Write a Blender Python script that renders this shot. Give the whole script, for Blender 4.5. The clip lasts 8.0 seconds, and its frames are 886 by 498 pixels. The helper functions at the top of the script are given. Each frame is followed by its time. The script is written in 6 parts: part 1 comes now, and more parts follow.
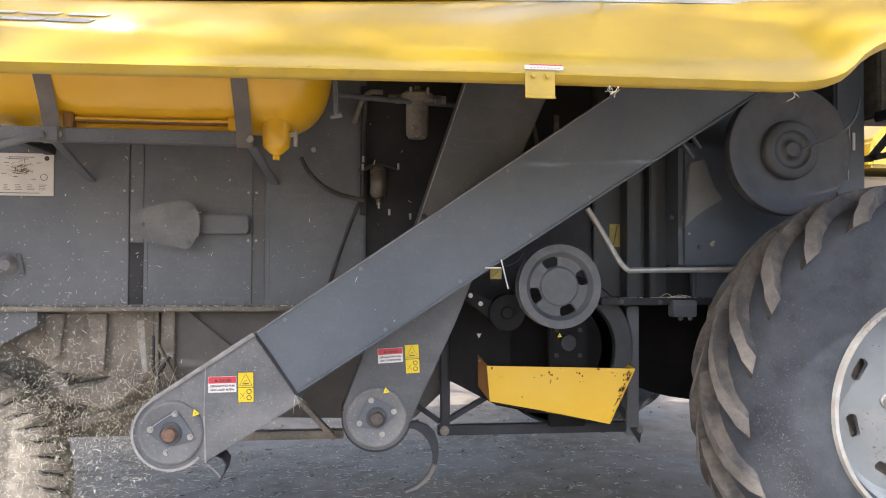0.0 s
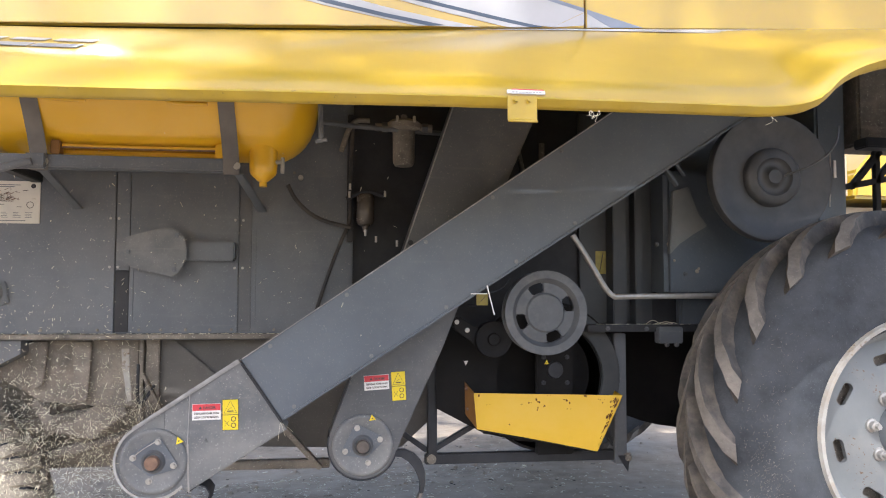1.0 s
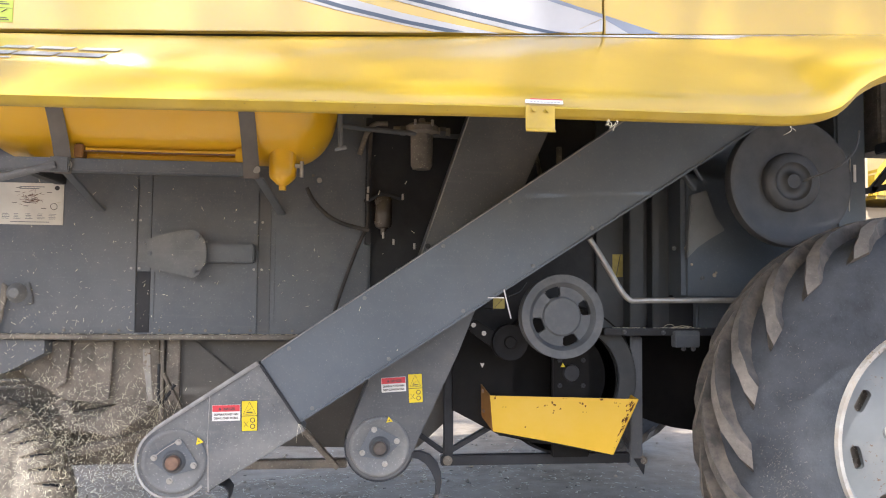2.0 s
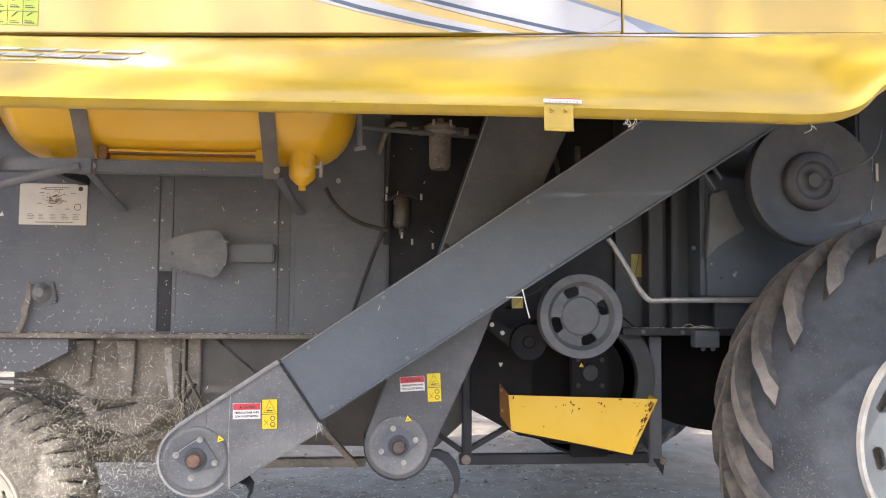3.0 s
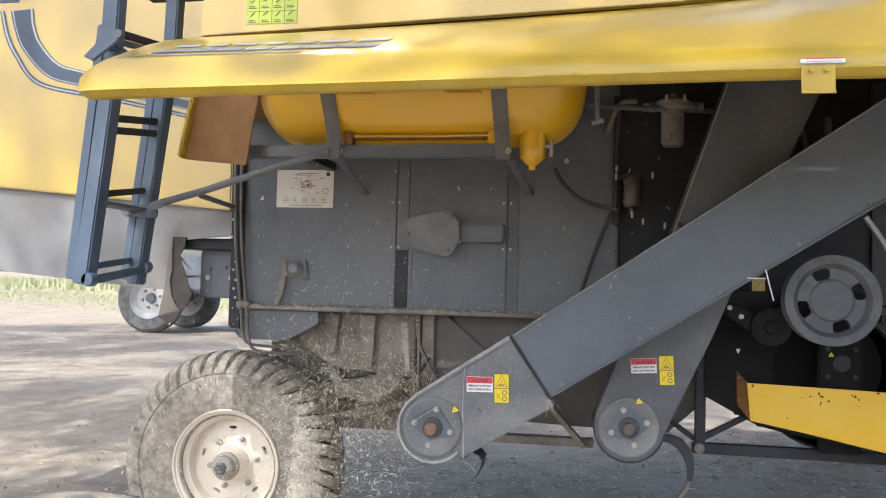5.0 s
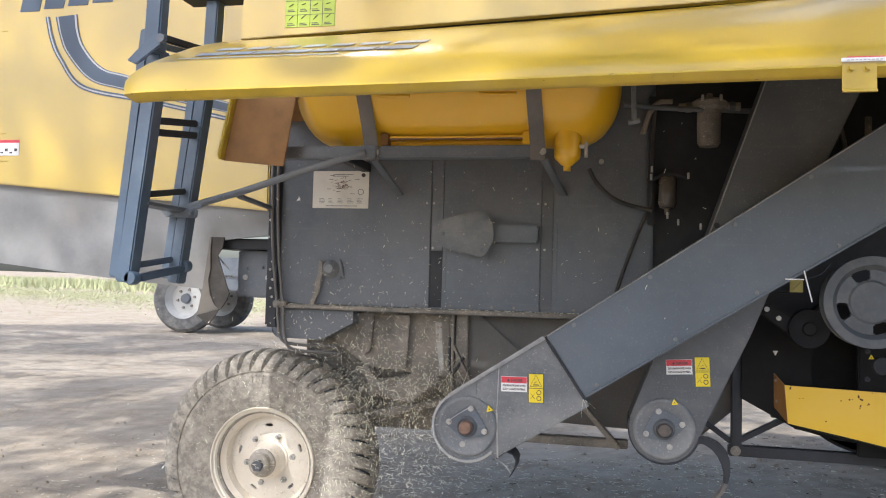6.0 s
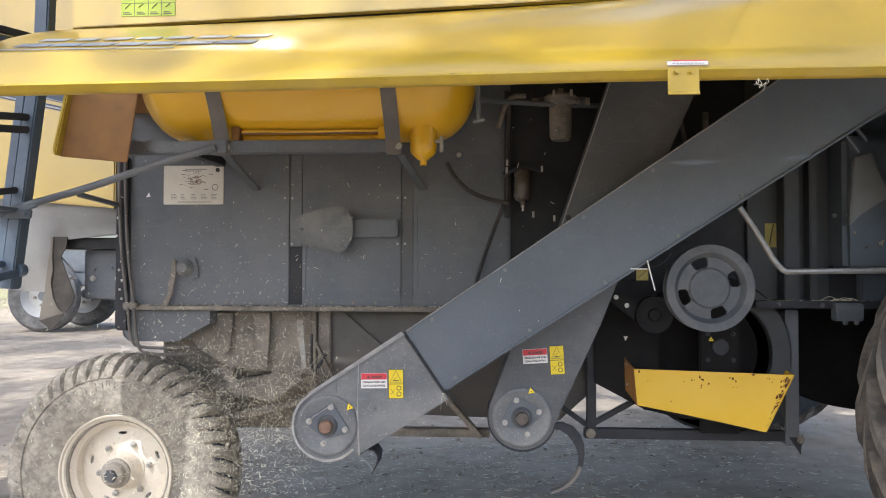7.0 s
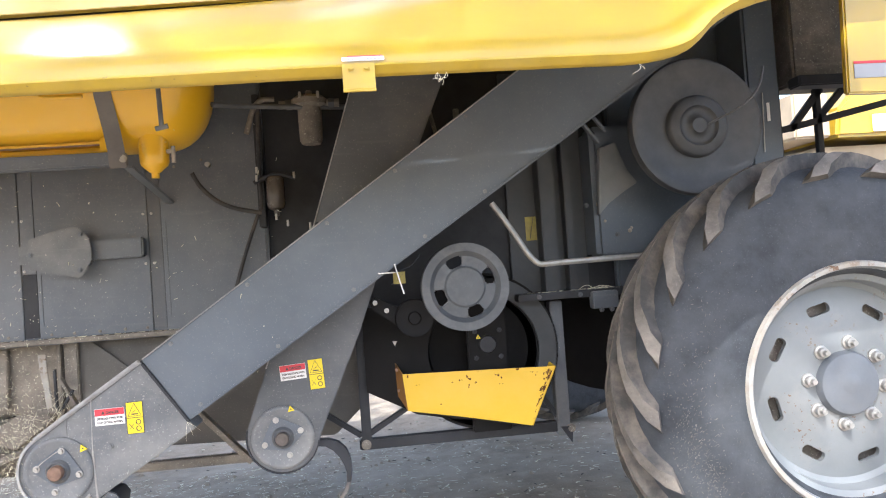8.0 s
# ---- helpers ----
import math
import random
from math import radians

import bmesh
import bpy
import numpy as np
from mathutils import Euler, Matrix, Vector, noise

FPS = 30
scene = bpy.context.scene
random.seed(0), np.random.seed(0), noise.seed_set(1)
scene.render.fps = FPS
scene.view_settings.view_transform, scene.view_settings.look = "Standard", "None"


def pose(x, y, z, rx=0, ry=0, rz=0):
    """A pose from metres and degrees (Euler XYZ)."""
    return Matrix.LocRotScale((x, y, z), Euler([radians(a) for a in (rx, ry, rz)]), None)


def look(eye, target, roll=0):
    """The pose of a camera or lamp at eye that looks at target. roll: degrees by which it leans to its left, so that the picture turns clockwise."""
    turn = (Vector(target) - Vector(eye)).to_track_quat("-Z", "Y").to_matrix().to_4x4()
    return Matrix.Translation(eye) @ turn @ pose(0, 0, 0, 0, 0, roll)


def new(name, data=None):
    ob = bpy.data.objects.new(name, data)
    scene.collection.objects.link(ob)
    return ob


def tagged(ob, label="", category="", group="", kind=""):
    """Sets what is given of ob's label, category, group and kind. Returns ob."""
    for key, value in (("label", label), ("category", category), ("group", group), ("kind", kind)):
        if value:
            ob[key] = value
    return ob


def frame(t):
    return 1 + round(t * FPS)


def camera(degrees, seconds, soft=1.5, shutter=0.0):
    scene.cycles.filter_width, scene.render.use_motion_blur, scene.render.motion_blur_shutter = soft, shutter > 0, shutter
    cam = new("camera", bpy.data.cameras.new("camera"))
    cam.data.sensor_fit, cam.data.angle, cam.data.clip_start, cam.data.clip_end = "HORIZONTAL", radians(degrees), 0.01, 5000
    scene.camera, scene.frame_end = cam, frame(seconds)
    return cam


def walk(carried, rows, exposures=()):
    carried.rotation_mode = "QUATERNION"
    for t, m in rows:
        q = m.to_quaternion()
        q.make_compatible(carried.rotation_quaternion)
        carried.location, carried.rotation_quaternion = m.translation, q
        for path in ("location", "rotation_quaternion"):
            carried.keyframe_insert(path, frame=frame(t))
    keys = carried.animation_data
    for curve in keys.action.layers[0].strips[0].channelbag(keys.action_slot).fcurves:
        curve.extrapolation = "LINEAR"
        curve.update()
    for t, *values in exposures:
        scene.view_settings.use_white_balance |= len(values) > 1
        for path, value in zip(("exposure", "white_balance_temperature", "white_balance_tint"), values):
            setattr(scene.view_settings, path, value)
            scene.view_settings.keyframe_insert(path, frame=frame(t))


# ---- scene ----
cam = camera(58.4, 8.0, soft=1.1)
PATH = [
    (0, (0.112, 0.157, 1.255), (0.3618, 2.1407, 1.2952), 0.30),
    (0.5, (0.135, 0.158, 1.262), (0.4102, 2.1379, 1.3205), 0.08),
    (1, (0.126, 0.148, 1.228), (0.3990, 2.1257, 1.3538), 0.15),
    (1.5, (0.119, 0.131, 1.256), (0.3859, 2.1104, 1.3666), 0.28),
    (1.7, (0.121, 0.130, 1.255), (0.3756, 2.1102, 1.3693), 0.39),
    (2.8, (0.116, 0.127, 1.268), (0.3098, 2.1145, 1.3750), 0.65),
    (3, (0.117, 0.121, 1.253), (0.3044, 2.1090, 1.3676), 0.56),
    (3.5, (0.102, 0.121, 1.218), (0.1164, 2.1164, 1.3494), 0.76),
    (4, (0.075, 0.115, 1.233), (-0.0705, 2.1072, 1.3350), 1.18),
    (4.5, (0.060, 0.107, 1.229), (-0.1999, 2.0889, 1.3063), 1.40),
    (5, (0.057, 0.108, 1.211), (-0.2859, 2.0766, 1.2920), 1.46),
    (5.2, (0.048, 0.104, 1.207), (-0.3086, 2.0700, 1.2895), 1.54),
    (6.3, (0.046, 0.086, 1.203), (-0.3902, 2.0362, 1.2863), 1.45),
    (6.5, (0.054, 0.094, 1.207), (-0.3861, 2.0434, 1.2848), 1.23),
    (6.8, (0.076, 0.082, 1.226), (-0.3096, 2.0438, 1.2889), 1.05),
    (7, (0.124, 0.117, 1.241), (0.0023, 2.1127, 1.2936), 0.16),
    (7.2, (0.174, 0.137, 1.253), (0.2256, 2.1358, 1.2942), -0.21),
    (7.5, (0.283, 0.149, 1.228), (0.3751, 2.1463, 1.2925), -2.27),
    (7.7, (0.385, 0.172, 1.250), (0.4937, 2.1686, 1.3014), -2.39),
    (8, (0.504, 0.228, 1.248), (0.7362, 2.2142, 1.2968), -4.11),
]
walk(cam, [(t, look(eye, target, roll)) for t, eye, target, roll in PATH],
     [(0, 1.44, 6150, 13), (0.5, 1.58, 6150, 13), (1, 1.42, 6150, 13), (1.5, 1.52, 6150, 13), (3, 1.54, 6200, 14), (3.5, 1.56, 6200, 15), (4, 1.44, 6150, 13), (5, 1.15, 6050, 10), (6.5, 1.06, 6050, 10), (7, 1.16, 6050, 10), (7.2, 1.56, 6100, 11), (7.5, 1.72, 6100, 11), (8, 1.9, 6100, 11)])

# ---------------------------------------------------------------- light
world = bpy.data.worlds.new("sky")
scene.world = world
world.use_nodes = True
wn = world.node_tree.nodes
sky = wn.new("ShaderNodeTexSky")
sky.sky_type = "NISHITA"
sky.sun_disc = False
SUN_EL, SUN_AZ = 48.0, 205.0        # azimuth clockwise from +y
sky.sun_elevation, sky.sun_rotation = radians(SUN_EL), radians(SUN_AZ)
sky.air_density, sky.dust_density, sky.ozone_density = 1.0, 3.5, 1.0
world.node_tree.links.new(sky.outputs[0], wn["Background"].inputs[0])
wn["Background"].inputs[1].default_value = 0.152
sun = new("sun", bpy.data.lights.new("sun", "SUN"))
sun.data.energy, sun.data.angle, sun.data.color = 2.5, radians(0.55), (1.0, 0.96, 0.89)
toward_sun = Vector((math.sin(radians(SUN_AZ)) * math.cos(radians(SUN_EL)),
                     math.cos(radians(SUN_AZ)) * math.cos(radians(SUN_EL)), math.sin(radians(SUN_EL))))
sun.matrix_world = look(toward_sun * 30, (0, 0, 0))


# ---------------------------------------------------------------- materials
def surface(name, base, rough=0.5, metal=0.0, vary=0.12, scale=6.0, dust=0.0, dust_rgb=(0.33, 0.28, 0.22),
            dust_scale=3.0, dust_edge=(0.45, 0.7), bump=0.05, bump_scale=60.0, coat=0.0, chips=None, streak=1.0, chip_edge=(0.62, 0.65), gloss=0.5, specks=0.0, coat_rough=0.12):
    m = bpy.data.materials.new(name)
    m.use_nodes = True
    nt = m.node_tree
    n, l = nt.nodes, nt.links
    b = n["Principled BSDF"]
    geo = n.new("ShaderNodeNewGeometry")
    mp = n.new("ShaderNodeMapping")
    mp.inputs["Scale"].default_value = (1, 1, streak)
    l.new(geo.outputs["Position"], mp.inputs[0])

    def noise_tex(sc, detail=6.0, ro=0.6):
        t = n.new("ShaderNodeTexNoise")
        t.inputs["Scale"].default_value, t.inputs["Detail"].default_value, t.inputs["Roughness"].default_value = sc, detail, ro
        l.new(mp.outputs[0], t.inputs["Vector"])
        return t

    def mix(a, c, fac):
        x = n.new("ShaderNodeMix")
        x.data_type = "RGBA"
        for sock, v in ((x.inputs[6], a), (x.inputs[7], c)):
            if isinstance(v, tuple):
                sock.default_value = (*v, 1)
            else:
                l.new(v, sock)
        l.new(fac, x.inputs[0])
        return x.outputs[2]

    def ramp(src, lo, hi, top=1.0):
        r = n.new("ShaderNodeMapRange")
        r.inputs[1].default_value, r.inputs[2].default_value, r.inputs[4].default_value = lo, hi, top
        l.new(src, r.inputs[0])
        return r.outputs[0]

    grain = noise_tex(scale)
    lo = tuple(c * (1 - vary) for c in base)
    hi = tuple(min(c * (1 + vary), 0.95) for c in base)
    col = mix(lo, hi, ramp(grain.outputs[0], 0.3, 0.7))
    if chips:
        ch = noise_tex(70.0, 4.0)
        patch = noise_tex(5.0, 3.0)
        mul = n.new("ShaderNodeMath")
        mul.operation = "MULTIPLY"
        l.new(ramp(ch.outputs[0], *chip_edge), mul.inputs[0])
        l.new(ramp(patch.outputs[0], 0.5, 0.58), mul.inputs[1])
        col = mix(col, chips, mul.outputs[0])
    if dust:
        d1 = noise_tex(dust_scale, 8.0, 0.7)
        dm = ramp(d1.outputs[0], dust_edge[0], dust_edge[1], dust)
        col = mix(col, dust_rgb, dm)
        rr = n.new("ShaderNodeMapRange")
        rr.inputs[3].default_value, rr.inputs[4].default_value = rough, min(1.0, rough + 0.35)
        l.new(dm, rr.inputs[0])
        l.new(rr.outputs[0], b.inputs["Roughness"])
    else:
        b.inputs["Roughness"].default_value = rough
    if specks:
        # fine dust specks and faint long scuffs
        sp = noise_tex(170.0, 2.0, 0.5)
        col = mix(col, tuple(min(c * 1.7, 0.6) for c in dust_rgb), ramp(sp.outputs[0], 0.64, 0.71, specks))
        long_map = n.new("ShaderNodeMapping")
        long_map.inputs["Rotation"].default_value = (0.3, 0.5, 0.2)
        long_map.inputs["Scale"].default_value = (4, 40, 55)
        l.new(geo.outputs["Position"], long_map.inputs[0])
        scuff = n.new("ShaderNodeTexNoise")
        scuff.inputs["Scale"].default_value, scuff.inputs["Detail"].default_value = 1.0, 5.0
        l.new(long_map.outputs[0], scuff.inputs["Vector"])
        col = mix(col, tuple(min(c * 1.5, 0.6) for c in dust_rgb), ramp(scuff.outputs[0], 0.62, 0.72, specks * 0.25))
    l.new(col, b.inputs["Base Color"])
    b.inputs["Metallic"].default_value = metal
    b.inputs["Specular IOR Level"].default_value = gloss
    b.inputs["Coat Weight"].default_value = coat
    b.inputs["Coat IOR"].default_value = 1.7
    b.inputs["Coat Roughness"].default_value = coat_rough
    if bump:
        bt = noise_tex(bump_scale, 4.0)
        bp = n.new("ShaderNodeBump")
        bp.inputs["Strength"].default_value, bp.inputs["Distance"].default_value = bump, 0.01
        l.new(bt.outputs[0], bp.inputs["Height"])
        l.new(bp.outputs[0], b.inputs["Normal"])
    return m


YELLOW = surface("yellow_paint", (0.475, 0.312, 0.014), 0.36, vary=0.06, scale=2.0, dust=0.3, dust_rgb=(0.43, 0.335, 0.07), dust_scale=1.3,
                 bump=0.006, bump_scale=9, coat=0.85, coat_rough=0.15)
YELLOW_EDGE = surface("yellow_edge_paint", (0.46, 0.315, 0.02), 0.42, vary=0.14, scale=9, dust=0.35, dust_rgb=(0.4, 0.31, 0.12), dust_scale=6, chips=(0.07, 0.05, 0.03), chip_edge=(0.67, 0.69), coat=0.15)
ORANGE = surface("tank_yellow", (0.8, 0.46, 0.008), 0.3, vary=0.08, scale=3, dust=0.2, dust_rgb=(0.5, 0.35, 0.15), coat=0.4)
TRAY_YELLOW = surface("tray_yellow", (0.7, 0.44, 0.015), 0.4, vary=0.08, scale=6, dust=0.15, bump=0.03)
# brown base holds shade on yellow sheet as well as rust
RUST_SHADE = surface("rusty_shaded_yellow", (0.25, 0.125, 0.035), 0.6, vary=0.25, scale=12, dust=0.3, dust_rgb=(0.2, 0.09, 0.03), bump=0.06)
DARK = surface("dark_grey_paint", (0.102, 0.118, 0.14), 0.42, vary=0.14, scale=3, dust=0.55, dust_rgb=(0.21, 0.211, 0.216), dust_scale=2.2, bump=0.04, bump_scale=14, chips=(0.3, 0.29, 0.27), chip_edge=(0.7, 0.73), specks=0.3)
ELEV = surface("elevator_grey_paint", (0.09, 0.112, 0.14), 0.34, vary=0.14, scale=2.5, dust=0.5, dust_rgb=(0.148, 0.16, 0.172), dust_scale=2.6, bump=0.03, bump_scale=12, chips=(0.3, 0.29, 0.27), chip_edge=(0.7, 0.73), specks=0.25)
DUSTY = surface("dusty_dark_steel", (0.115, 0.108, 0.1), 0.7, vary=0.3, scale=9, dust=0.85, dust_rgb=(0.4, 0.355, 0.3), dust_scale=6, dust_edge=(0.3, 0.75), bump=0.3, bump_scale=70, gloss=0.25, specks=0.6)
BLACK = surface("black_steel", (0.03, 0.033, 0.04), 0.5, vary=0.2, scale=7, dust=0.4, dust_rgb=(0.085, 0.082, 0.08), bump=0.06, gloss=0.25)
LADDER = surface("blue_grey_paint", (0.075, 0.112, 0.165), 0.4, vary=0.14, scale=6, dust=0.4, dust_rgb=(0.17, 0.18, 0.19), bump=0.03)
EDGE = surface("worn_bare_edge", (0.32, 0.32, 0.32), 0.5, vary=0.25, scale=30, dust=0.6, dust_rgb=(0.4, 0.37, 0.33))
BOOT = surface("dusty_boot_grey", (0.135, 0.145, 0.157), 0.45, vary=0.16, scale=5, dust=0.7, dust_rgb=(0.25, 0.248, 0.24), dust_scale=5, dust_edge=(0.42, 0.66), bump=0.06, bump_scale=25, specks=0.5)
PULLEY = surface("worn_grey_pulley", (0.085, 0.094, 0.106), 0.45, vary=0.16, scale=14, dust=0.45, dust_rgb=(0.2, 0.185, 0.17), dust_scale=7, bump=0.05)
SHEAVE = surface("dark_worn_sheave", (0.06, 0.063, 0.068), 0.48, metal=0.1, vary=0.2, scale=12, dust=0.4, dust_rgb=(0.13, 0.12, 0.11))
STEEL = surface("bright_steel", (0.42, 0.41, 0.39), 0.45, metal=0.6, vary=0.2, scale=40)
RUST = surface("rusted_shaft", (0.2, 0.125, 0.09), 0.7, metal=0.1, vary=0.35, scale=40, bump=0.15)
TYRE = surface("dusty_rubber", (0.041, 0.047, 0.056), 0.75, vary=0.3, scale=14, dust=0.6, dust_rgb=(0.12, 0.127, 0.136), dust_scale=5, dust_edge=(0.35, 0.8), bump=0.3, bump_scale=75, gloss=0.3, specks=0.18)
TYRE_MUD = surface("muddy_rubber", (0.22, 0.2, 0.172), 0.88, vary=0.25, scale=14, dust=0.85, dust_rgb=(0.42, 0.378, 0.312), dust_scale=30, dust_edge=(0.42, 0.62), bump=0.5, bump_scale=90)
LUG = surface("worn_lug_rubber", (0.09, 0.085, 0.08), 0.75, vary=0.3, scale=16, dust=0.85, dust_rgb=(0.32, 0.29, 0.255), dust_scale=6, dust_edge=(0.32, 0.7), bump=0.3, bump_scale=70, gloss=0.3, specks=0.15)
LUG_DUST = surface("dusty_lug_flank", (0.07, 0.068, 0.066), 0.85, vary=0.3, scale=16, dust=0.8, dust_rgb=(0.25, 0.215, 0.18), dust_scale=7, bump=0.2)
RIM_WHITE = surface("white_rim_paint", (0.21, 0.226, 0.235), 0.42, vary=0.1, scale=5, dust=0.4, dust_rgb=(0.33, 0.31, 0.27), dust_scale=5, dust_edge=(0.5, 0.75), chips=(0.16, 0.09, 0.05))
RIM_CREAM = surface("cream_rim_paint", (0.74, 0.675, 0.57), 0.45, vary=0.08, scale=5, dust=0.5, dust_rgb=(0.4, 0.31, 0.22), dust_scale=5, dust_edge=(0.48, 0.75), chips=(0.2, 0.11, 0.06))
RIM_PALE = surface("chalky_white_paint", (0.5, 0.5, 0.48), 0.6, vary=0.1, scale=4, dust=0.4, dust_rgb=(0.45, 0.41, 0.36))
HUB_GREY = surface("hub_grey", (0.13, 0.145, 0.165), 0.45, vary=0.12, scale=10, dust=0.3, dust_rgb=(0.2, 0.19, 0.18))
HUB_DUST = surface("dusty_hub_steel", (0.36, 0.325, 0.275), 0.6, vary=0.25, scale=30, dust=0.5, dust_rgb=(0.2, 0.16, 0.12), dust_scale=14, bump=0.1)
RIM_LIP = surface("worn_rim_lip", (0.36, 0.355, 0.335), 0.55, vary=0.2, scale=18, dust=0.7, dust_rgb=(0.36, 0.29, 0.21), dust_scale=12, chips=(0.14, 0.075, 0.04), chip_edge=(0.52, 0.58))
TAIL_GREY = surface("dusty_elevator_paint", (0.088, 0.096, 0.108), 0.42, vary=0.16, scale=3, dust=0.65, dust_rgb=(0.158, 0.152, 0.146), dust_scale=3, bump=0.04, bump_scale=12, specks=0.4)
SIEVE = surface("plain_dusty_sheet", (0.1, 0.097, 0.094), 0.6, vary=0.12, scale=3, dust=0.6, dust_rgb=(0.2, 0.188, 0.172), dust_scale=2.4, dust_edge=(0.35, 0.75), bump=0.05, bump_scale=20, gloss=0.3, specks=0.3)
CHIP = surface("dark_rust_chip", (0.12, 0.055, 0.022), 0.85, vary=0.3, scale=60, bump=0, gloss=0.1)
# darker copy of the frame grey with the recess shade put in
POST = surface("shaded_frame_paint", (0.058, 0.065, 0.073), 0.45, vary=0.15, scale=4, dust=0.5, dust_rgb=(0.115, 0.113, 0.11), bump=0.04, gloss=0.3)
# pale base has the sunlight on the far machine put into it
BEIGE = surface("sunlit_beige_paint", (0.42, 0.34, 0.24), 0.6, vary=0.2, scale=2, dust=0.4)
COVER = surface("pale_grey_cover", (0.17, 0.185, 0.197), 0.45, vary=0.12, scale=8, dust=0.4, dust_rgb=(0.25, 0.23, 0.21))
STRAP = surface("dusty_strap_steel", (0.13, 0.122, 0.116), 0.6, vary=0.2, scale=10, dust=0.5, dust_rgb=(0.24, 0.21, 0.18))
# near-black base carries the deep shade round the fan and under the machine
FAN_DARK = surface("shaded_dark_steel", (0.011, 0.011, 0.012), 0.55, vary=0.2, scale=7, dust=0.5, dust_rgb=(0.026, 0.023, 0.021), bump=0.06, gloss=0.12)
# far trailer tyres: the haze in the air is put into a pale colour
TYRE_PALE = surface("hazy_pale_rubber", (0.13, 0.128, 0.125), 0.85, vary=0.2, scale=6, dust=0.6, dust_rgb=(0.28, 0.27, 0.25), dust_scale=6)
CLOTH = surface("grey_rubber_curtain", (0.24, 0.24, 0.24), 0.8, vary=0.12, scale=5, dust=0.5, dust_rgb=(0.36, 0.34, 0.31), bump=0.1)
FLAP = surface("beige_rubber_flap", (0.17, 0.155, 0.135), 0.8, vary=0.15, scale=9, dust=0.5, dust_rgb=(0.25, 0.23, 0.2), bump=0.1, gloss=0.2)
RUBBER = surface("dark_rubber_back", (0.075, 0.07, 0.065), 0.85, vary=0.2, scale=12, dust=0.5, dust_rgb=(0.14, 0.125, 0.11), dust_scale=6, bump=0.1, gloss=0.2)
GLASS_BOWL = surface("brown_bowl", (0.07, 0.06, 0.052), 0.25, vary=0.2, scale=20, dust=0.3, dust_rgb=(0.16, 0.13, 0.1))
HOSE = surface("black_hose", (0.03, 0.03, 0.032), 0.6, vary=0.1, dust=0.3)
PLATE = surface("printed_plate", (0.72, 0.69, 0.61), 0.45, vary=0.08, scale=8, dust=0.3)
INK = surface("dark_ink", (0.06, 0.05, 0.05), 0.5, vary=0.05, bump=0)
RED = surface("label_red", (0.62, 0.05, 0.07), 0.4, vary=0.05, bump=0)
WHITE = surface("label_white", (0.78, 0.77, 0.76), 0.4, vary=0.04, bump=0)
LABEL_YELLOW = surface("label_yellow", (0.8, 0.62, 0.02), 0.4, vary=0.05, bump=0)
LIME = surface("label_lime", (0.38, 0.47, 0.05), 0.4, vary=0.05, bump=0)
DECAL = surface("decal_grey", (0.055, 0.08, 0.12), 0.5, vary=0.08, bump=0)
DECAL_MID = surface("decal_blue_grey", (0.2, 0.225, 0.28), 0.35, vary=0.1, bump=0)
DECAL_LIGHT = surface("decal_silver", (0.3, 0.315, 0.35), 0.35, vary=0.08, bump=0)
DECAL_SILVER = surface("decal_pale_silver", (0.42, 0.42, 0.43), 0.35, vary=0.07, bump=0)
STRAW = surface("straw", (0.76, 0.69, 0.54), 0.75, vary=0.35, scale=25, bump=0)
LEAF = surface("leaf_green", (0.06, 0.1, 0.03), 0.6, vary=0.3, scale=4, bump=0)
BARK = surface("bark", (0.055, 0.043, 0.035), 0.85, vary=0.3, scale=14, bump=0.4)


def soil():
    m = surface("trodden_soil", (0.32, 0.262, 0.195), 0.95, vary=0.3, scale=7, dust=0.7, dust_rgb=(0.46, 0.4, 0.325), dust_scale=1.1,
                dust_edge=(0.35, 0.7), bump=1.0, bump_scale=22, chips=(0.16, 0.125, 0.09), gloss=0.08, specks=0.4)
    return m


SOIL = soil()
# grass green paled to include the distance haze
GRASS = surface("hazy_dry_grass", (0.4, 0.42, 0.23), 0.85, vary=0.25, scale=8, dust=0.5, dust_rgb=(0.35, 0.31, 0.2), bump=0)


# ---------------------------------------------------------------- mesh helpers
ORIGIN = {}


def part(name, pieces, parent=None, label="", smooth=35):
    """One mesh object from (bmesh, material) pieces in world places, with its origin at its middle."""
    if not isinstance(pieces, list):
        pieces = [pieces]
    verts, faces, index, mats = [], [], [], []
    for bm, mat in pieces:
        if mat not in mats:
            mats.append(mat)
        off = len(verts)
        bm.verts.index_update()
        verts += [v.co.copy() for v in bm.verts]
        for f in bm.faces:
            faces.append([off + v.index for v in f.verts])
            index.append(mats.index(mat))
        bm.free()
    a = np.array([tuple(v) for v in verts])
    c = Vector(((a.min(0) + a.max(0)) / 2).tolist())
    me = bpy.data.meshes.new(name)
    me.from_pydata([v - c for v in verts], [], faces)
    for mat in mats:
        me.materials.append(mat)
    me.polygons.foreach_set("material_index", index)
    if smooth:
        me.polygons.foreach_set("use_smooth", [True] * len(faces))
        me.set_sharp_from_angle(angle=radians(smooth))
    me.update()
    ob = new(name, me)
    ORIGIN[ob] = c
    ob.location = c
    if parent:
        ob.parent = parent
        ob.location = c - ORIGIN[parent]
    if label:
        ob["label"] = label
    return ob


def again(ob, shift, parent=None):
    """The same mesh once more, moved."""
    o = new(ob.name.split(".")[0], ob.data)
    c = ORIGIN[ob] + Vector(shift)
    ORIGIN[o] = c
    p = parent or ob.parent
    o.parent = p
    o.location = c - ORIGIN[p] if p else c
    return o


def empty(name, at, label, category, group=""):
    e = new(name)
    e.location = at
    ORIGIN[e] = Vector(at)
    return tagged(e, label, category, group)


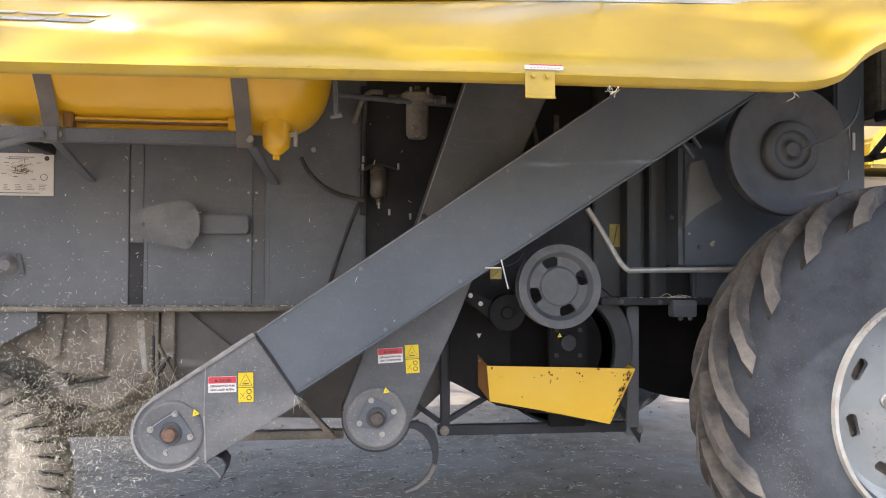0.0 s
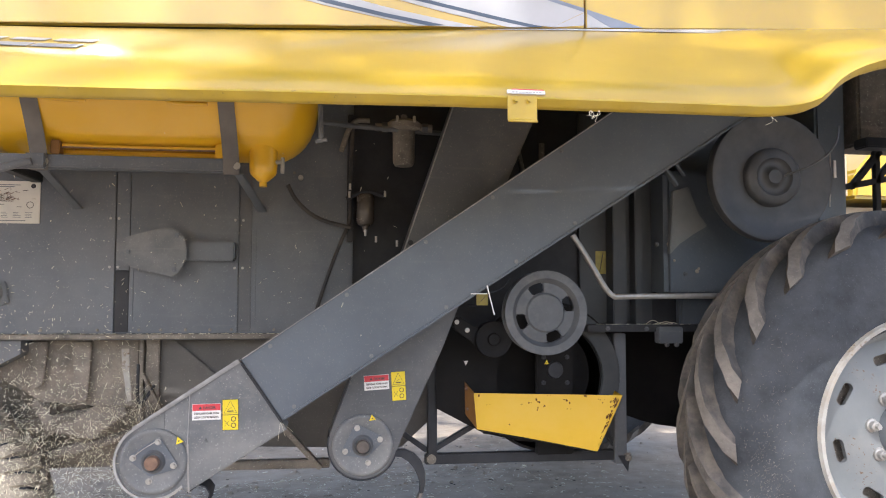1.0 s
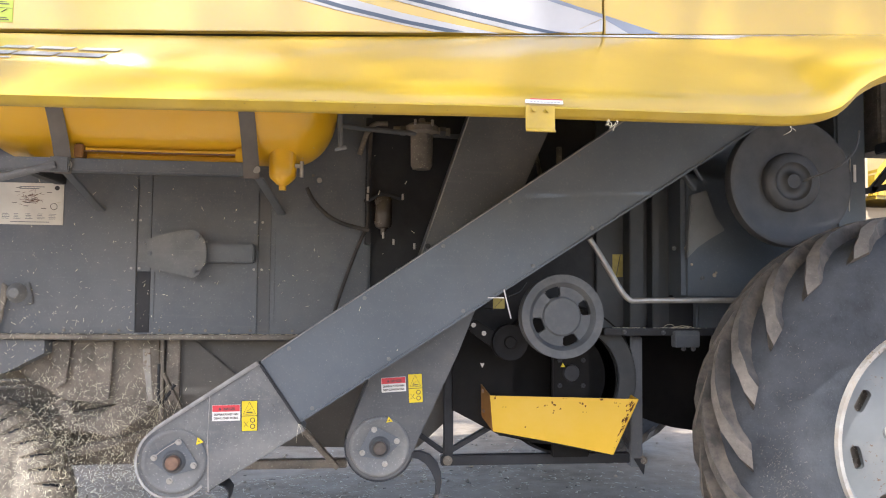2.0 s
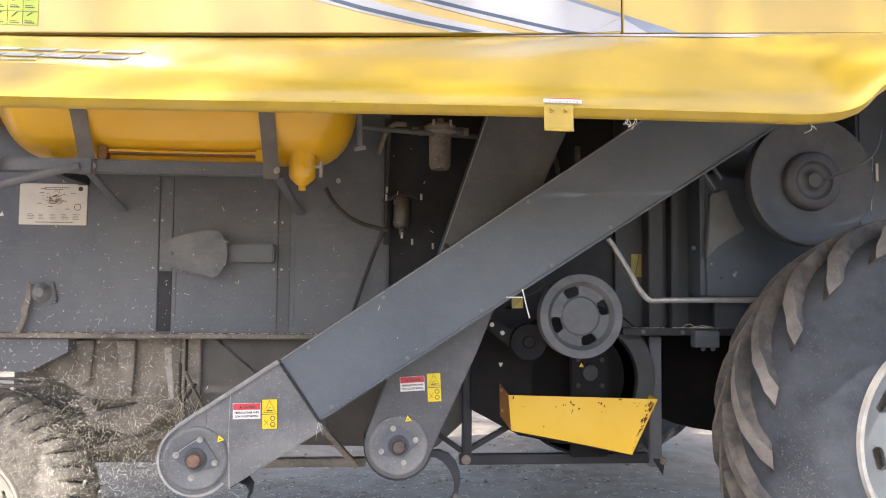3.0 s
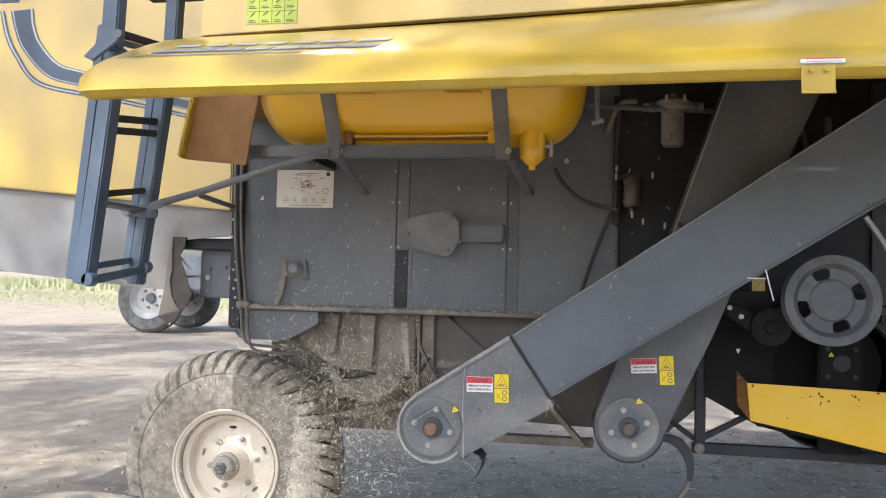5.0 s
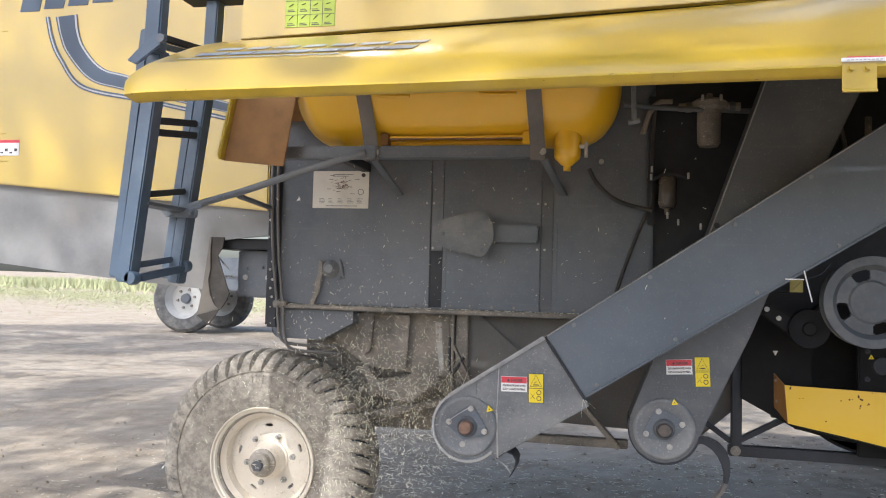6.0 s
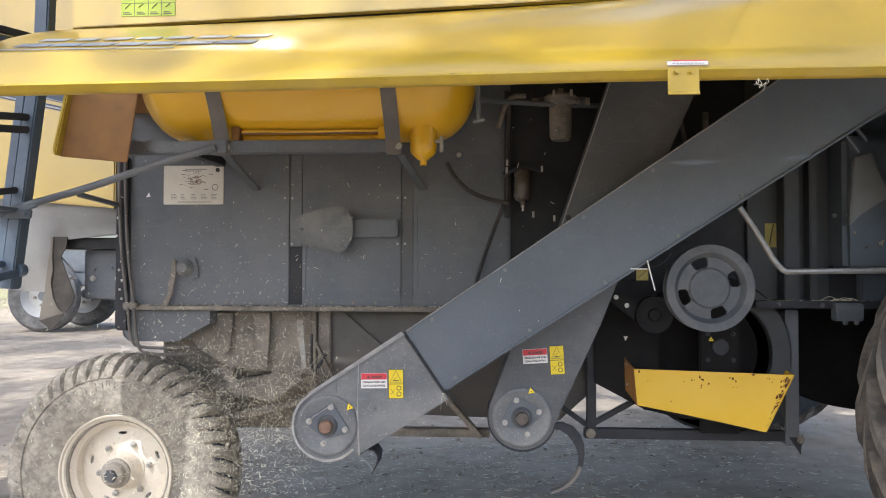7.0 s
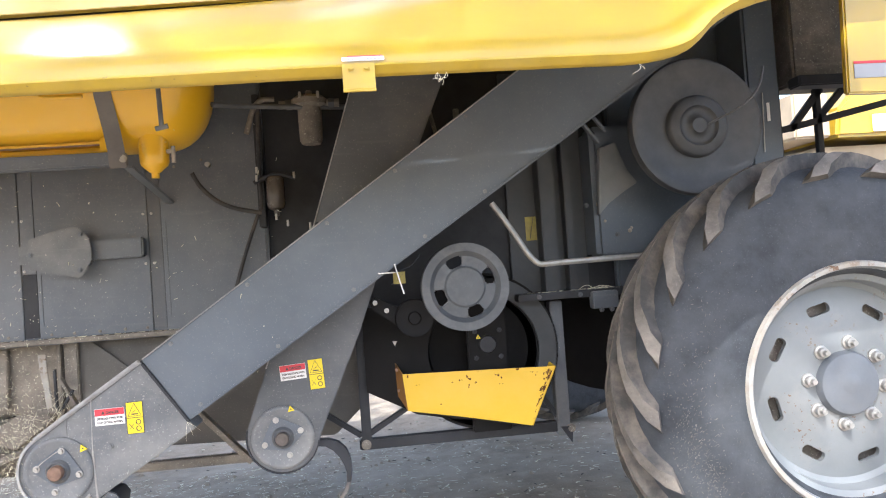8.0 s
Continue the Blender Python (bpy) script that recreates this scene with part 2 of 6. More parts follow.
def bevelled(bm, w, seg=2):
    if w:
        bmesh.ops.bevel(bm, geom=[e for e in bm.edges if e.is_manifold and e.calc_face_angle(0) > 0.5], offset=w, segments=seg, affect="EDGES", clamp_overlap=True)
    return bm


def box(x0, x1, y0, y1, z0, z1, w=0.004):
    bm = bmesh.new()
    bmesh.ops.create_cube(bm, size=1)
    for v in bm.verts:
        v.co = Vector((x0 + (v.co.x + 0.5) * (x1 - x0), y0 + (v.co.y + 0.5) * (y1 - y0), z0 + (v.co.z + 0.5) * (z1 - z0)))
    return bevelled(bm, w)


def plate(points, y0, y1, w=0.003):
    """A sheet with an outline of (x, z), from y0 (near) to y1."""
    bm = bmesh.new()
    f = [bm.verts.new((x, y0, z)) for x, z in points]
    g = [bm.verts.new((x, y1, z)) for x, z in points]
    k = len(points)
    bm.faces.new(f)
    bm.faces.new(g[::-1])
    for i in range(k):
        bm.faces.new((f[i], g[i], g[(i + 1) % k], f[(i + 1) % k]))
    bmesh.ops.recalc_face_normals(bm, faces=bm.faces)
    return bevelled(bm, w)


def bar(a, b, w, h=None, round_edge=0.003, up=(0, 0, 1)):
    """A square bar from a to b."""
    a, b = Vector(a), Vector(b)
    h = h or w
    d = (b - a)
    q = d.normalized()
    side = q.cross(Vector(up))
    if side.length < 0.01:
        side = q.cross(Vector((0, 1, 0)))
    side.normalize()
    top = side.cross(q)
    bm = box(-w / 2, w / 2, -h / 2, h / 2, 0, d.length, round_edge)
    m = Matrix((side, top, q)).transposed().to_4x4()
    bm.transform(Matrix.Translation(a) @ m)
    return bm


def tube(points, r, sides=10, closed_ends=True):
    """A round rod along points, its corners rounded by subdivision."""
    p = [Vector(q) for q in points]
    for _ in range(2):
        out = [p[0]]
        for i in range(len(p) - 1):
            out += [p[i].lerp(p[i + 1], 0.25), p[i].lerp(p[i + 1], 0.75)]
        p = out + [p[-1]]
    bm = bmesh.new()
    ref = Vector((0.13, 0.9, 0.41)).normalized()
    rings = []
    for i, c in enumerate(p):
        d = (p[min(i + 1, len(p) - 1)] - p[max(i - 1, 0)]).normalized()
        u = d.cross(ref).normalized()
        v = d.cross(u)
        rings.append([bm.verts.new(c + r * (math.cos(t) * u + math.sin(t) * v)) for t in (2 * math.pi * k / sides for k in range(sides))])
    for a, b in zip(rings, rings[1:]):
        for k in range(sides):
            bm.faces.new((a[k], a[(k + 1) % sides], b[(k + 1) % sides], b[k]))
    if closed_ends:
        bm.faces.new(rings[0][::-1])
        bm.faces.new(rings[-1])
    bmesh.ops.recalc_face_normals(bm, faces=bm.faces)
    return bm


def lathe(profile, centre, n=64, axis="y", closed=True):
    """Revolves (radius, along) round an axis through centre; the profile is closed into a ring when closed."""
    bm = bmesh.new()
    cx, cy, cz = centre
    rings = []
    for k in range(n):
        t = 2 * math.pi * k / n
        c, s = math.cos(t), math.sin(t)
        ring = []
        for r, y in profile:
            if axis == "y":
                ring.append(bm.verts.new((cx + r * c, cy + y, cz + r * s)))
            elif axis == "x":
                ring.append(bm.verts.new((cx + y, cy + r * c, cz + r * s)))
            else:
                ring.append(bm.verts.new((cx + r * c, cy + r * s, cz + y)))
        rings.append(ring)
    m = len(profile)
    for k in range(n):
        a, b = rings[k], rings[(k + 1) % n]
        for i in range(m if closed else m - 1):
            j = (i + 1) % m
            bm.faces.new((a[i], a[j], b[j], b[i]))
    bmesh.ops.remove_doubles(bm, verts=bm.verts, dist=0.0004)
    loose = [e for e in bm.edges if not e.link_faces]
    bmesh.ops.delete(bm, geom=loose, context="EDGES")
    bmesh.ops.recalc_face_normals(bm, faces=bm.faces)
    if closed and bm.calc_volume(signed=True) < 0:
        bmesh.ops.reverse_faces(bm, faces=bm.faces)
    return bm


def sheet(rows_of_points, thick):
    """A curved sheet from rows of points, given a thickness along its normals."""
    bm = bmesh.new()
    g = [[bm.verts.new(p) for p in row] for row in rows_of_points]
    for a, b in zip(g, g[1:]):
        for i in range(len(a) - 1):
            bm.faces.new((a[i], a[i + 1], b[i + 1], b[i]))
    bmesh.ops.recalc_face_normals(bm, faces=bm.faces)
    bmesh.ops.solidify(bm, geom=list(bm.faces), thickness=thick)
    return bm


def cut(bm, cutters):
    """bm less the cutters, all bmeshes."""
    def temp(b):
        me = bpy.data.meshes.new("temp")
        b.to_mesh(me)
        b.free()
        return new("temp", me)
    body = temp(bm)
    others = [temp(c) for c in cutters]
    for o in others:
        md = body.modifiers.new("cut", "BOOLEAN")
        md.operation, md.object, md.solver = "DIFFERENCE", o, "MANIFOLD"
    bpy.context.view_layer.update()
    me = bpy.data.meshes.new_from_object(body.evaluated_get(bpy.context.evaluated_depsgraph_get()))
    out = bmesh.new()
    out.from_mesh(me)
    for o in (body, *others):
        bpy.data.objects.remove(o)
    bpy.data.meshes.remove(me)
    return out


def words(text, x, y, z, size, width=None):
    """Raised lettering that faces the camera's side, its lower left corner at x, z."""
    cu = bpy.data.curves.new("words", "FONT")
    cu.body, cu.size, cu.extrude, cu.offset = text, size, 0.0004, size * 0.035
    ob = new("words", cu)
    bpy.context.view_layer.update()
    me = bpy.data.meshes.new_from_object(ob.evaluated_get(bpy.context.evaluated_depsgraph_get()))
    bm = bmesh.new()
    bm.from_mesh(me)
    bpy.data.objects.remove(ob)
    bpy.data.meshes.remove(me)
    xs = [v.co.x for v in bm.verts]
    k = width / (max(xs) - min(xs)) if width else 1
    bm.transform(Matrix.Translation((x, y, z)) @ Matrix.Rotation(radians(90), 4, "X") @ Matrix.Diagonal((k, 1, 1, 1)))
    return bm


def bolt_mesh(r=0.009, h=0.007, washer=True):
    bm = lathe([(0.0005, 0), (r * 1.6, 0), (r * 1.6, -0.002), (r * 0.98, -0.002), (r, -h), (0.0005, -h)] if washer else [(0.0005, 0), (r, 0), (r, -h), (0.0005, -h)], (0, 0, 0), 6 if not washer else 12)
    return bm


def bolts(places, parent, r=0.009, h=0.007, mat=None, name="bolt"):
    """Bolt heads, facing the near side, at places on one part."""
    first = None
    for p in places:
        if first is None:
            bm = bolt_mesh(r, h)
            bm.transform(Matrix.Translation(p))
            first, p0 = part(name, (bm, mat or STEEL), parent), Vector(p)
        else:
            again(first, Vector(p) - p0)


def arc(cx, cz, r, a0, a1, n):
    return [(cx + r * math.cos(radians(a0 + (a1 - a0) * i / n)), cz + r * math.sin(radians(a0 + (a1 - a0) * i / n))) for i in range(n + 1)]


# ---------------------------------------------------------------- ground
def ground_level(x, y):
    """Uneven soil that falls gently towards the rear of the machine."""
    f = min(max((x + 1.3) / 2.9, 0.0), 1.0)
    z = 0.115 * f * f * (3 - 2 * f) - 0.08
    if abs(x) < 30 and abs(y) < 30:
        z += 0.03 * (noise.noise((x * 0.5, y * 0.5, 0)) + 0.5 * noise.noise((x * 1.7, y * 1.7, 3)))
    return z - 0.01


def ground_sheet():
    near = np.arange(-8, 8.01, 0.2)
    far = np.array([9, 10.5, 13, 17, 24, 40, 80, 200, 600])
    xs = np.concatenate([-far[::-1], near, far])
    ys = np.concatenate([-far[::-1], near, far + 0.0])
    verts, faces = [], []
    for y in ys:
        for x in xs:
            verts.append((x, y, ground_level(x, y)))
    k = len(xs)
    for j in range(len(ys) - 1):
        for i in range(k - 1):
            a = j * k + i
            faces.append((a, a + 1, a + 1 + k, a + k))
    me = bpy.data.meshes.new("ground")
    me.from_pydata(verts, [], faces)
    me.polygons.foreach_set("use_smooth", [True] * len(faces))
    me.materials.append(SOIL)
    return tagged(new("ground", me), "dusty trodden grey-brown bare soil with straw bits", "ground", kind="structure")


ground_sheet()

# ---------------------------------------------------------------- harvester
SIDE = 3.29            # near side of the threshing body
MACHINE = empty("combine_harvester", (0.2, 4.2, 0.0), "yellow and dark grey combine harvester standing on bare soil", "harvester")


def body():
    """The dark threshing body, built from side panels over a box."""
    core = part("threshing_body", [(box(-1.395, 0.2, SIDE + 0.004, 5.05, 1.07, 2.3, 0.006), DARK)], MACHINE, "dark grey sheet steel body panels")
    # side panels with narrow strips between them
    seams = [(-1.36, -0.694), (-0.640, -0.238), (-0.188, 0.19)]
    for a, b in seams:
        part("side_panel", (box(a, b, SIDE - 0.006, SIDE + 0.002, 1.095, 2.2, 0.002), DARK), core)
    part("seam_strip", (box(-0.690, -0.642, SIDE - 0.0055, SIDE + 0.003, 1.335, 2.2, 0.001), DARK), core)
    part("seam_strip", (box(-0.692, -0.642, SIDE - 0.001, SIDE + 0.003, 1.1, 1.333, 0.001), BLACK), core)
    part("seam_strip", (box(-0.236, -0.190, SIDE - 0.001, SIDE + 0.003, 1.1, 2.2, 0.001), TAIL_GREY), core)
    part("panel_rib", (box(-0.628, -0.623, SIDE - 0.009, SIDE - 0.004, 1.14, 1.33, 0.002), DARK), core)
    part("panel_rib", (box(-0.175, -0.170, SIDE - 0.009, SIDE - 0.004, 1.14, 1.5, 0.002), DARK), core)
    # folded ledge along the foot of the panels
    part("ledge", (box(-1.37, 0.5, SIDE - 0.035, SIDE + 0.03, 1.075, 1.093, 0.004), DUSTY), core, "dusty folded steel ledge")
    bolts([(x, SIDE - 0.007, z) for x in (-0.682, -0.252) for z in (1.345, 1.53)] +
          [(-0.712, SIDE - 0.007, 1.345), (-0.712, SIDE - 0.007, 1.53), (-0.222, SIDE - 0.007, 1.345), (-0.222, SIDE - 0.007, 1.53)], core, 0.0032, 0.005, STEEL)
    bolts([(x, SIDE - 0.007, 1.108) for x in (-1.2, -0.95, -0.75, -0.6, -0.52, -0.43, -0.34, -0.26, -0.1, 0.03)] + [(-0.13, SIDE - 0.007, 1.7), (-0.03, SIDE - 0.007, 1.72)], core, 0.0036, 0.005, DUSTY)
    bolts([(-1.385 + 0.003 * i, SIDE - 0.004, z) for i, z in enumerate((1.32, 1.27, 1.22, 1.17, 1.12))], core, 0.007, 0.005)
    # rounded tail box under the rear corner
    pts = [(-1.375, 1.07), (-1.385, 0.98)] + arc(-1.345, 0.985, 0.04, 180, 270, 6) + [(-1.16, 0.945), (-1.02, 1.02), (-1.02, 1.07)]
    part("tail_box", (plate(pts, SIDE + 0.0, 4.9, 0.006), DARK), MACHINE, "dark rounded sheet steel tail box")
    part("corner_post", (box(-1.412, -1.354, SIDE - 0.02, SIDE + 0.05, 0.99, 1.70, 0.008), BLACK), core)
    bolts([(x, SIDE - 0.021, z) for x, z in ((-1.384, 1.271), (-1.393, 1.237), (-1.381, 1.194), (-1.389, 1.157), (-1.381, 1.12), (-1.405, 1.377), (-1.4, 1.45))], core, 0.0035, 0.005, STEEL)
    # right rear inner wall, deeper; near-black colour stands in for the recess shade
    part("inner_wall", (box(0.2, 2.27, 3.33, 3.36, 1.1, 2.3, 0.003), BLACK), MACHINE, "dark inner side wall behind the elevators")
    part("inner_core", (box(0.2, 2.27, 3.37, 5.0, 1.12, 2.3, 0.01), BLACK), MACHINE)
    # sieve box below
    pts = [(-0.60, 1.07), (-0.60, 0.66), (0.40, 0.63), (0.52, 0.74), (0.52, 1.07)]
    part("sieve_box", (plate(pts, 3.37, 4.95, 0.006), SIEVE), MACHINE, "dusty dark steel sieve box under the body")
    part("sieve_rear", (plate([(-1.14, 1.07), (-1.14, 0.93), (-0.98, 0.83), (-0.62, 0.80), (-0.62, 1.07)], 3.40, 4.9, 0.006), DUSTY), MACHINE)
    part("stiffener", (box(-0.585, -0.535, 3.345, 3.372, 0.80, 1.072, 0.004), DUSTY), MACHINE)
    part("stiffener", (box(-0.605, -0.592, 3.33, 3.37, 0.70, 1.072, 0.003), DUSTY), MACHINE)
    part("brace_strip", (plate([(-0.535, 1.072), (-0.485, 1.072), (-0.225, 0.85), (-0.272, 0.85)], 3.352, 3.36, 0.002), SIEVE), MACHINE)
    part("pale_strip", (plate([(-0.674, 1.035), (-0.645, 1.035), (-0.64, 0.95), (-0.63, 0.84), (-0.652, 0.828), (-0.658, 0.9), (-0.668, 0.96)], 3.335, 3.342, 0.002), RIM_LIP), MACHINE, "pale bare steel strip")
    part("hanging_lever", (bar((-0.585, 3.30, 0.945), (-0.51, 3.30, 0.80), 0.035, 0.01), DUSTY), MACHINE)
    part("lever_rod", (tube([(-0.60, 3.29, 0.98), (-0.60, 3.29, 0.80), (-0.54, 3.29, 0.90)], 0.006), BLACK), MACHINE)
    part("hanger_plate", (plate([(-0.86, 1.06), (-0.79, 1.06), (-0.80, 0.84), (-0.845, 0.83)], 3.36, 3.385, 0.003), DUSTY), MACHINE)
    part("hanger_plate", (plate([(-1.03, 1.06), (-0.95, 1.06), (-0.965, 0.90), (-1.0, 0.88)], 3.37, 3.39, 0.003), DUSTY), MACHINE)
    # skid bar and its diagonal under the sieve box
    part("skid_bar", (box(-0.45, 0.12, 3.30, 3.35, 0.572, 0.605, 0.004), DUSTY), MACHINE)
    part("skid_brace", (bar((-0.12, 3.30, 0.80), (0.085, 3.30, 0.575), 0.05, 0.02), DUSTY), MACHINE)
    return core


CORE = body()


def side_details():
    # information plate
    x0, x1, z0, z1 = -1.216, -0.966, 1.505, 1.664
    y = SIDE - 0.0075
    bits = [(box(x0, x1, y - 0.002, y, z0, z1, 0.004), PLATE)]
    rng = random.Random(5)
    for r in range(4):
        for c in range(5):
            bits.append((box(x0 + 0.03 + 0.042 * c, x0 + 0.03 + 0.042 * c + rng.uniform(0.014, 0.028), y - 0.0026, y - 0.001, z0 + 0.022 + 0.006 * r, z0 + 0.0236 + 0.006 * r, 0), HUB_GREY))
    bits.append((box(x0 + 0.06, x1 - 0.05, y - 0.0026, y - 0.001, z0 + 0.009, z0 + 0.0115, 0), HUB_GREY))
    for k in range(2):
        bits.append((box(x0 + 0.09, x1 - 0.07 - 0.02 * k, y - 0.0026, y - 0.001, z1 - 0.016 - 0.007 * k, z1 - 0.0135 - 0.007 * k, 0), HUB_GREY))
    bits.append((lathe([(0.0005, 0), (0.009, 0), (0.009, -0.0006), (0.0005, -0.0006)], (x1 - 0.025, y - 0.0017, z1 - 0.018), 16), INK))
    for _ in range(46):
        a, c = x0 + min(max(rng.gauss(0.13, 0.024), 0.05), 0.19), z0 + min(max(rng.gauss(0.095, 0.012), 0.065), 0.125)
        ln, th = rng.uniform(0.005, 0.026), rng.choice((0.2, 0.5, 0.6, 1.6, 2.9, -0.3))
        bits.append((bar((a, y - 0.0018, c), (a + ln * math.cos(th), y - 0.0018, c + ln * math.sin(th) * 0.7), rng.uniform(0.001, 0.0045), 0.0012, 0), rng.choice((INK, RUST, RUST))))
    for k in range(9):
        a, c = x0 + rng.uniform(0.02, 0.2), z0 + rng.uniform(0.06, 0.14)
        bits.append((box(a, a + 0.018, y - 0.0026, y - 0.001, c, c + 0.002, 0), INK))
    bits.append((lathe([(0.011, 0), (0.013, 0), (0.013, -0.0006), (0.011, -0.0006)], (x1 - 0.035, y - 0.0017, z0 + 0.07), 20), INK))
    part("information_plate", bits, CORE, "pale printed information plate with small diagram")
    # shaft guard: flared hood over a tube
    hood = [(-0.667, 1.432), (-0.636, 1.432), (-0.63, 1.455), (-0.561, 1.476), (-0.499, 1.491), (-0.468, 1.49), (-0.446, 1.478), (-0.424, 1.448), (-0.417, 1.41), (-0.418, 1.372), (-0.446, 1.322), (-0.467, 1.307), (-0.548, 1.327), (-0.629, 1.346), (-0.637, 1.367), (-0.667, 1.367)]
    inner = [(-0.61, 1.43), (-0.5, 1.46), (-0.44, 1.44), (-0.44, 1.36), (-0.48, 1.335), (-0.61, 1.37)]
    g = part("shaft_guard", [(plate(hood, 3.20, 3.206, 0.002), BOOT), (plate(inner, 3.206, SIDE - 0.006, 0.003), DARK)], CORE, "flared grey sheet steel shaft guard")
    part("shaft_cover", [(box(-0.44, -0.246, SIDE - 0.06, SIDE - 0.006, 1.37, 1.442, 0.006), DARK)], CORE)
    bolts([(-0.625, 3.199, 1.40), (-0.452, 3.199, 1.462), (-0.46, 3.199, 1.335)], g, 0.006, 0.008, DARK)
    # tensioner crank near the rear edge
    flange = [(-1.172, 1.294), (-1.12, 1.288), (-1.077, 1.289), (-1.068, 1.25), (-1.06, 1.21), (-1.09, 1.2), (-1.13, 1.204), (-1.158, 1.22), (-1.165, 1.26)]
    ck = part("crank", [(plate(flange, SIDE - 0.018, SIDE - 0.006, 0.003), DARK),
                        (lathe([(0.0005, -0.03), (0.018, -0.03), (0.022, -0.024), (0.034, -0.012), (0.038, 0.0), (0.0005, 0.0)], (-1.119, SIDE - 0.018, 1.247), 24), BOOT)], CORE, "dusty crank hub on a bent flange")
    arm = [(-1.168, 1.285), (-1.15, 1.275), (-1.148, 1.225), (-1.158, 1.19), (-1.162, 1.15), (-1.178, 1.11), (-1.185, 1.085), (-1.21, 1.085), (-1.2, 1.115), (-1.185, 1.145), (-1.187, 1.18), (-1.172, 1.225)]
    part("crank_arm", (plate(arm, SIDE - 0.034, SIDE - 0.022, 0.003), DUSTY), ck, "dusty bent flat lever")
    bolts([(-1.095, SIDE - 0.018, 1.28), (-1.078, SIDE - 0.018, 1.213), (-1.135, SIDE - 0.018, 1.215)], ck, 0.005, 0.005, DARK)
    part("warning_triangle", (plate([(-1.29, 1.535), (-1.272, 1.538), (-1.278, 1.555)], SIDE - 0.008, SIDE - 0.0065, 0), WHITE), CORE)
    # two pipes down the rear edge, turning in below the tail box
    for dx in (0, 0.026):
        part("oil_pipe", (tube([(-1.395 + dx, SIDE - 0.035, 2.0), (-1.39 + dx, SIDE - 0.035, 1.4), (-1.345 + dx, SIDE - 0.035, 1.06), (-1.335 + dx, SIDE - 0.035, 0.95 - 0.02 * (dx > 0)),
                                (-1.30 + dx, SIDE - 0.03, 0.92 - dx), (-1.10, SIDE + 0.05, 0.915 - dx)], 0.0065), STRAP), CORE)
    part("pipe_clamp", (box(-1.365, -1.305, SIDE - 0.05, SIDE - 0.02, 1.085, 1.105, 0.004), DUSTY), CORE)


side_details()


# ---------------------------------------------------------------- skirt and hood
def along(table, x):
    """Straight lines between (x, value) pairs."""
    for (a, p), (b, q) in zip(table, table[1:]):
        if x <= b:
            break
    return p + (q - p) * (x - a) / (b - a)


def lip_height(x):
    """Lower edge of the skirt along the machine: nearly level, then an S-bend up over the drive wheel."""
    return along(((-1.25, 1.6515), (-0.4, 1.6597), (0.4, 1.6712), (1.0, 1.6735), (1.13, 1.673), (1.18, 1.6755), (1.23, 1.682), (1.27, 1.693), (1.295, 1.706),
                  (1.316, 1.726), (1.337, 1.748), (1.37, 1.77), (1.41, 1.787), (1.46, 1.803), (1.53, 1.818), (1.65, 1.832), (1.8, 1.84)), x)


def seam_height(x):
    """Upper edge of the skirt, just under the hood."""
    return along(((-1.25, 1.964), (-0.85, 1.971), (-0.5, 1.981), (-0.2, 1.992), (0.1, 2.005), (0.4, 2.02), (0.8, 2.042), (1.2, 2.06), (1.75, 2.086), (2.6, 2.12)), x)


SKIRT_X0, SKIRT_X1 = -1.232, 2.05


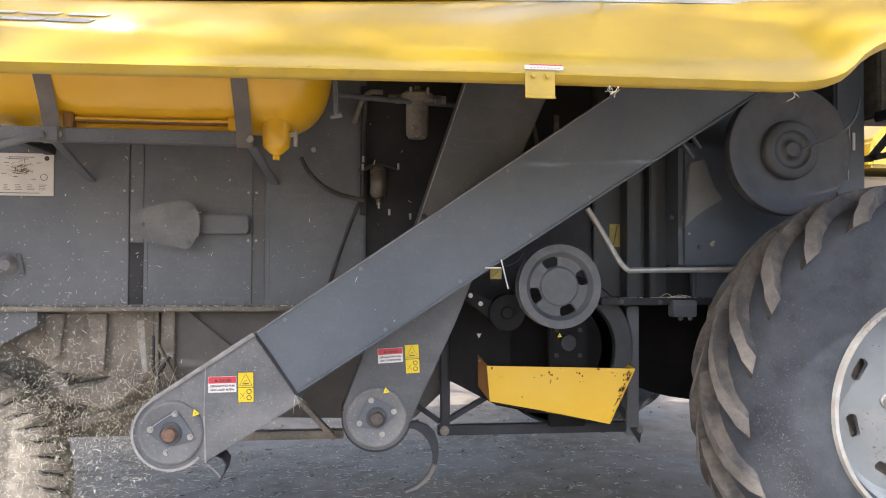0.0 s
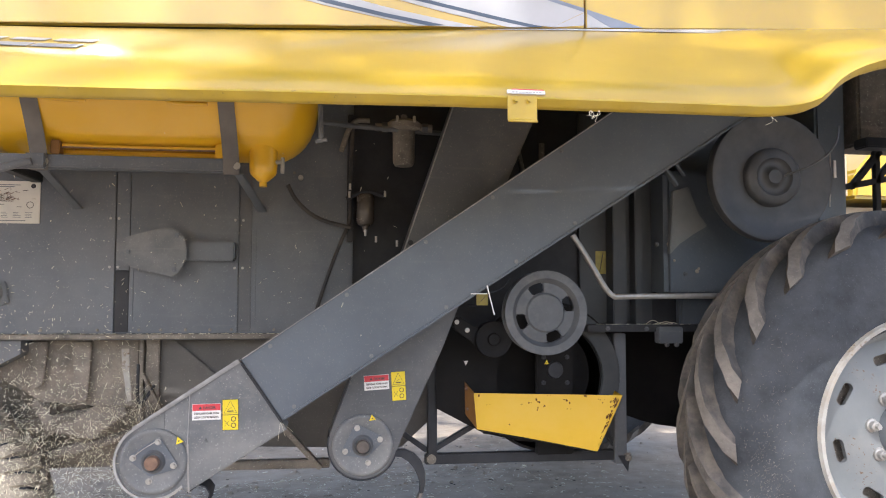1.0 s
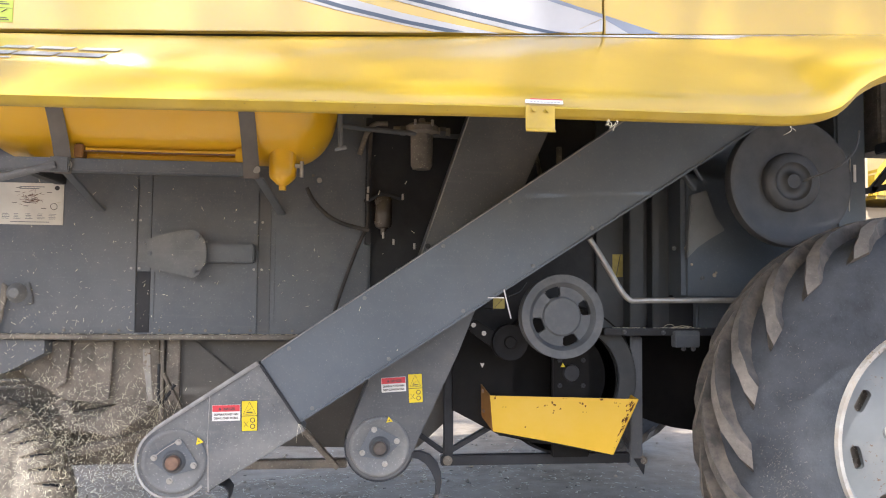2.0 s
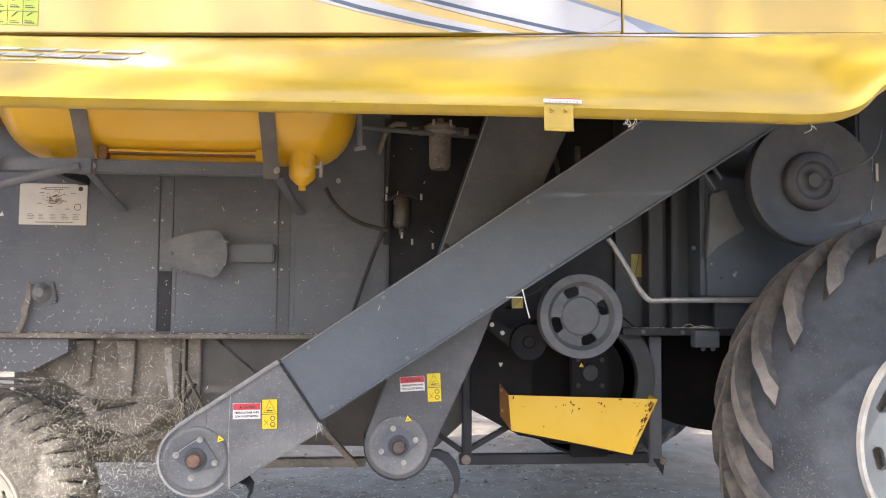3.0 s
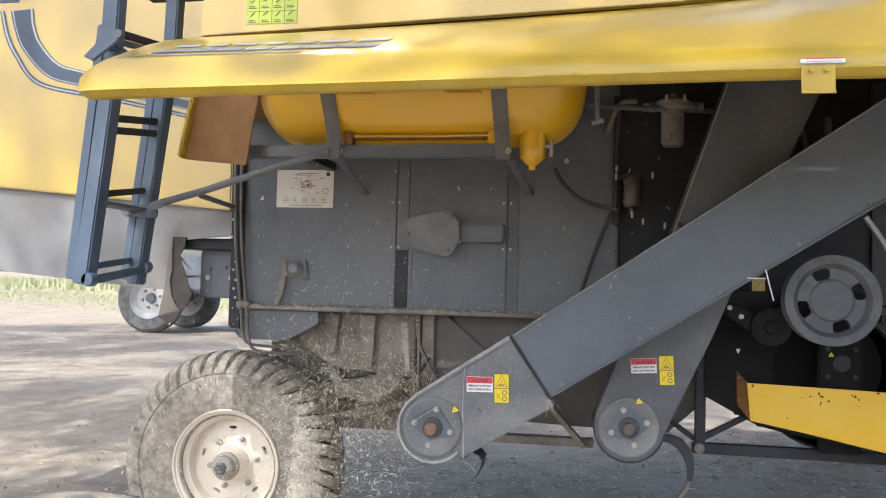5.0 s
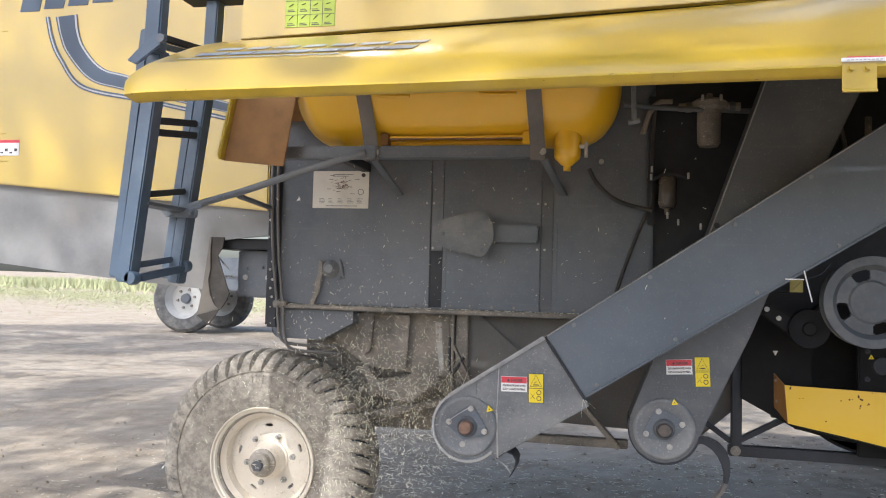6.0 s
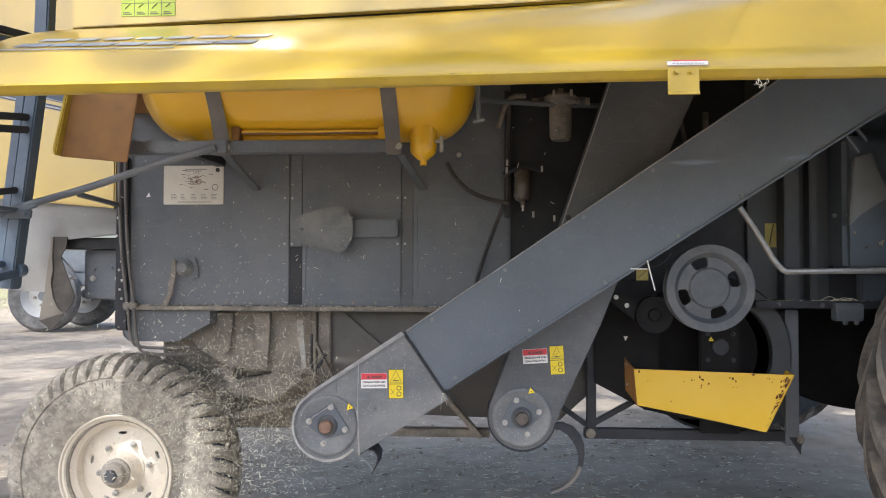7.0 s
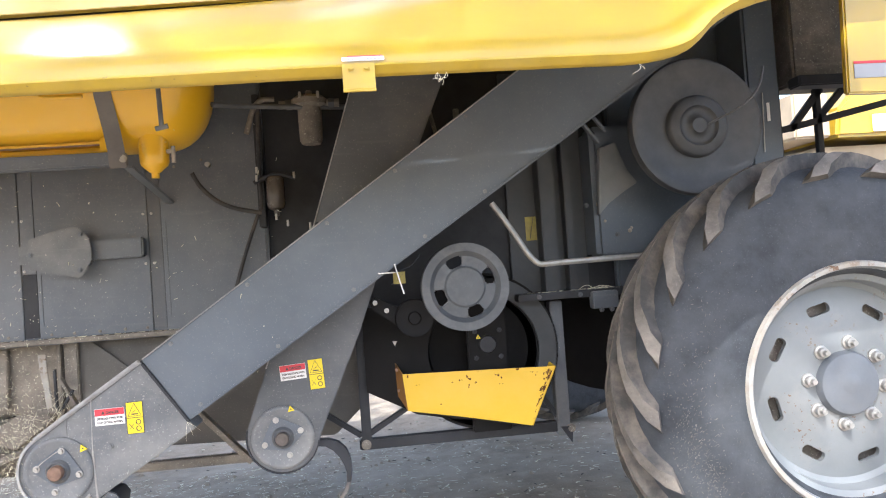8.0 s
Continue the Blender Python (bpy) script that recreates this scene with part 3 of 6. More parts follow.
def skirt():
    xs = [SKIRT_X0 + 0.13 * f * f for f in (0.02, 0.12, 0.25, 0.4, 0.55, 0.7, 0.85, 1.0)] + list(np.arange(-1.06, 1.05, 0.12)) + list(np.arange(1.06, 1.62, 0.025)) + [1.7, 1.8, 1.9, SKIRT_X1]
    face, lip = [], []
    for x in xs:
        b = lip_height(x)
        e = max(0.0, 1 - (x - SKIRT_X0) / 0.13)
        inset = 0.012 * (1 - math.sqrt(max(0.0, 1 - e * e)))            # rounded rear corner
        zs = seam_height(x) + 0.01
        bow = 0.012 * min(1.0, max(0.0, (x + 0.6) / 0.6))             # flat at the rear, slightly bulged forward

        def end(left):
            """x moved so that the rear end of the sheet follows its rounded outline."""
            return x if x > -1.05 else left + (x - SKIRT_X0) * (-1.05 - left) / (-1.05 - SKIRT_X0)
        row = [(end(-1.2), 1.895 + inset, b + 0.0155)]
        top = min(1.776, zs - 0.06) + max(0, b - 1.665) * 0.8
        for k in range(1, 6):
            f = k / 5
            row.append((end(-1.2 - 0.032 * math.sin(f * 3.0)), 1.895 + inset + 0.105 * f - bow * math.sin(f * 3.14), b + 0.0155 + (top - b - 0.0155) * f ** (1 - bow * 8)))
        for k in range(1, 6):
            f = k / 5
            row.append((end(-1.2 + 0.035 * f), 2.0 + inset + (0.455 - inset) * f, top + (zs - top) * f + 0.016 * math.sin(f * 3.14)))
        face.append(row)
        lip.append([(end(-1.175), 1.925 + inset, b), (end(-1.18), 1.908 + inset, b), (end(-1.183), 1.904 + inset, b + 0.003), (end(-1.198), 1.892 + inset, b + 0.0135), (end(-1.2), 1.895 + inset, b + 0.017)])
    s = part("skirt", (sheet(face, 0.003), YELLOW), MACHINE, "yellow painted sloping side skirt with folded lip", smooth=14)
    part("skirt_lip", (sheet(lip, 0.003), YELLOW_EDGE), s, "scuffed darker yellow folded lip", smooth=50)
    # tab bolted on the lip
    part("tab", (sheet([[(x, 1.8885, 1.6895), (x, 1.888, 1.668), (x, 1.887, 1.657), (x, 1.886, 1.635), (x, 1.88, 1.6275), (x, 1.876, 1.6285)] for x in (0.513, 0.53, 0.56, 0.581)], 0.003), YELLOW_EDGE), s, "bent yellow sheet tab with two bolts")
    bolts([(0.531, 1.8855, 1.68), (0.563, 1.8855, 1.68)], s, 0.0055, 0.009, YELLOW_EDGE)
    # white label
    bits = [(box(0.513, 0.603, 1.8925, 1.8945, 1.6965, 1.7055, 0.001), WHITE), (box(0.525, 0.60, 1.8945, 1.896, 1.7058, 1.7085, 0.0005), RED)]
    for k in range(9):
        bits.append((box(0.525 + 0.008 * k, 0.5305 + 0.008 * k, 1.892, 1.893, 1.6995, 1.7012, 0), DECAL_LIGHT))
    part("warning_label", bits, s, "narrow white warning label with a faded red edge")
    # stays that hold the skirt from behind
    part("skirt_stay", [(tube([(0.085, 2.11, 1.84), (0.092, 2.11, 1.62)], 0.006, 8), PULLEY), (tube([(0.078, 2.11, 1.616), (0.106, 2.11, 1.622)], 0.006, 8), PULLEY)], s, "thin grey steel stay")
    # wisps of straw caught on the lip
    rs = random.Random(21)
    for cx in (0.715, 0.735, 1.165):
        bits = [(tube([(cx, 1.905, 1.668), (cx + rs.uniform(-0.012, 0.012), 1.9, 1.655), (cx + rs.uniform(-0.02, 0.02), 1.9, 1.645 + rs.uniform(-0.006, 0.012))], 0.0005, 4), STRAW) for _ in range(3 if cx < 1 else 2)]
        part("caught_straw", bits, s, "wisp of dry straw")
    # slanted decal shapes on the slope
    def slope(xx, f):
        zt, zs = 1.776, seam_height(xx) + 0.01
        return (xx, 2.0 + 0.455 * f, zt + (zs - zt) * f + 0.016 * math.sin(f * 3.14) + 0.003)

    def patch(x0, x1, f0, f1, lean=0.05, n=4):
        """A strip on the slope between two heights, leaning forward with height."""
        return sheet([[slope(x0 + (x1 - x0) * k / n + lean * f, f) for f in (f0, (f0 + f1) / 2, f1)] for k in range(n + 1)], 0.001)
    letters = []
    x = -1.105
    for w in (0.085, 0.07, 0.08, 0.07, 0.075, 0.09, 0.1):
        letters.append((patch(x, x + w, 0.1, 0.165, 0.16), DECAL_MID))
        letters.append((patch(x + 0.012, x + w, 0.225, 0.28, 0.16), DECAL_LIGHT))
        x += w + 0.008
    letters.append((patch(-1.12, -0.66, 0.035, 0.05, 0.0, 8), DECAL_LIGHT))
    part("model_lettering", letters, s, "slanted grey letter shapes")
    # silver band with dark lines along the upper edge towards the cab
    def rising(a, b, mat):
        rows = []
        for k in range(19):
            xx = 0.5 + 1.5 * k / 18
            low = 0.985 - 0.2 * (k / 18) ** 0.8
            rows.append([slope(xx, low + (0.985 - low) * a), slope(xx, low + (0.985 - low) * b)])
        return (sheet(rows, 0.001), mat)
    part("skirt_stripe", [rising(0.0, 0.1, DECAL_MID), rising(0.1, 0.45, DECAL_SILVER), rising(0.45, 0.55, DECAL_MID), rising(0.55, 1.0, DECAL_SILVER)], s, "silver stripe with thin dark lines")
    return s


SKIRT = skirt()


def hood():
    y = 2.46
    top = 2.62
    def zs(x):
        return seam_height(x) + 0.016
    pts = [(-1.165, zs(-1.165) + 0.0), (0.882, zs(0.882)), (0.882, top), (-1.13, top)]
    h = part("hood_panel", (plate(pts, y, y + 0.03, 0.002), YELLOW), MACHINE, "yellow upper side panel with grey stripes")
    pts = [(0.888, zs(0.888)), (2.6, zs(2.6)), (2.6, top), (0.888, top)]
    part("hood_panel", (plate(pts, y, y + 0.03, 0.002), YELLOW), MACHINE)
    # dark backing added so that the gap between the panels looks unlit
    part("gap_shade_strip", (box(0.86, 0.91, y + 0.031, y + 0.04, zs(0.86) + 0.03, top - 0.005, 0.001), FAN_DARK), MACHINE)
    part("hood_top", (box(-1.3, 2.6, y + 0.01, 5.0, top + 0.002, top + 0.03, 0.01), YELLOW), MACHINE)
    part("seam_rail", (plate([(-1.16, zs(-1.16) - 0.03), (2.6, zs(2.6) - 0.03), (2.6, zs(2.6) + 0.02), (-1.16, zs(-1.16) + 0.02)], y + 0.0325, y + 0.06, 0.002), FAN_DARK), MACHINE)
    # sweeping stripes
    def band(lower, upper, mat, lift=0.0015):
        """A stripe between two curves of (x, z)."""
        rows = []
        for k in range(13):
            f = k / 12
            pair = []
            for line in (upper, lower):
                xx = line[0][0] + (line[-1][0] - line[0][0]) * f
                pair.append((xx, y - lift, max(along(line, xx), zs(xx) + 0.002)))
            rows.append(pair)
        return (sheet(rows, 0.001), mat)
    line_a = ((-0.2, 2.165), (-0.056, 2.124), (0.019, 2.107), (0.103, 2.088), (0.188, 2.073), (0.36, 2.043))
    line_b = ((-0.13, 2.163), (-0.023, 2.127), (0.086, 2.099), (0.256, 2.066), (0.4, 2.044))
    line_c = ((-0.09, 2.163), (0.005, 2.131), (0.103, 2.108), (0.273, 2.075), (0.45, 2.048))
    line_d = ((-0.05, 2.171), (0.111, 2.131), (0.272, 2.094), (0.444, 2.065), (0.56, 2.047))
    line_e = ((0.08, 2.17), (0.224, 2.137), (0.444, 2.089), (0.65, 2.05))
    line_f = ((0.1, 2.173), (0.263, 2.138), (0.444, 2.103), (0.618, 2.07), (0.71, 2.054))
    line_g = ((0.13, 2.174), (0.297, 2.144), (0.444, 2.114), (0.618, 2.081), (0.76, 2.056))
    line_h = ((0.56, 2.2), (0.706, 2.158), (0.8, 2.133), (0.882, 2.111))
    line_i = ((0.6, 2.2), (0.744, 2.16), (0.82, 2.139), (0.882, 2.123))
    part("stripe", [band(line_a, line_d, DECAL_SILVER), band(line_b, line_c, DECAL, 0.0025)], h, "silver sweeping stripe with a dark line")
    part("stripe", [band(line_e, line_f, DECAL_SILVER), band(line_f, line_g, DECAL, 0.002)], h, "thin silver and dark sweeping stripe")
    part("stripe", [(sheet([[(line_g[0][0] + 0.65 * k / 10 + 0.001, y - 0.0015, max(along(line_g, line_g[0][0] + 0.65 * k / 10), zs(line_g[0][0] + 0.65 * k / 10) + 0.002)),
                             (0.56 + 0.322 * k / 10, y - 0.0015, along(line_h, 0.56 + 0.322 * k / 10))] for k in range(11)], 0.001), DECAL_SILVER),
                    (plate([(0.78, 2.058), (0.882, 2.07), (0.882, 2.109)], y - 0.0018, y - 0.0005, 0), DECAL_SILVER), band(line_h, line_i, DECAL_MID, 0.002)], h, "broad silver sweeping stripe with a blue-grey edge")
    part("stripe", [(plate([(0.892, zs(0.892) + 0.001), (0.965, zs(0.965) + 0.001), (0.892, 2.106)], y - 0.002, y - 0.0005, 0), DECAL_SILVER),
                    (plate([(0.892, 2.1065), (0.966, zs(0.966) + 0.001), (1.07, zs(1.07) + 0.001), (0.892, 2.12)], y - 0.002, y - 0.0005, 0), DECAL_MID)], h, "pointed end of a silver stripe")
    # lime decal with small symbols
    bits = [(box(-1.008, -0.838, y - 0.0025, y - 0.0005, 2.0125, 2.15, 0.001), LIME)]
    for c in range(4):
        for r in range(3):
            xx, zz = -1.0 + 0.042 * c, 2.018 + 0.045 * r
            bits.append((box(xx, xx + 0.026, y - 0.0032, y - 0.002, zz, zz + 0.003, 0), INK))
            bits.append((box(xx, xx + 0.02, y - 0.0032, y - 0.002, zz + 0.006, zz + 0.008, 0), INK))
            bits.append((bar((xx + 0.006, y - 0.0027, zz + 0.018 + 0.004 * (c % 2)), (xx + 0.02, y - 0.0027, zz + 0.032 - 0.006 * (r % 2)), 0.005, 0.001, 0), INK))
    for zz in (2.052, 2.098):
        bits.append((box(-1.006, -0.84, y - 0.003, y - 0.002, zz, zz + 0.0015, 0), INK))
    for xx in (-0.966, -0.923, -0.881):
        bits.append((box(xx, xx + 0.0015, y - 0.003, y - 0.002, 2.014, 2.148, 0), INK))
    part("instruction_decal", bits, h, "lime green instruction decal with small symbols")
    # thin edge where the rear end of the hood shows
    part("hood_end", (box(-1.16, -1.135, y + 0.032, 4.9, 1.99, top, 0.006), YELLOW), MACHINE)


hood()


def rear_hood():
    y = 3.28
    pts = [(-3.6, 1.672), (-1.42, 1.49), (-1.42, 2.9), (-3.6, 2.9)]
    h = part("rear_hood", (plate(pts, y, y + 0.02, 0.006), YELLOW), MACHINE, "large yellow rear hood with grey curved stripe")
    part("rear_hood_top", (box(-3.6, -1.3, y, 4.95, 2.902, 2.93, 0.01), YELLOW), MACHINE)
    part("rear_hood_back", (box(-3.62, -3.602, y, 4.95, 1.7, 2.9, 0.01), YELLOW), MACHINE)
    part("far_hood_wall", (plate(pts, 4.93, 4.95, 0.006), YELLOW), MACHINE)

    def smooth_line(pts, n=10):
        """A soft curve through points."""
        p = [Vector((a, 0, b)) for a, b in pts]
        p = [p[0] * 2 - p[1]] + p + [p[-1] * 2 - p[-2]]
        out = []
        for a, b, c, d in zip(p, p[1:], p[2:], p[3:]):
            for k in range(n):
                f = k / n
                out.append(0.5 * (2 * b + (c - a) * f + (2 * a - 5 * b + 4 * c - d) * f * f + (3 * b - a - 3 * c + d) * f ** 3))
        return out + [p[-2]]

    def stripe(lo, hi, f0, f1, mat, lift):
        """The part of the strip between two curves from f0 to f1 of its width."""
        return (sheet([[a.lerp(b, f0) + Vector((0, y - lift, 0)), a.lerp(b, f1) + Vector((0, y - lift, 0))] for a, b in zip(smooth_line(lo), smooth_line(hi))], 0.001), mat)
    inner = [(-2.52, 2.388), (-2.495, 2.3), (-2.451, 2.211), (-2.326, 2.087), (-2.153, 2.037), (-1.734, 1.946), (-1.56, 1.908)]
    outer = [(-2.405, 2.396), (-2.392, 2.315), (-2.355, 2.235), (-2.262, 2.143), (-2.13, 2.103), (-1.72, 1.994), (-1.54, 1.95)]
    thin_in = [(-2.575, 2.391), (-2.545, 2.28), (-2.495, 2.186), (-2.369, 2.047), (-2.093, 1.985), (-1.929, 1.953), (-1.56, 1.872)]
    thin_out = [(-2.553, 2.391), (-2.523, 2.287), (-2.475, 2.196), (-2.358, 2.066), (-2.088, 2.005), (-1.922, 1.972), (-1.555, 1.89)]
    part("curved_stripe", [stripe(inner, outer, 0.0, 0.06, DECAL, 0.0018), stripe(inner, outer, 0.06, 0.12, DECAL_SILVER, 0.0018), stripe(inner, outer, 0.12, 0.86, DECAL, 0.0015), stripe(inner, outer, 0.86, 0.95, DECAL_SILVER, 0.0018), stripe(inner, outer, 0.95, 1.0, DECAL, 0.0018),
                           stripe(thin_in, thin_out, 0.0, 0.3, DECAL, 0.0018), stripe(thin_in, thin_out, 0.3, 0.62, DECAL_SILVER, 0.0018), stripe(thin_in, thin_out, 0.62, 1.0, DECAL, 0.0018)], h, "dark grey curved stripe edged with thin silver lines")
    # bold slanted decal blocks
    bits = []
    for k in range(5):
        x, z = -2.715 + 0.128 * k, 2.42 + 0.009 * k
        bits.append((plate([(x, z), (x + 0.105, z), (x + 0.125, z + 0.1), (x + 0.02, z + 0.1)], y - 0.002, y - 0.0005, 0), DECAL))
    part("maker_lettering", bits, h, "bold dark grey letter shapes")
    bits = [(box(-2.795, -2.682, y - 0.002, y - 0.0005, 1.738, 1.803, 0.001), WHITE), (box(-2.795, -2.682, y - 0.0025, y - 0.001, 1.798, 1.812, 0), RED)]
    for k in range(4):
        bits.append((box(-2.782 + 0.025 * k, -2.767 + 0.025 * k, y - 0.0026, y - 0.0015, 1.748 + 0.01 * (k % 2), 1.755 + 0.016 * (k % 2), 0), INK))
    part("warning_label", bits, h, "white warning label with red band")
    # shallow dents and scratches in the sheet
    for a, b, r in (((-2.84, 1.72), (-2.74, 1.712), 0.003), ((-2.84, 1.85), (-2.76, 1.842), 0.0025), ((-2.82, 2.34), (-2.78, 2.332), 0.0022)):
        part("crease", (tube([(a[0], y, a[1]), ((a[0] + b[0]) / 2, y, (a[1] + b[1]) / 2 - 0.004), (b[0], y, b[1])], r, 6), YELLOW_EDGE), h)
    # rubber curtain hanging from the hood, with folds
    rows = []
    for k in range(45):
        x = -3.6 + 2.18 * k / 44
        row = []
        for j in range(11):
            f = j / 10
            z0 = 1.672 - 0.0835 * (x + 3.6) + 0.02
            z1 = 1.30 - 0.085 * (x + 3.6) if x < -1.70 else 1.355 + 0.1 * (x + 1.7)
            w = 0.022 * f * math.sin(x * 9 + 1.2 * math.sin(x * 4)) + 0.02 * math.sin(5 * (x + f * 0.8)) * f
            row.append((x, y + 0.035 + w, z0 + (z1 - z0) * f))
        rows.append(row)
    part("curtain", (sheet(rows, 0.006), CLOTH), MACHINE, "hanging grey rubber curtain below the rear hood")
    # torn flap that hangs lower beside the body
    pale = plate([(-1.70, 1.372), (-1.702, 1.337), (-1.714, 1.236), (-1.724, 1.148), (-1.737, 1.081), (-1.746, 1.027), (-1.702, 1.04), (-1.642, 1.057), (-1.667, 1.079), (-1.687, 1.12), (-1.693, 1.153), (-1.699, 1.186), (-1.689, 1.232), (-1.693, 1.295), (-1.69, 1.372)], 3.298, 3.304, 0.001)
    dark = plate([(-1.70, 1.374), (-1.633, 1.374), (-1.638, 1.33), (-1.661, 1.292), (-1.644, 1.246), (-1.625, 1.196), (-1.608, 1.151), (-1.598, 1.127), (-1.612, 1.093), (-1.636, 1.058), (-1.67, 1.06), (-1.7, 1.1), (-1.7, 1.3)], 3.306, 3.312, 0.001)
    fold = plate([(-1.744, 1.027), (-1.718, 1.034), (-1.633, 1.058), (-1.663, 1.013), (-1.687, 0.985), (-1.721, 1.011)], 3.291, 3.296, 0.001)
    part("torn_flap", [(pale, FLAP), (dark, RUBBER), (fold, RUBBER)], MACHINE, "torn grey rubber flap with its dark back turned over")
    part("flap_wire", [(tube([(-1.685, 3.35, 1.293), (-1.655, 3.35, 1.26), (-1.628, 3.35, 1.235)], 0.003, 6), EDGE), (tube([(-1.649, 3.35, 1.2), (-1.615, 3.35, 1.204)], 0.004, 6), EDGE)], MACHINE)
    t = part("tail_beam", [(box(-1.73, -1.38, 3.35, 3.6, 1.325, 1.372, 0.006), BLACK), (box(-1.62, -1.38, 3.42, 3.6, 1.11, 1.322, 0.006), DARK)], MACHINE, "dark steel tail frame")
    bolts([(-1.575, 3.419, 1.24), (-1.498, 3.419, 1.248)], t, 0.007, 0.008, DARK)
    bolts([(-1.58, 3.418, 1.2), (-1.47, 3.418, 1.2)], t, 0.008, 0.006)


rear_hood()


def flap_box():
    """Yellow end sheet under the skirt beside the tank, its shade painted rust-brown."""
    pts = [(-1.335, 1.90), (-1.10, 1.90), (-1.145, 1.612), (-1.385, 1.635)]
    p = part("end_sheet", [(plate(pts, 2.8, 2.806, 0.002), RUST_SHADE), (plate([(-1.35, 1.90), (-1.336, 1.90), (-1.386, 1.635), (-1.40, 1.645)], 2.77, 2.83, 0.004), YELLOW_EDGE),
                           (box(-1.36, -1.11, 2.807, 3.28, 1.88, 1.90, 0.003), RUST_SHADE)], MACHINE, "hanging yellow end sheet, its shade painted rust-brown, with yellow edge")


flap_box()


# ---------------------------------------------------------------- fuel tank
def tank():
    c, r = (0, 3.03, 1.965), 0.25
    x0, x1 = -1.17, 0.068
    prof = [(0.0005, x0)]
    for k in range(1, 11):
        a = radians(9 * k)
        prof.append((r * math.sin(a) ** 0.8, x0 + 0.17 * (1 - math.cos(a))))
    for k in range(10, -1, -1):
        a = radians(9 * k)
        prof.append((max(r * math.sin(a) ** 0.8, 0.0005), x1 - 0.17 * (1 - math.cos(a))))
    tank_part = part("fuel_tank", (lathe(prof, c, 72, "x", closed=False), ORANGE), MACHINE, "orange-yellow cylindrical tank with domed ends", smooth=60)
    part("tank_weld", (tube([(-0.77, 2.90, 1.735), (-0.5, 2.90, 1.732), (-0.26, 2.90, 1.735)], 0.005), ORANGE), tank_part)
    part("tank_rail", (box(-0.78, -0.25, 2.93, 2.96, 1.708, 1.724, 0.004), ORANGE), tank_part)
    # brown line paints the shadow between the weld and the rail
    part("tank_seam", (tube([(-0.79, 2.897, 1.7275), (-0.5, 2.897, 1.7255), (-0.25, 2.897, 1.7275)], 0.003, 6), RUST), tank_part, "brown seam line with its shadow put in")
    for x in (-0.79, -0.262):
        part("tank_clip", (box(x - 0.014, x + 0.016, 2.885, 2.93, 1.702, 1.75, 0.004), RUST_SHADE if x < -0.5 else ORANGE), tank_part)
    for x in (-0.70, -0.32):
        part("stamped_rib", (tube([(x - 0.1, 2.800, 1.87), (x - 0.07, 2.79, 1.862), (x + 0.03, 2.79, 1.862)], 0.006), ORANGE), tank_part)
    part("sediment_bowl", (lathe([(0.0005, 0.1), (0.05, 0.1), (0.048, 0.02), (0.047, -0.004), (0.042, -0.014), (0.02, -0.034), (0.013, -0.038), (0.013, -0.055), (0.0005, -0.055)], (-0.12, 2.945, 1.67), 28, "z"), ORANGE), tank_part, "yellow sediment bowl with drain nut")
    part("drain_cock", [(tube([(-0.075, 2.93, 1.70), (-0.05, 2.92, 1.70)], 0.008), STEEL), (tube([(-0.053, 2.92, 1.715), (-0.053, 2.92, 1.66)], 0.007), STEEL)], tank_part, "steel drain cock")
    # straps
    for x in (-0.845, -0.232):
        rows = []
        path = []
        for k in range(15):
            a = radians(95 + 95 * k / 14)          # over the top to the front
            path.append((c[1] + (r + 0.005) * math.cos(a), c[2] + (r + 0.005) * math.sin(a)))
        for a in (198, 206, 214):
            path.append((c[1] + (r + 0.006) * math.cos(radians(a)), c[2] + (r + 0.006) * math.sin(radians(a))))
        path += [(2.85, 1.76), (2.872, 1.70), (2.878, 1.645)]
        for yy, zz in path:
            sh = 0.012 * max(0, min(1, (1.88 - zz) / 0.2))
            rows.append([(x + sh - 0.027, yy, zz), (x + sh - 0.009, yy - 0.003, zz), (x + sh + 0.009, yy - 0.003, zz), (x + sh + 0.027, yy, zz)])
        st = part("tank_strap", (sheet(rows, 0.004), STRAP), MACHINE, "dusty dark steel tank strap", smooth=60)
        bolts([(x + 0.03, 2.874, 1.675)], st, 0.008, 0.007)
    part("tank_beam", (box(-1.22, -0.20, 2.88, 2.93, 1.655, 1.70, 0.004), DARK), MACHINE, "dark steel beam under the tank")
    for x, x2 in ((-0.835, -0.83), (-0.20, -0.15)):
        part("tank_bracket", (bar((x, 2.92, 1.655), (x2, 3.285, 1.565), 0.034, 0.008), DARK), MACHINE)
    part("support_arm", (box(-1.0, -0.96, 2.93, 3.29, 1.66, 1.695, 0.003), BLACK), MACHINE)


tank()


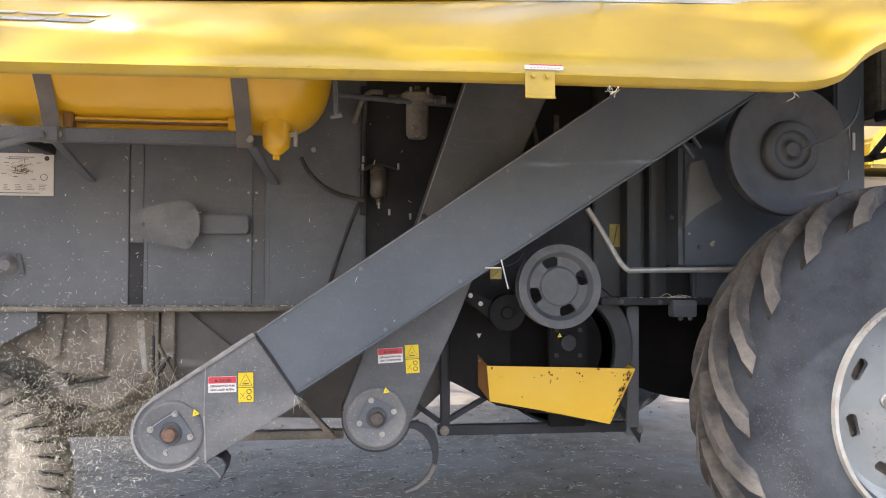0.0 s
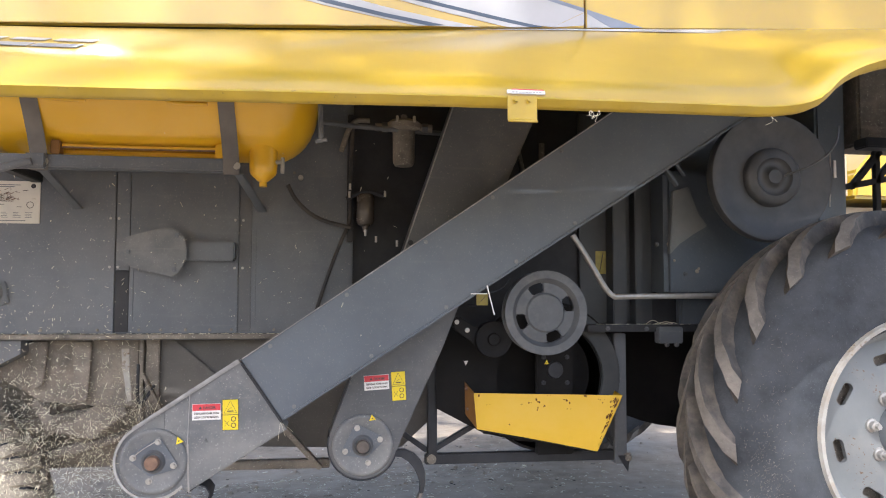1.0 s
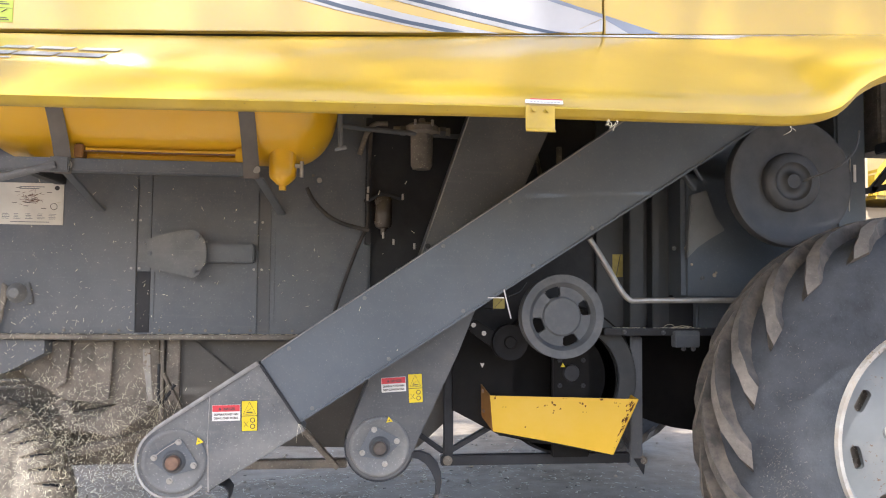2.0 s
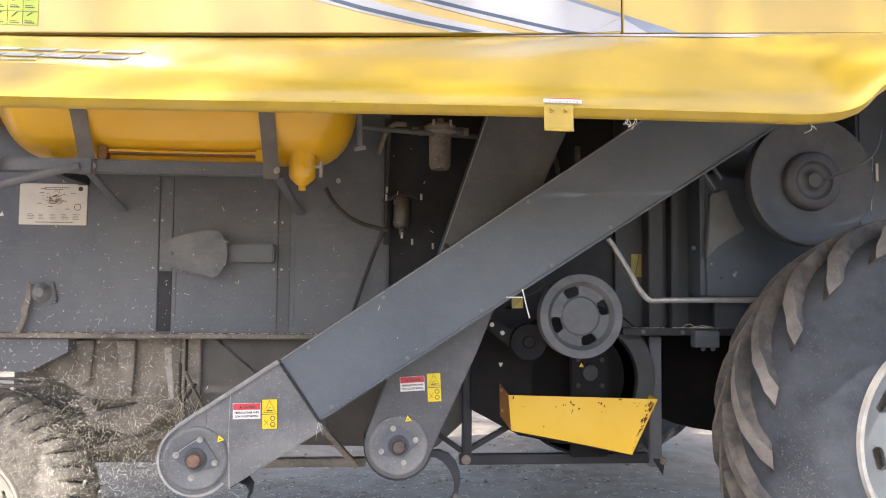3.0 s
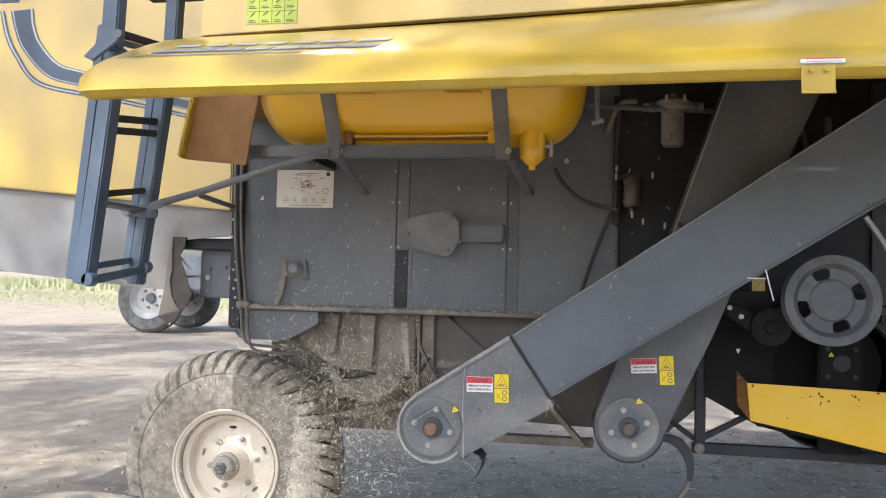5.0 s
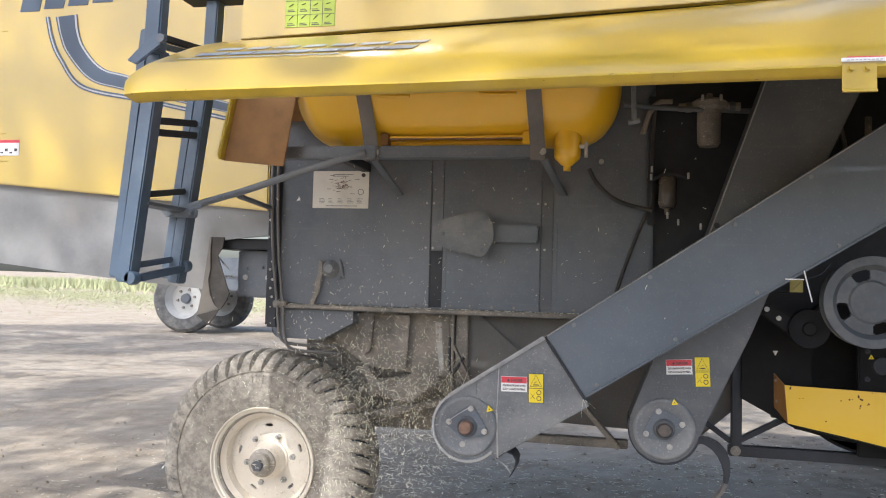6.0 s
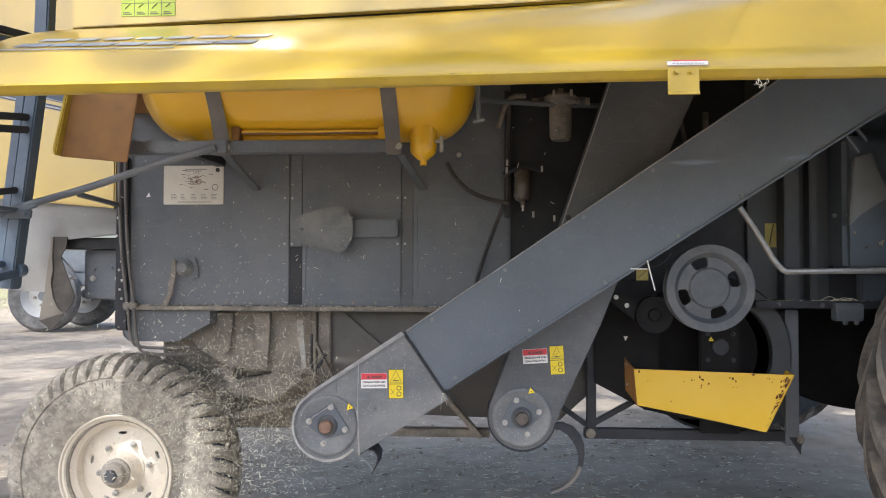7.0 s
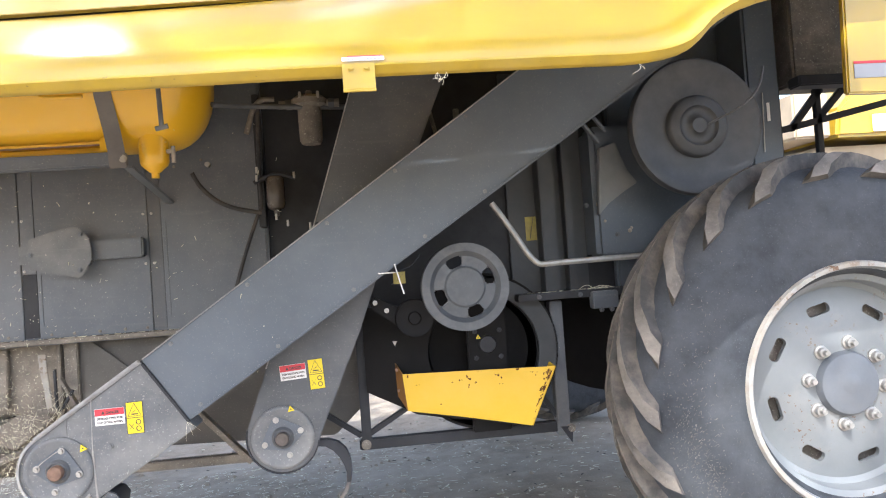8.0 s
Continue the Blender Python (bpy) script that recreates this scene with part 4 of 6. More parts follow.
# ---------------------------------------------------------------- filters and hoses right of the tank
def filters():
    y = 3.22
    part("fuel_pipe", (tube([(0.07, 2.99, 1.862), (0.20, 3.1, 1.872), (0.58, y, 1.878), (0.8, y, 1.88)], 0.010), PULLEY), CORE)
    part("fuel_filter", [(lathe([(0.0005, 0.032), (0.05, 0.032), (0.066, 0.02), (0.066, 0.0), (0.044, -0.01), (0.042, -0.13), (0.034, -0.145), (0.0005, -0.145)], (0.39, y - 0.04, 1.885), 24, "z"), DUSTY),
                         (tube([(0.28, y - 0.04, 1.89), (0.5, y - 0.04, 1.89)], 0.016), DUSTY), (box(0.378, 0.402, y - 0.055, y - 0.025, 1.915, 1.94, 0.004), DUSTY), (lathe([(0.0005, -0.01), (0.02, -0.01), (0.02, 0.012), (0.0005, 0.012)], (0.315, y - 0.04, 1.89), 6, "x"), PULLEY), (lathe([(0.0005, -0.01), (0.02, -0.01), (0.02, 0.012), (0.0005, 0.012)], (0.47, y - 0.04, 1.89), 6, "x"), PULLEY), (box(0.355, 0.365, y - 0.10, y - 0.09, 1.90, 1.925, 0.002), STEEL), (box(0.42, 0.43, y - 0.10, y - 0.09, 1.90, 1.925, 0.002), STEEL)], CORE, "dusty fuel filter bowl with pipe unions")
    part("separator", [(lathe([(0.0005, 0.055), (0.028, 0.055), (0.034, 0.045), (0.034, -0.048), (0.028, -0.062), (0.011, -0.07), (0.009, -0.09), (0.0005, -0.09)], (0.245, y - 0.02, 1.575), 24, "z"), GLASS_BOWL),
                       (tube([(0.17, y - 0.03, 1.61), (0.245, y - 0.03, 1.645), (0.32, y - 0.03, 1.622)], 0.008), BLACK)], CORE, "brown filter bowl with steel fittings")
    for x, z in ((0.185, 1.655), (0.183, 1.625), (0.318, 1.63), (0.245, 1.48), (0.285, 1.455), (0.365, 1.44)):
        part("fitting", (tube([(x, y - 0.05, z + 0.011), (x, y - 0.05, z - 0.012)], 0.0045, 8), STEEL), CORE)
    part("hose", (tube([(-0.05, 3.2, 1.66), (-0.02, 3.2, 1.60), (0.06, 3.2, 1.53), (0.19, 3.2, 1.50)], 0.008), HOSE), CORE)
    part("hose", (tube([(0.195, 3.24, 1.9), (0.185, 3.24, 1.66), (0.19, 3.24, 1.53), (0.174, 3.235, 1.5), (0.13, 3.235, 1.39), (0.085, 3.235, 1.26), (0.05, 3.235, 1.14)], 0.007), HOSE), CORE)
    part("bracket", (box(0.175, 0.2, 3.24, 3.30, 1.45, 1.95, 0.003), BLACK), CORE)
    part("pipe_elbow", (tube([(0.15, 3.23, 1.80), (0.19, 3.23, 1.925), (0.26, 3.23, 1.925)], 0.01), DUSTY), CORE)
    part("nut", (lathe([(0.0005, -0.01), (0.01, -0.01), (0.01, 0.01), (0.0005, 0.01)], (-0.005, 3.275, 1.70), 10), STEEL), CORE)
    part("lower_fitting", (box(0.30, 0.345, 3.25, 3.32, 1.24, 1.36, 0.006), BLACK), CORE)


filters()


RUST_LABEL = surface("faded_label_yellow", (0.36, 0.3, 0.06), 0.5, vary=0.25, scale=30, dust=0.3)
HUB_DARK = surface("dark_brown_shaft", (0.1, 0.085, 0.075), 0.65, vary=0.3, scale=40, bump=0.15)


# ---------------------------------------------------------------- elevators
def turned(bits, x, z, deg):
    """Pieces turned a little in the plane of the sheet that they are stuck on."""
    m = Matrix.Translation((x, 0, z)) @ Matrix.Rotation(radians(-deg), 4, "Y") @ Matrix.Translation((-x, 0, -z))
    for bm, _ in bits:
        bm.transform(m)
    return bits


def danger_label(x0, z1, y, parent, w=0.09, turn=1.0):
    """Red and white label beside a yellow symbol label."""
    h = 0.052
    bits = [(box(x0, x0 + w, y - 0.001, y, z1 - h, z1, 0.0003), WHITE), (box(x0 + 0.001, x0 + w - 0.001, y - 0.0016, y - 0.0006, z1 - 0.022, z1 - 0.001, 0.0002), RED),
            (words("DANGER", x0 + 0.034, y - 0.0018, z1 - 0.017, 0.012, 0.04), INK), (plate([(x0 + 0.02, z1 - 0.017), (x0 + 0.031, z1 - 0.017), (x0 + 0.0255, z1 - 0.007)], y - 0.002, y - 0.0012, 0), INK),
            (words("DISENGAGE POWER WHEN", x0 + 0.006, y - 0.0012, z1 - 0.034, 0.009, w - 0.012), INK), (words("CLEAN CLOGGED MATERIAL", x0 + 0.006, y - 0.0012, z1 - 0.046, 0.009, w - 0.012), INK)]
    part("danger_label", turned(bits, x0, z1, turn), parent, "red and white danger label")


def symbol_label(x0, z0, y, parent, w=0.052, h=0.1, turn=1.2):
    bits = [(box(x0, x0 + w, y - 0.0014, y - 0.0002, z0, z0 + h, 0.0003), INK), (box(x0 + 0.0016, x0 + w - 0.0016, y - 0.002, y - 0.0008, z0 + 0.0016, z0 + h * 0.49, 0), LABEL_YELLOW),
            (box(x0 + 0.0016, x0 + w - 0.0016, y - 0.002, y - 0.0008, z0 + h * 0.51, z0 + h - 0.0016, 0), LABEL_YELLOW)]
    tri = [(x0 + 0.006, z0 + h * 0.56), (x0 + w - 0.006, z0 + h * 0.56), (x0 + w / 2, z0 + h * 0.95)]
    for a, b in zip(tri, tri[1:] + tri[:1]):
        bits.append((bar((a[0], y - 0.0024, a[1]), (b[0], y - 0.0024, b[1]), 0.0028, 0.001, 0), INK))
    bits.append((box(x0 + 0.016, x0 + w - 0.016, y - 0.0026, y - 0.0016, z0 + h * 0.60, z0 + h * 0.635, 0), INK))
    bits.append((bar((x0 + 0.018, y - 0.0022, z0 + h * 0.66), (x0 + 0.03, y - 0.0022, z0 + h * 0.74), 0.006, 0.001, 0), INK))
    for a, b in (((0.008, 0.14), (0.022, 0.32)), ((0.008, 0.32), (0.022, 0.14))):
        bits.append((bar((x0 + a[0], y - 0.0024, z0 + h * a[1]), (x0 + b[0], y - 0.0024, z0 + h * b[1]), 0.003, 0.001, 0), INK))
    for z in (0.16, 0.36):
        bits.append((lathe([(0.006, 0), (0.0085, 0), (0.0085, -0.0008), (0.006, -0.0008)], (x0 + 0.036, y - 0.0018, z0 + h * z), 14), INK))
    part("symbol_label", turned(bits, x0, z0 + h, turn), parent, "yellow hazard symbol label")


def small_triangle(x, z, y, parent, s=0.018, turn=0):
    pts = [(x + s * math.cos(radians(90 + turn + 120 * k)) * 0.8, z + s * math.sin(radians(90 + turn + 120 * k)) * 0.8) for k in range(3)]
    inner = [(x + (a - x) * 0.25, z + (b - z) * 0.25) for a, b in pts]
    part("warning_triangle", [(plate(pts, y - 0.0015, y - 0.0003, 0), LABEL_YELLOW), (plate(inner, y - 0.0021, y - 0.001, 0), INK)], parent, "small yellow warning triangle")


def boot_cover(cx, cz, y, r, parent, hub=RUST, spin=0):
    """Round pressed end cover with ridges, bearing flange, bolts and shaft stub."""
    k = r / 0.12
    prof = [(0.0005, 0.004), (0.118 * k, 0.004), (0.118 * k, -0.003), (0.113 * k, -0.0075), (0.108 * k, -0.0085), (0.1 * k, -0.006), (0.092 * k, -0.0025), (0.0005, -0.0015)]
    part("boot_cover", (lathe(prof, (cx, y, cz), 56), BOOT), parent, "round pressed steel end cover")
    pts = [p for d, a in ((0.058, spin), (0.058, spin + 90), (0.058, spin + 180), (0.03, spin + 270)) for p in arc(cx + d * math.cos(radians(a)), cz + d * math.sin(radians(a)), 0.017, a - 48, a + 48, 5)]
    part("bearing_flange", (plate(pts, y - 0.007, y - 0.0015, 0.0015), DARK), parent)
    for q in range(4):
        a = radians(spin + 90 * q)
        bm = bolt_mesh(0.0066, 0.012)
        bm.transform(Matrix.Translation((cx + 0.064 * math.cos(a), y - (0.007 if q < 3 else 0.002), cz + 0.064 * math.sin(a))))
        part("bolt", (bm, STEEL), parent)
    part("bearing", (lathe([(0.0005, -0.012), (0.026, -0.012), (0.029, -0.015), (0.033, -0.012), (0.038, -0.002), (0.0005, -0.002)], (cx, y - 0.004, cz), 28), PULLEY), parent)
    part("shaft_end", (lathe([(0.0005, -0.034), (0.02, -0.034), (0.0225, -0.03), (0.0225, -0.01), (0.0005, -0.01)], (cx, y - 0.006, cz), 24), hub), parent, "rusty shaft end")


def main_elevator():
    y = 2.82
    up = [(-0.172, 1.03), (-0.036, 0.826), (1.60, 1.883), (1.95, 2.109), (1.62, 2.245), (1.098, 1.894)]
    e = part("grain_elevator", (plate(up, y, y + 0.15, 0.004), ELEV), MACHINE, "long inclined grey sheet steel elevator housing")
    # folded seams along both edges
    def edge(a, b, w, dz, mat=ELEV):
        return (bar((a[0], y - 0.003, a[1] + dz), (b[0], y - 0.003, b[1] + dz), w, 0.012, 0.002, up=(0, 1, 0)), mat)
    part("edge_fold", edge((-0.168, 1.03), (1.6, 2.23), 0.004, 0.0, EDGE), e)
    part("edge_fold", edge((-0.03, 0.831), (1.93, 2.096), 0.008, 0.004), e)
    d1 = Vector((1.27, 0.864)).normalized()
    bolts([(-0.172 + d1.x * s + 0.012, y - 0.001, 1.03 + d1.y * s - 0.014) for s in (0.1, 0.4, 0.72, 1.0, 1.3)], e, 0.0045, 0.006, BOOT)
    d2 = Vector((1.636, 1.057)).normalized()
    bolts([(-0.036 + d2.x * s - 0.012, y - 0.001, 0.826 + d2.y * s + 0.016) for s in (0.06, 0.36, 0.66, 0.95, 1.2)], e, 0.0045, 0.006, BOOT)
    bolts([(0.52, y - 0.001, 1.28), (0.18, y - 0.001, 1.09)], e, 0.008, 0.003, ELEV)
    # boot
    cx, cz, r = -0.437, 0.707, 0.122
    outline = [(-0.176, 1.022), (-0.02, 0.80)] + [(-0.335, 0.604)] + arc(cx, cz, r, -45, -238, 22)
    b = part("elevator_boot", (plate(outline, y + 0.006, y + 0.145, 0.003), BOOT), MACHINE, "dusty grey rounded elevator boot with labels")
    # lighter folded rim round the boot
    ring = [(-0.176, 1.026)] + [(x, z) for x, z in arc(cx, cz, r + 0.002, 122, 318, 26)]
    rows = [[(x, y - 0.003, z), (x, y + 0.15, z)] for x, z in ring]
    part("boot_rim", (sheet(rows, 0.008), EDGE), b, "dusty folded rim", smooth=50)
    part("joint_flange", (bar((-0.168, y - 0.004, 1.018), (-0.034, y - 0.004, 0.822), 0.009, 0.012, 0.002, up=(0, 1, 0)), BLACK), b)
    part("top_flange", (bar((-0.503, y - 0.004, 0.812), (-0.178, y - 0.004, 1.027), 0.009, 0.012, 0.002, up=(0, 1, 0)), EDGE), b, "dusty pale folded flange")
    part("crease", [(bar((-0.33, y + 0.005, 0.925), (-0.334, y + 0.005, 0.76), 0.003, 0.003, 0.001, up=(0, 1, 0)), EDGE), (bar((-0.334, y + 0.005, 0.76), (-0.327, y + 0.005, 0.605), 0.006, 0.003, 0.001, up=(0, 1, 0)), EDGE)], b, "pale scraped crease")
    part("crease", (bar((-0.408, y + 0.005, 0.868), (-0.408, y + 0.005, 0.80), 0.003, 0.003, 0.001, up=(0, 1, 0)), BOOT), b)
    bolts([(-0.28, y + 0.005, 0.768), (-0.13, y + 0.005, 0.88), (-0.155, y + 0.004, 1.0)], b, 0.0065, 0.006, BOOT)
    boot_cover(cx, cz, y + 0.003, 0.106, b, RUST, -12)
    part("tie_wire", (tube([(-0.5, y - 0.012, 0.722), (-0.47, y - 0.016, 0.748), (-0.424, y - 0.014, 0.775)], 0.0014, 6), STEEL), b, "thin bright wire between two bolts")
    danger_label(-0.322, 0.886, y + 0.005, b)
    symbol_label(-0.228, 0.80, y + 0.005, b)
    small_triangle(-0.358, 0.772, y - 0.009, b, 0.018, 20)
    # clean-out door hanging open below
    rows = [[(x, yy, z) for yy in (y + 0.02, y + 0.13)] for x, z in ((-0.335, 0.602), (-0.30, 0.628), (-0.275, 0.618), (-0.262, 0.598), (-0.268, 0.565), (-0.285, 0.538))]
    part("clean_out_door", (sheet(rows, 0.004), BLACK), b, "dark bent clean-out door hanging open", smooth=60)
    part("door_wire", (tube([(-0.345, y + 0.06, 0.59), (-0.31, y + 0.06, 0.575), (-0.285, y + 0.06, 0.54)], 0.003, 6), EDGE), b)
    # straw caught on the joint
    bits = [(tube([(-0.04, y - 0.012, 0.825), (-0.04 + dx, y - 0.018, 0.825 + dz * 0.5), (-0.04 + dx * 1.6, y - 0.014, 0.825 + dz)], 0.00045, 4), STRAW) for dx, dz in ((0.01, -0.045), (0.025, -0.03), (-0.004, -0.06))]
    part("caught_straw", bits, b, "dry straw caught at the joint")


main_elevator()


def tail_elevator():
    y = 2.99
    cx, cz, r = 0.234, 0.714, 0.122
    left = [(0.61, 2.10), (0.377, 1.405), (0.19, 0.945)]
    right = [(0.515, 1.045), (0.761, 1.668), (0.95, 2.10)]
    outline = left + arc(cx, cz, r, 165, 345, 24) + [(0.375, 0.74)] + right
    e = part("tailings_elevator", (plate(outline, y, y + 0.16, 0.004), TAIL_GREY), MACHINE, "steep grey sheet steel elevator with round boot")
    part("edge_fold", (bar((0.607, y - 0.002, 2.09), (0.379, y - 0.002, 1.41), 0.004, 0.01, 0.001, up=(0, 1, 0)), EDGE), e)
    part("edge_fold", (bar((0.379, y - 0.002, 1.41), (0.192, y - 0.002, 0.95), 0.004, 0.01, 0.001, up=(0, 1, 0)), EDGE), e)
    rows = [[(x, y - 0.006, z), (x, y + 0.16, z)] for x, z in arc(cx, cz, r + 0.002, 165, 350, 26)]
    part("boot_rim", (sheet(rows, 0.005), BLACK), e, smooth=50)
    boot_cover(cx, cz, y - 0.003, 0.108, e, HUB_DARK, 18)
    danger_label(0.236, 0.955, y, e, 0.088, 3.5)
    symbol_label(0.331, 0.865, y, e, 0.052, 0.104, 3.2)
    small_triangle(0.267, 0.808, y - 0.012, e, 0.017, 10)
    bolts([(0.79, y - 0.001, 1.66), (0.40, y - 0.001, 1.43)], e, 0.006, 0.005, BLACK)
    # open clean-out trough hanging under the boot
    outer = [(0.345, 0.69), (0.385, 0.69), (0.42, 0.676), (0.445, 0.65), (0.458, 0.615), (0.46, 0.575), (0.453, 0.535), (0.438, 0.5), (0.414, 0.47), (0.38, 0.447), (0.34, 0.435)]
    inner = [(0.34, 0.668), (0.372, 0.664), (0.398, 0.648), (0.418, 0.624), (0.432, 0.596), (0.44, 0.568), (0.439, 0.535), (0.427, 0.505), (0.405, 0.478), (0.374, 0.456), (0.338, 0.443)]
    part("clean_out_trough", [(plate(outer[:7] + inner[:7][::-1], y + 0.02, y + 0.05, 0.002), BLACK), (plate(outer[6:] + inner[6:][::-1], y + 0.02, y + 0.06, 0.002), STRAP)], e, "curved dark steel clean-out trough hanging open")


tail_elevator()


# ---------------------------------------------------------------- drive pulley, fan and frame
def drive():
    cx, cy, cz = 0.892, 2.95, 1.179
    prof = [(0.153, 0.0), (0.153, 0.03), (0.143, 0.045), (0.153, 0.06), (0.15, 0.07), (0.116, 0.07), (0.116, 0.034), (0.03, 0.034), (0.03, 0.07), (0.0005, 0.07), (0.0005, 0.012), (0.066, 0.012), (0.073, 0.018), (0.108, 0.02), (0.118, 0.008), (0.124, 0.0)]
    wheel_bm = lathe(prof, (cx, cy, cz), 72)
    cutters = []
    for k in range(4):
        a0 = 20 + 90 * k
        pts = [p for p in arc(cx, cz, 0.110, a0 - 17, a0 + 17, 6)] + [p for p in arc(cx, cz, 0.073, a0 + 17, a0 - 17, 6)]
        cutters.append(plate(pts, cy - 0.02, cy + 0.09, 0.005))
    part("drive_pulley", (cut(wheel_bm, cutters), PULLEY), MACHINE, "worn pale grey pulley with four windows", smooth=30)
    part("pulley_shaft", (lathe([(0.0005, 0.0), (0.02, 0.0), (0.02, 0.5), (0.0005, 0.5)], (cx, cy + 0.02, cz), 20), BLACK), MACHINE)
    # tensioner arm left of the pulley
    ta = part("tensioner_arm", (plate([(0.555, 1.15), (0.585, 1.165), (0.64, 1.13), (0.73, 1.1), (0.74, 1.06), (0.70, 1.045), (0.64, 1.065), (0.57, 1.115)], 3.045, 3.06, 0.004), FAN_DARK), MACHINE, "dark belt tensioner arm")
    part("tensioner_roller", (lathe([(0.0005, -0.012), (0.02, -0.012), (0.024, -0.004), (0.05, 0.0), (0.066, -0.006), (0.068, 0.03), (0.0005, 0.03)], (0.713, 3.03, 1.08), 36), FAN_DARK), ta, "dark belt roller")
    bolts([(0.578, 3.044, 1.143), (0.617, 3.044, 1.113)], ta, 0.0055, 0.012)
    part("yellow_tag", [(box(0.647, 0.69, 3.02, 3.022, 1.205, 1.247, 0.001), RUST_LABEL), (bar((0.655, 3.0195, 1.212), (0.68, 3.0195, 1.238), 0.005, 0.001, 0), INK), (box(0.648, 0.675, 3.0215, 3.2, 1.2, 1.205, 0.001), BLACK)], MACHINE, "small faded yellow hazard label")
    part("cable_tie", [(tube([(0.588, 2.80, 1.246), (0.644, 2.80, 1.246)], 0.0022, 6), WHITE), (tube([(0.642, 2.79, 1.274), (0.654, 2.79, 1.225), (0.667, 2.79, 1.175)], 0.0022, 6), WHITE), (tube([(0.645, 2.8, 1.247), (0.70, 2.81, 1.262), (0.73, 2.83, 1.30)], 0.0018, 6), BLACK)], MACHINE, "white cable ties")
    part("warning_triangle", (plate([(0.639, 0.984), (0.657, 0.984), (0.648, 0.966)], 3.258, 3.2605, 0), WHITE), MACHINE)
    # fan housing: ring, dark drum, bearing bracket
    fx, fz = 0.985, 0.92
    hole = plate([(0.53, 1.12), (0.53, 0.80), (0.72, 0.70), (0.86, 0.668), (1.02, 0.652), (1.12, 0.685), (1.19, 0.75), (1.225, 0.84), (1.24, 0.95), (1.24, 1.09)], 3.262, 3.27, 0)
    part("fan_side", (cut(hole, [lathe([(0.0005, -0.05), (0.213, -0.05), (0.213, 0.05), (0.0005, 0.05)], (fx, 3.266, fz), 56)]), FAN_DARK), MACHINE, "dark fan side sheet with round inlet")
    # arc only: the left part is left out where shade hides it
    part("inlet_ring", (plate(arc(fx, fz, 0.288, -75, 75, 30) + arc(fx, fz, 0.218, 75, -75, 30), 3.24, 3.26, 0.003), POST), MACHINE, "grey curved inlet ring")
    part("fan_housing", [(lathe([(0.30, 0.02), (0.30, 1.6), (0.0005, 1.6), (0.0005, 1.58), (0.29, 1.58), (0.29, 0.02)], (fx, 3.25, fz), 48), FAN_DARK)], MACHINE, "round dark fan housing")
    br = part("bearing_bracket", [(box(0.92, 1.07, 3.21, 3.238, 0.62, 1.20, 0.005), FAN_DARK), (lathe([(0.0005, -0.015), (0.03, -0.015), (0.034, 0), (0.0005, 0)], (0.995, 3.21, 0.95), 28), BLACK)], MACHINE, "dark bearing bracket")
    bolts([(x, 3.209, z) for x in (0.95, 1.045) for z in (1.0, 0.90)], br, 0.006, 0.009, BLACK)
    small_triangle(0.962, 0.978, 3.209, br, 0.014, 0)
    # disc added close behind the inlet to catch some light in the hole
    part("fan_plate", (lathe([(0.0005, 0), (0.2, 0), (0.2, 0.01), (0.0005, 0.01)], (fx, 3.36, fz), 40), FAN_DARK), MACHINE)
    part("fan_blade", (box(0.68, 0.83, 3.5, 3.52, 0.7, 1.1, 0.003), BLACK), MACHINE)
    # frame under the fan
    part("frame_post", (box(0.50, 0.537, 3.28, 3.32, 0.60, 1.06, 0.004), BLACK), MACHINE)
    part("frame_post", (box(1.262, 1.312, 3.27, 3.33, 0.565, 1.09, 0.004), DARK), MACHINE)
    fb = part("frame_bar", (box(0.49, 1.295, 3.285, 3.325, 0.578, 0.618, 0.004), BLACK), MACHINE)
    part("frame_brace", (bar((0.53, 3.31, 0.635), (0.75, 3.31, 0.76), 0.03, 0.02), BLACK), MACHINE)
    part("frame_brace", (bar((1.30, 3.31, 0.59), (1.20, 3.31, 0.74), 0.03, 0.02), BLACK), MACHINE)
    part("frame_brace", (bar((0.50, 3.31, 0.63), (0.36, 3.31, 0.73), 0.03, 0.02), BLACK), MACHINE)
    bolts([(0.515, 3.279, 0.60), (1.31, 3.268, 0.59)], fb, 0.012, 0.012, DUSTY)
    part("spike", (plate([(1.27, 0.60), (1.32, 0.60), (1.312, 0.535)], 3.26, 3.27, 0.001), BLACK), MACHINE)
    # yellow guard tray
    front = [[(0.664, 3.17, 0.868), (0.676, 3.17, 0.732)], [(0.85, 3.135, 0.867), (0.85, 3.135, 0.704)], [(1.05, 3.095, 0.866), (1.04, 3.095, 0.67)], [(1.212, 3.06, 0.865), (1.115, 3.07, 0.657)]]
    tray = part("guard_tray", [(sheet(front, 0.004), TRAY_YELLOW), (sheet([[(1.214, 3.062, 0.865), (1.117, 3.072, 0.657)], [(1.207, 3.12, 0.875), (1.13, 3.2, 0.655)]], 0.004), TRAY_YELLOW),
                               (sheet([[(0.663, 3.172, 0.868), (0.675, 3.172, 0.732)], [(0.640, 3.275, 0.905), (0.643, 3.275, 0.78)]], 0.004), RUST_SHADE)], MACHINE, "chipped yellow sheet steel guard tray")
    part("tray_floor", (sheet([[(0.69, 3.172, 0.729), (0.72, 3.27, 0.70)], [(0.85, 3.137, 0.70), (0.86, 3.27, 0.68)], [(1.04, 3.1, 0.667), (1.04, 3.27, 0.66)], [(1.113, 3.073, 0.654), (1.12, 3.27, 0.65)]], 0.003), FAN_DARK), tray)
    rng = random.Random(12)

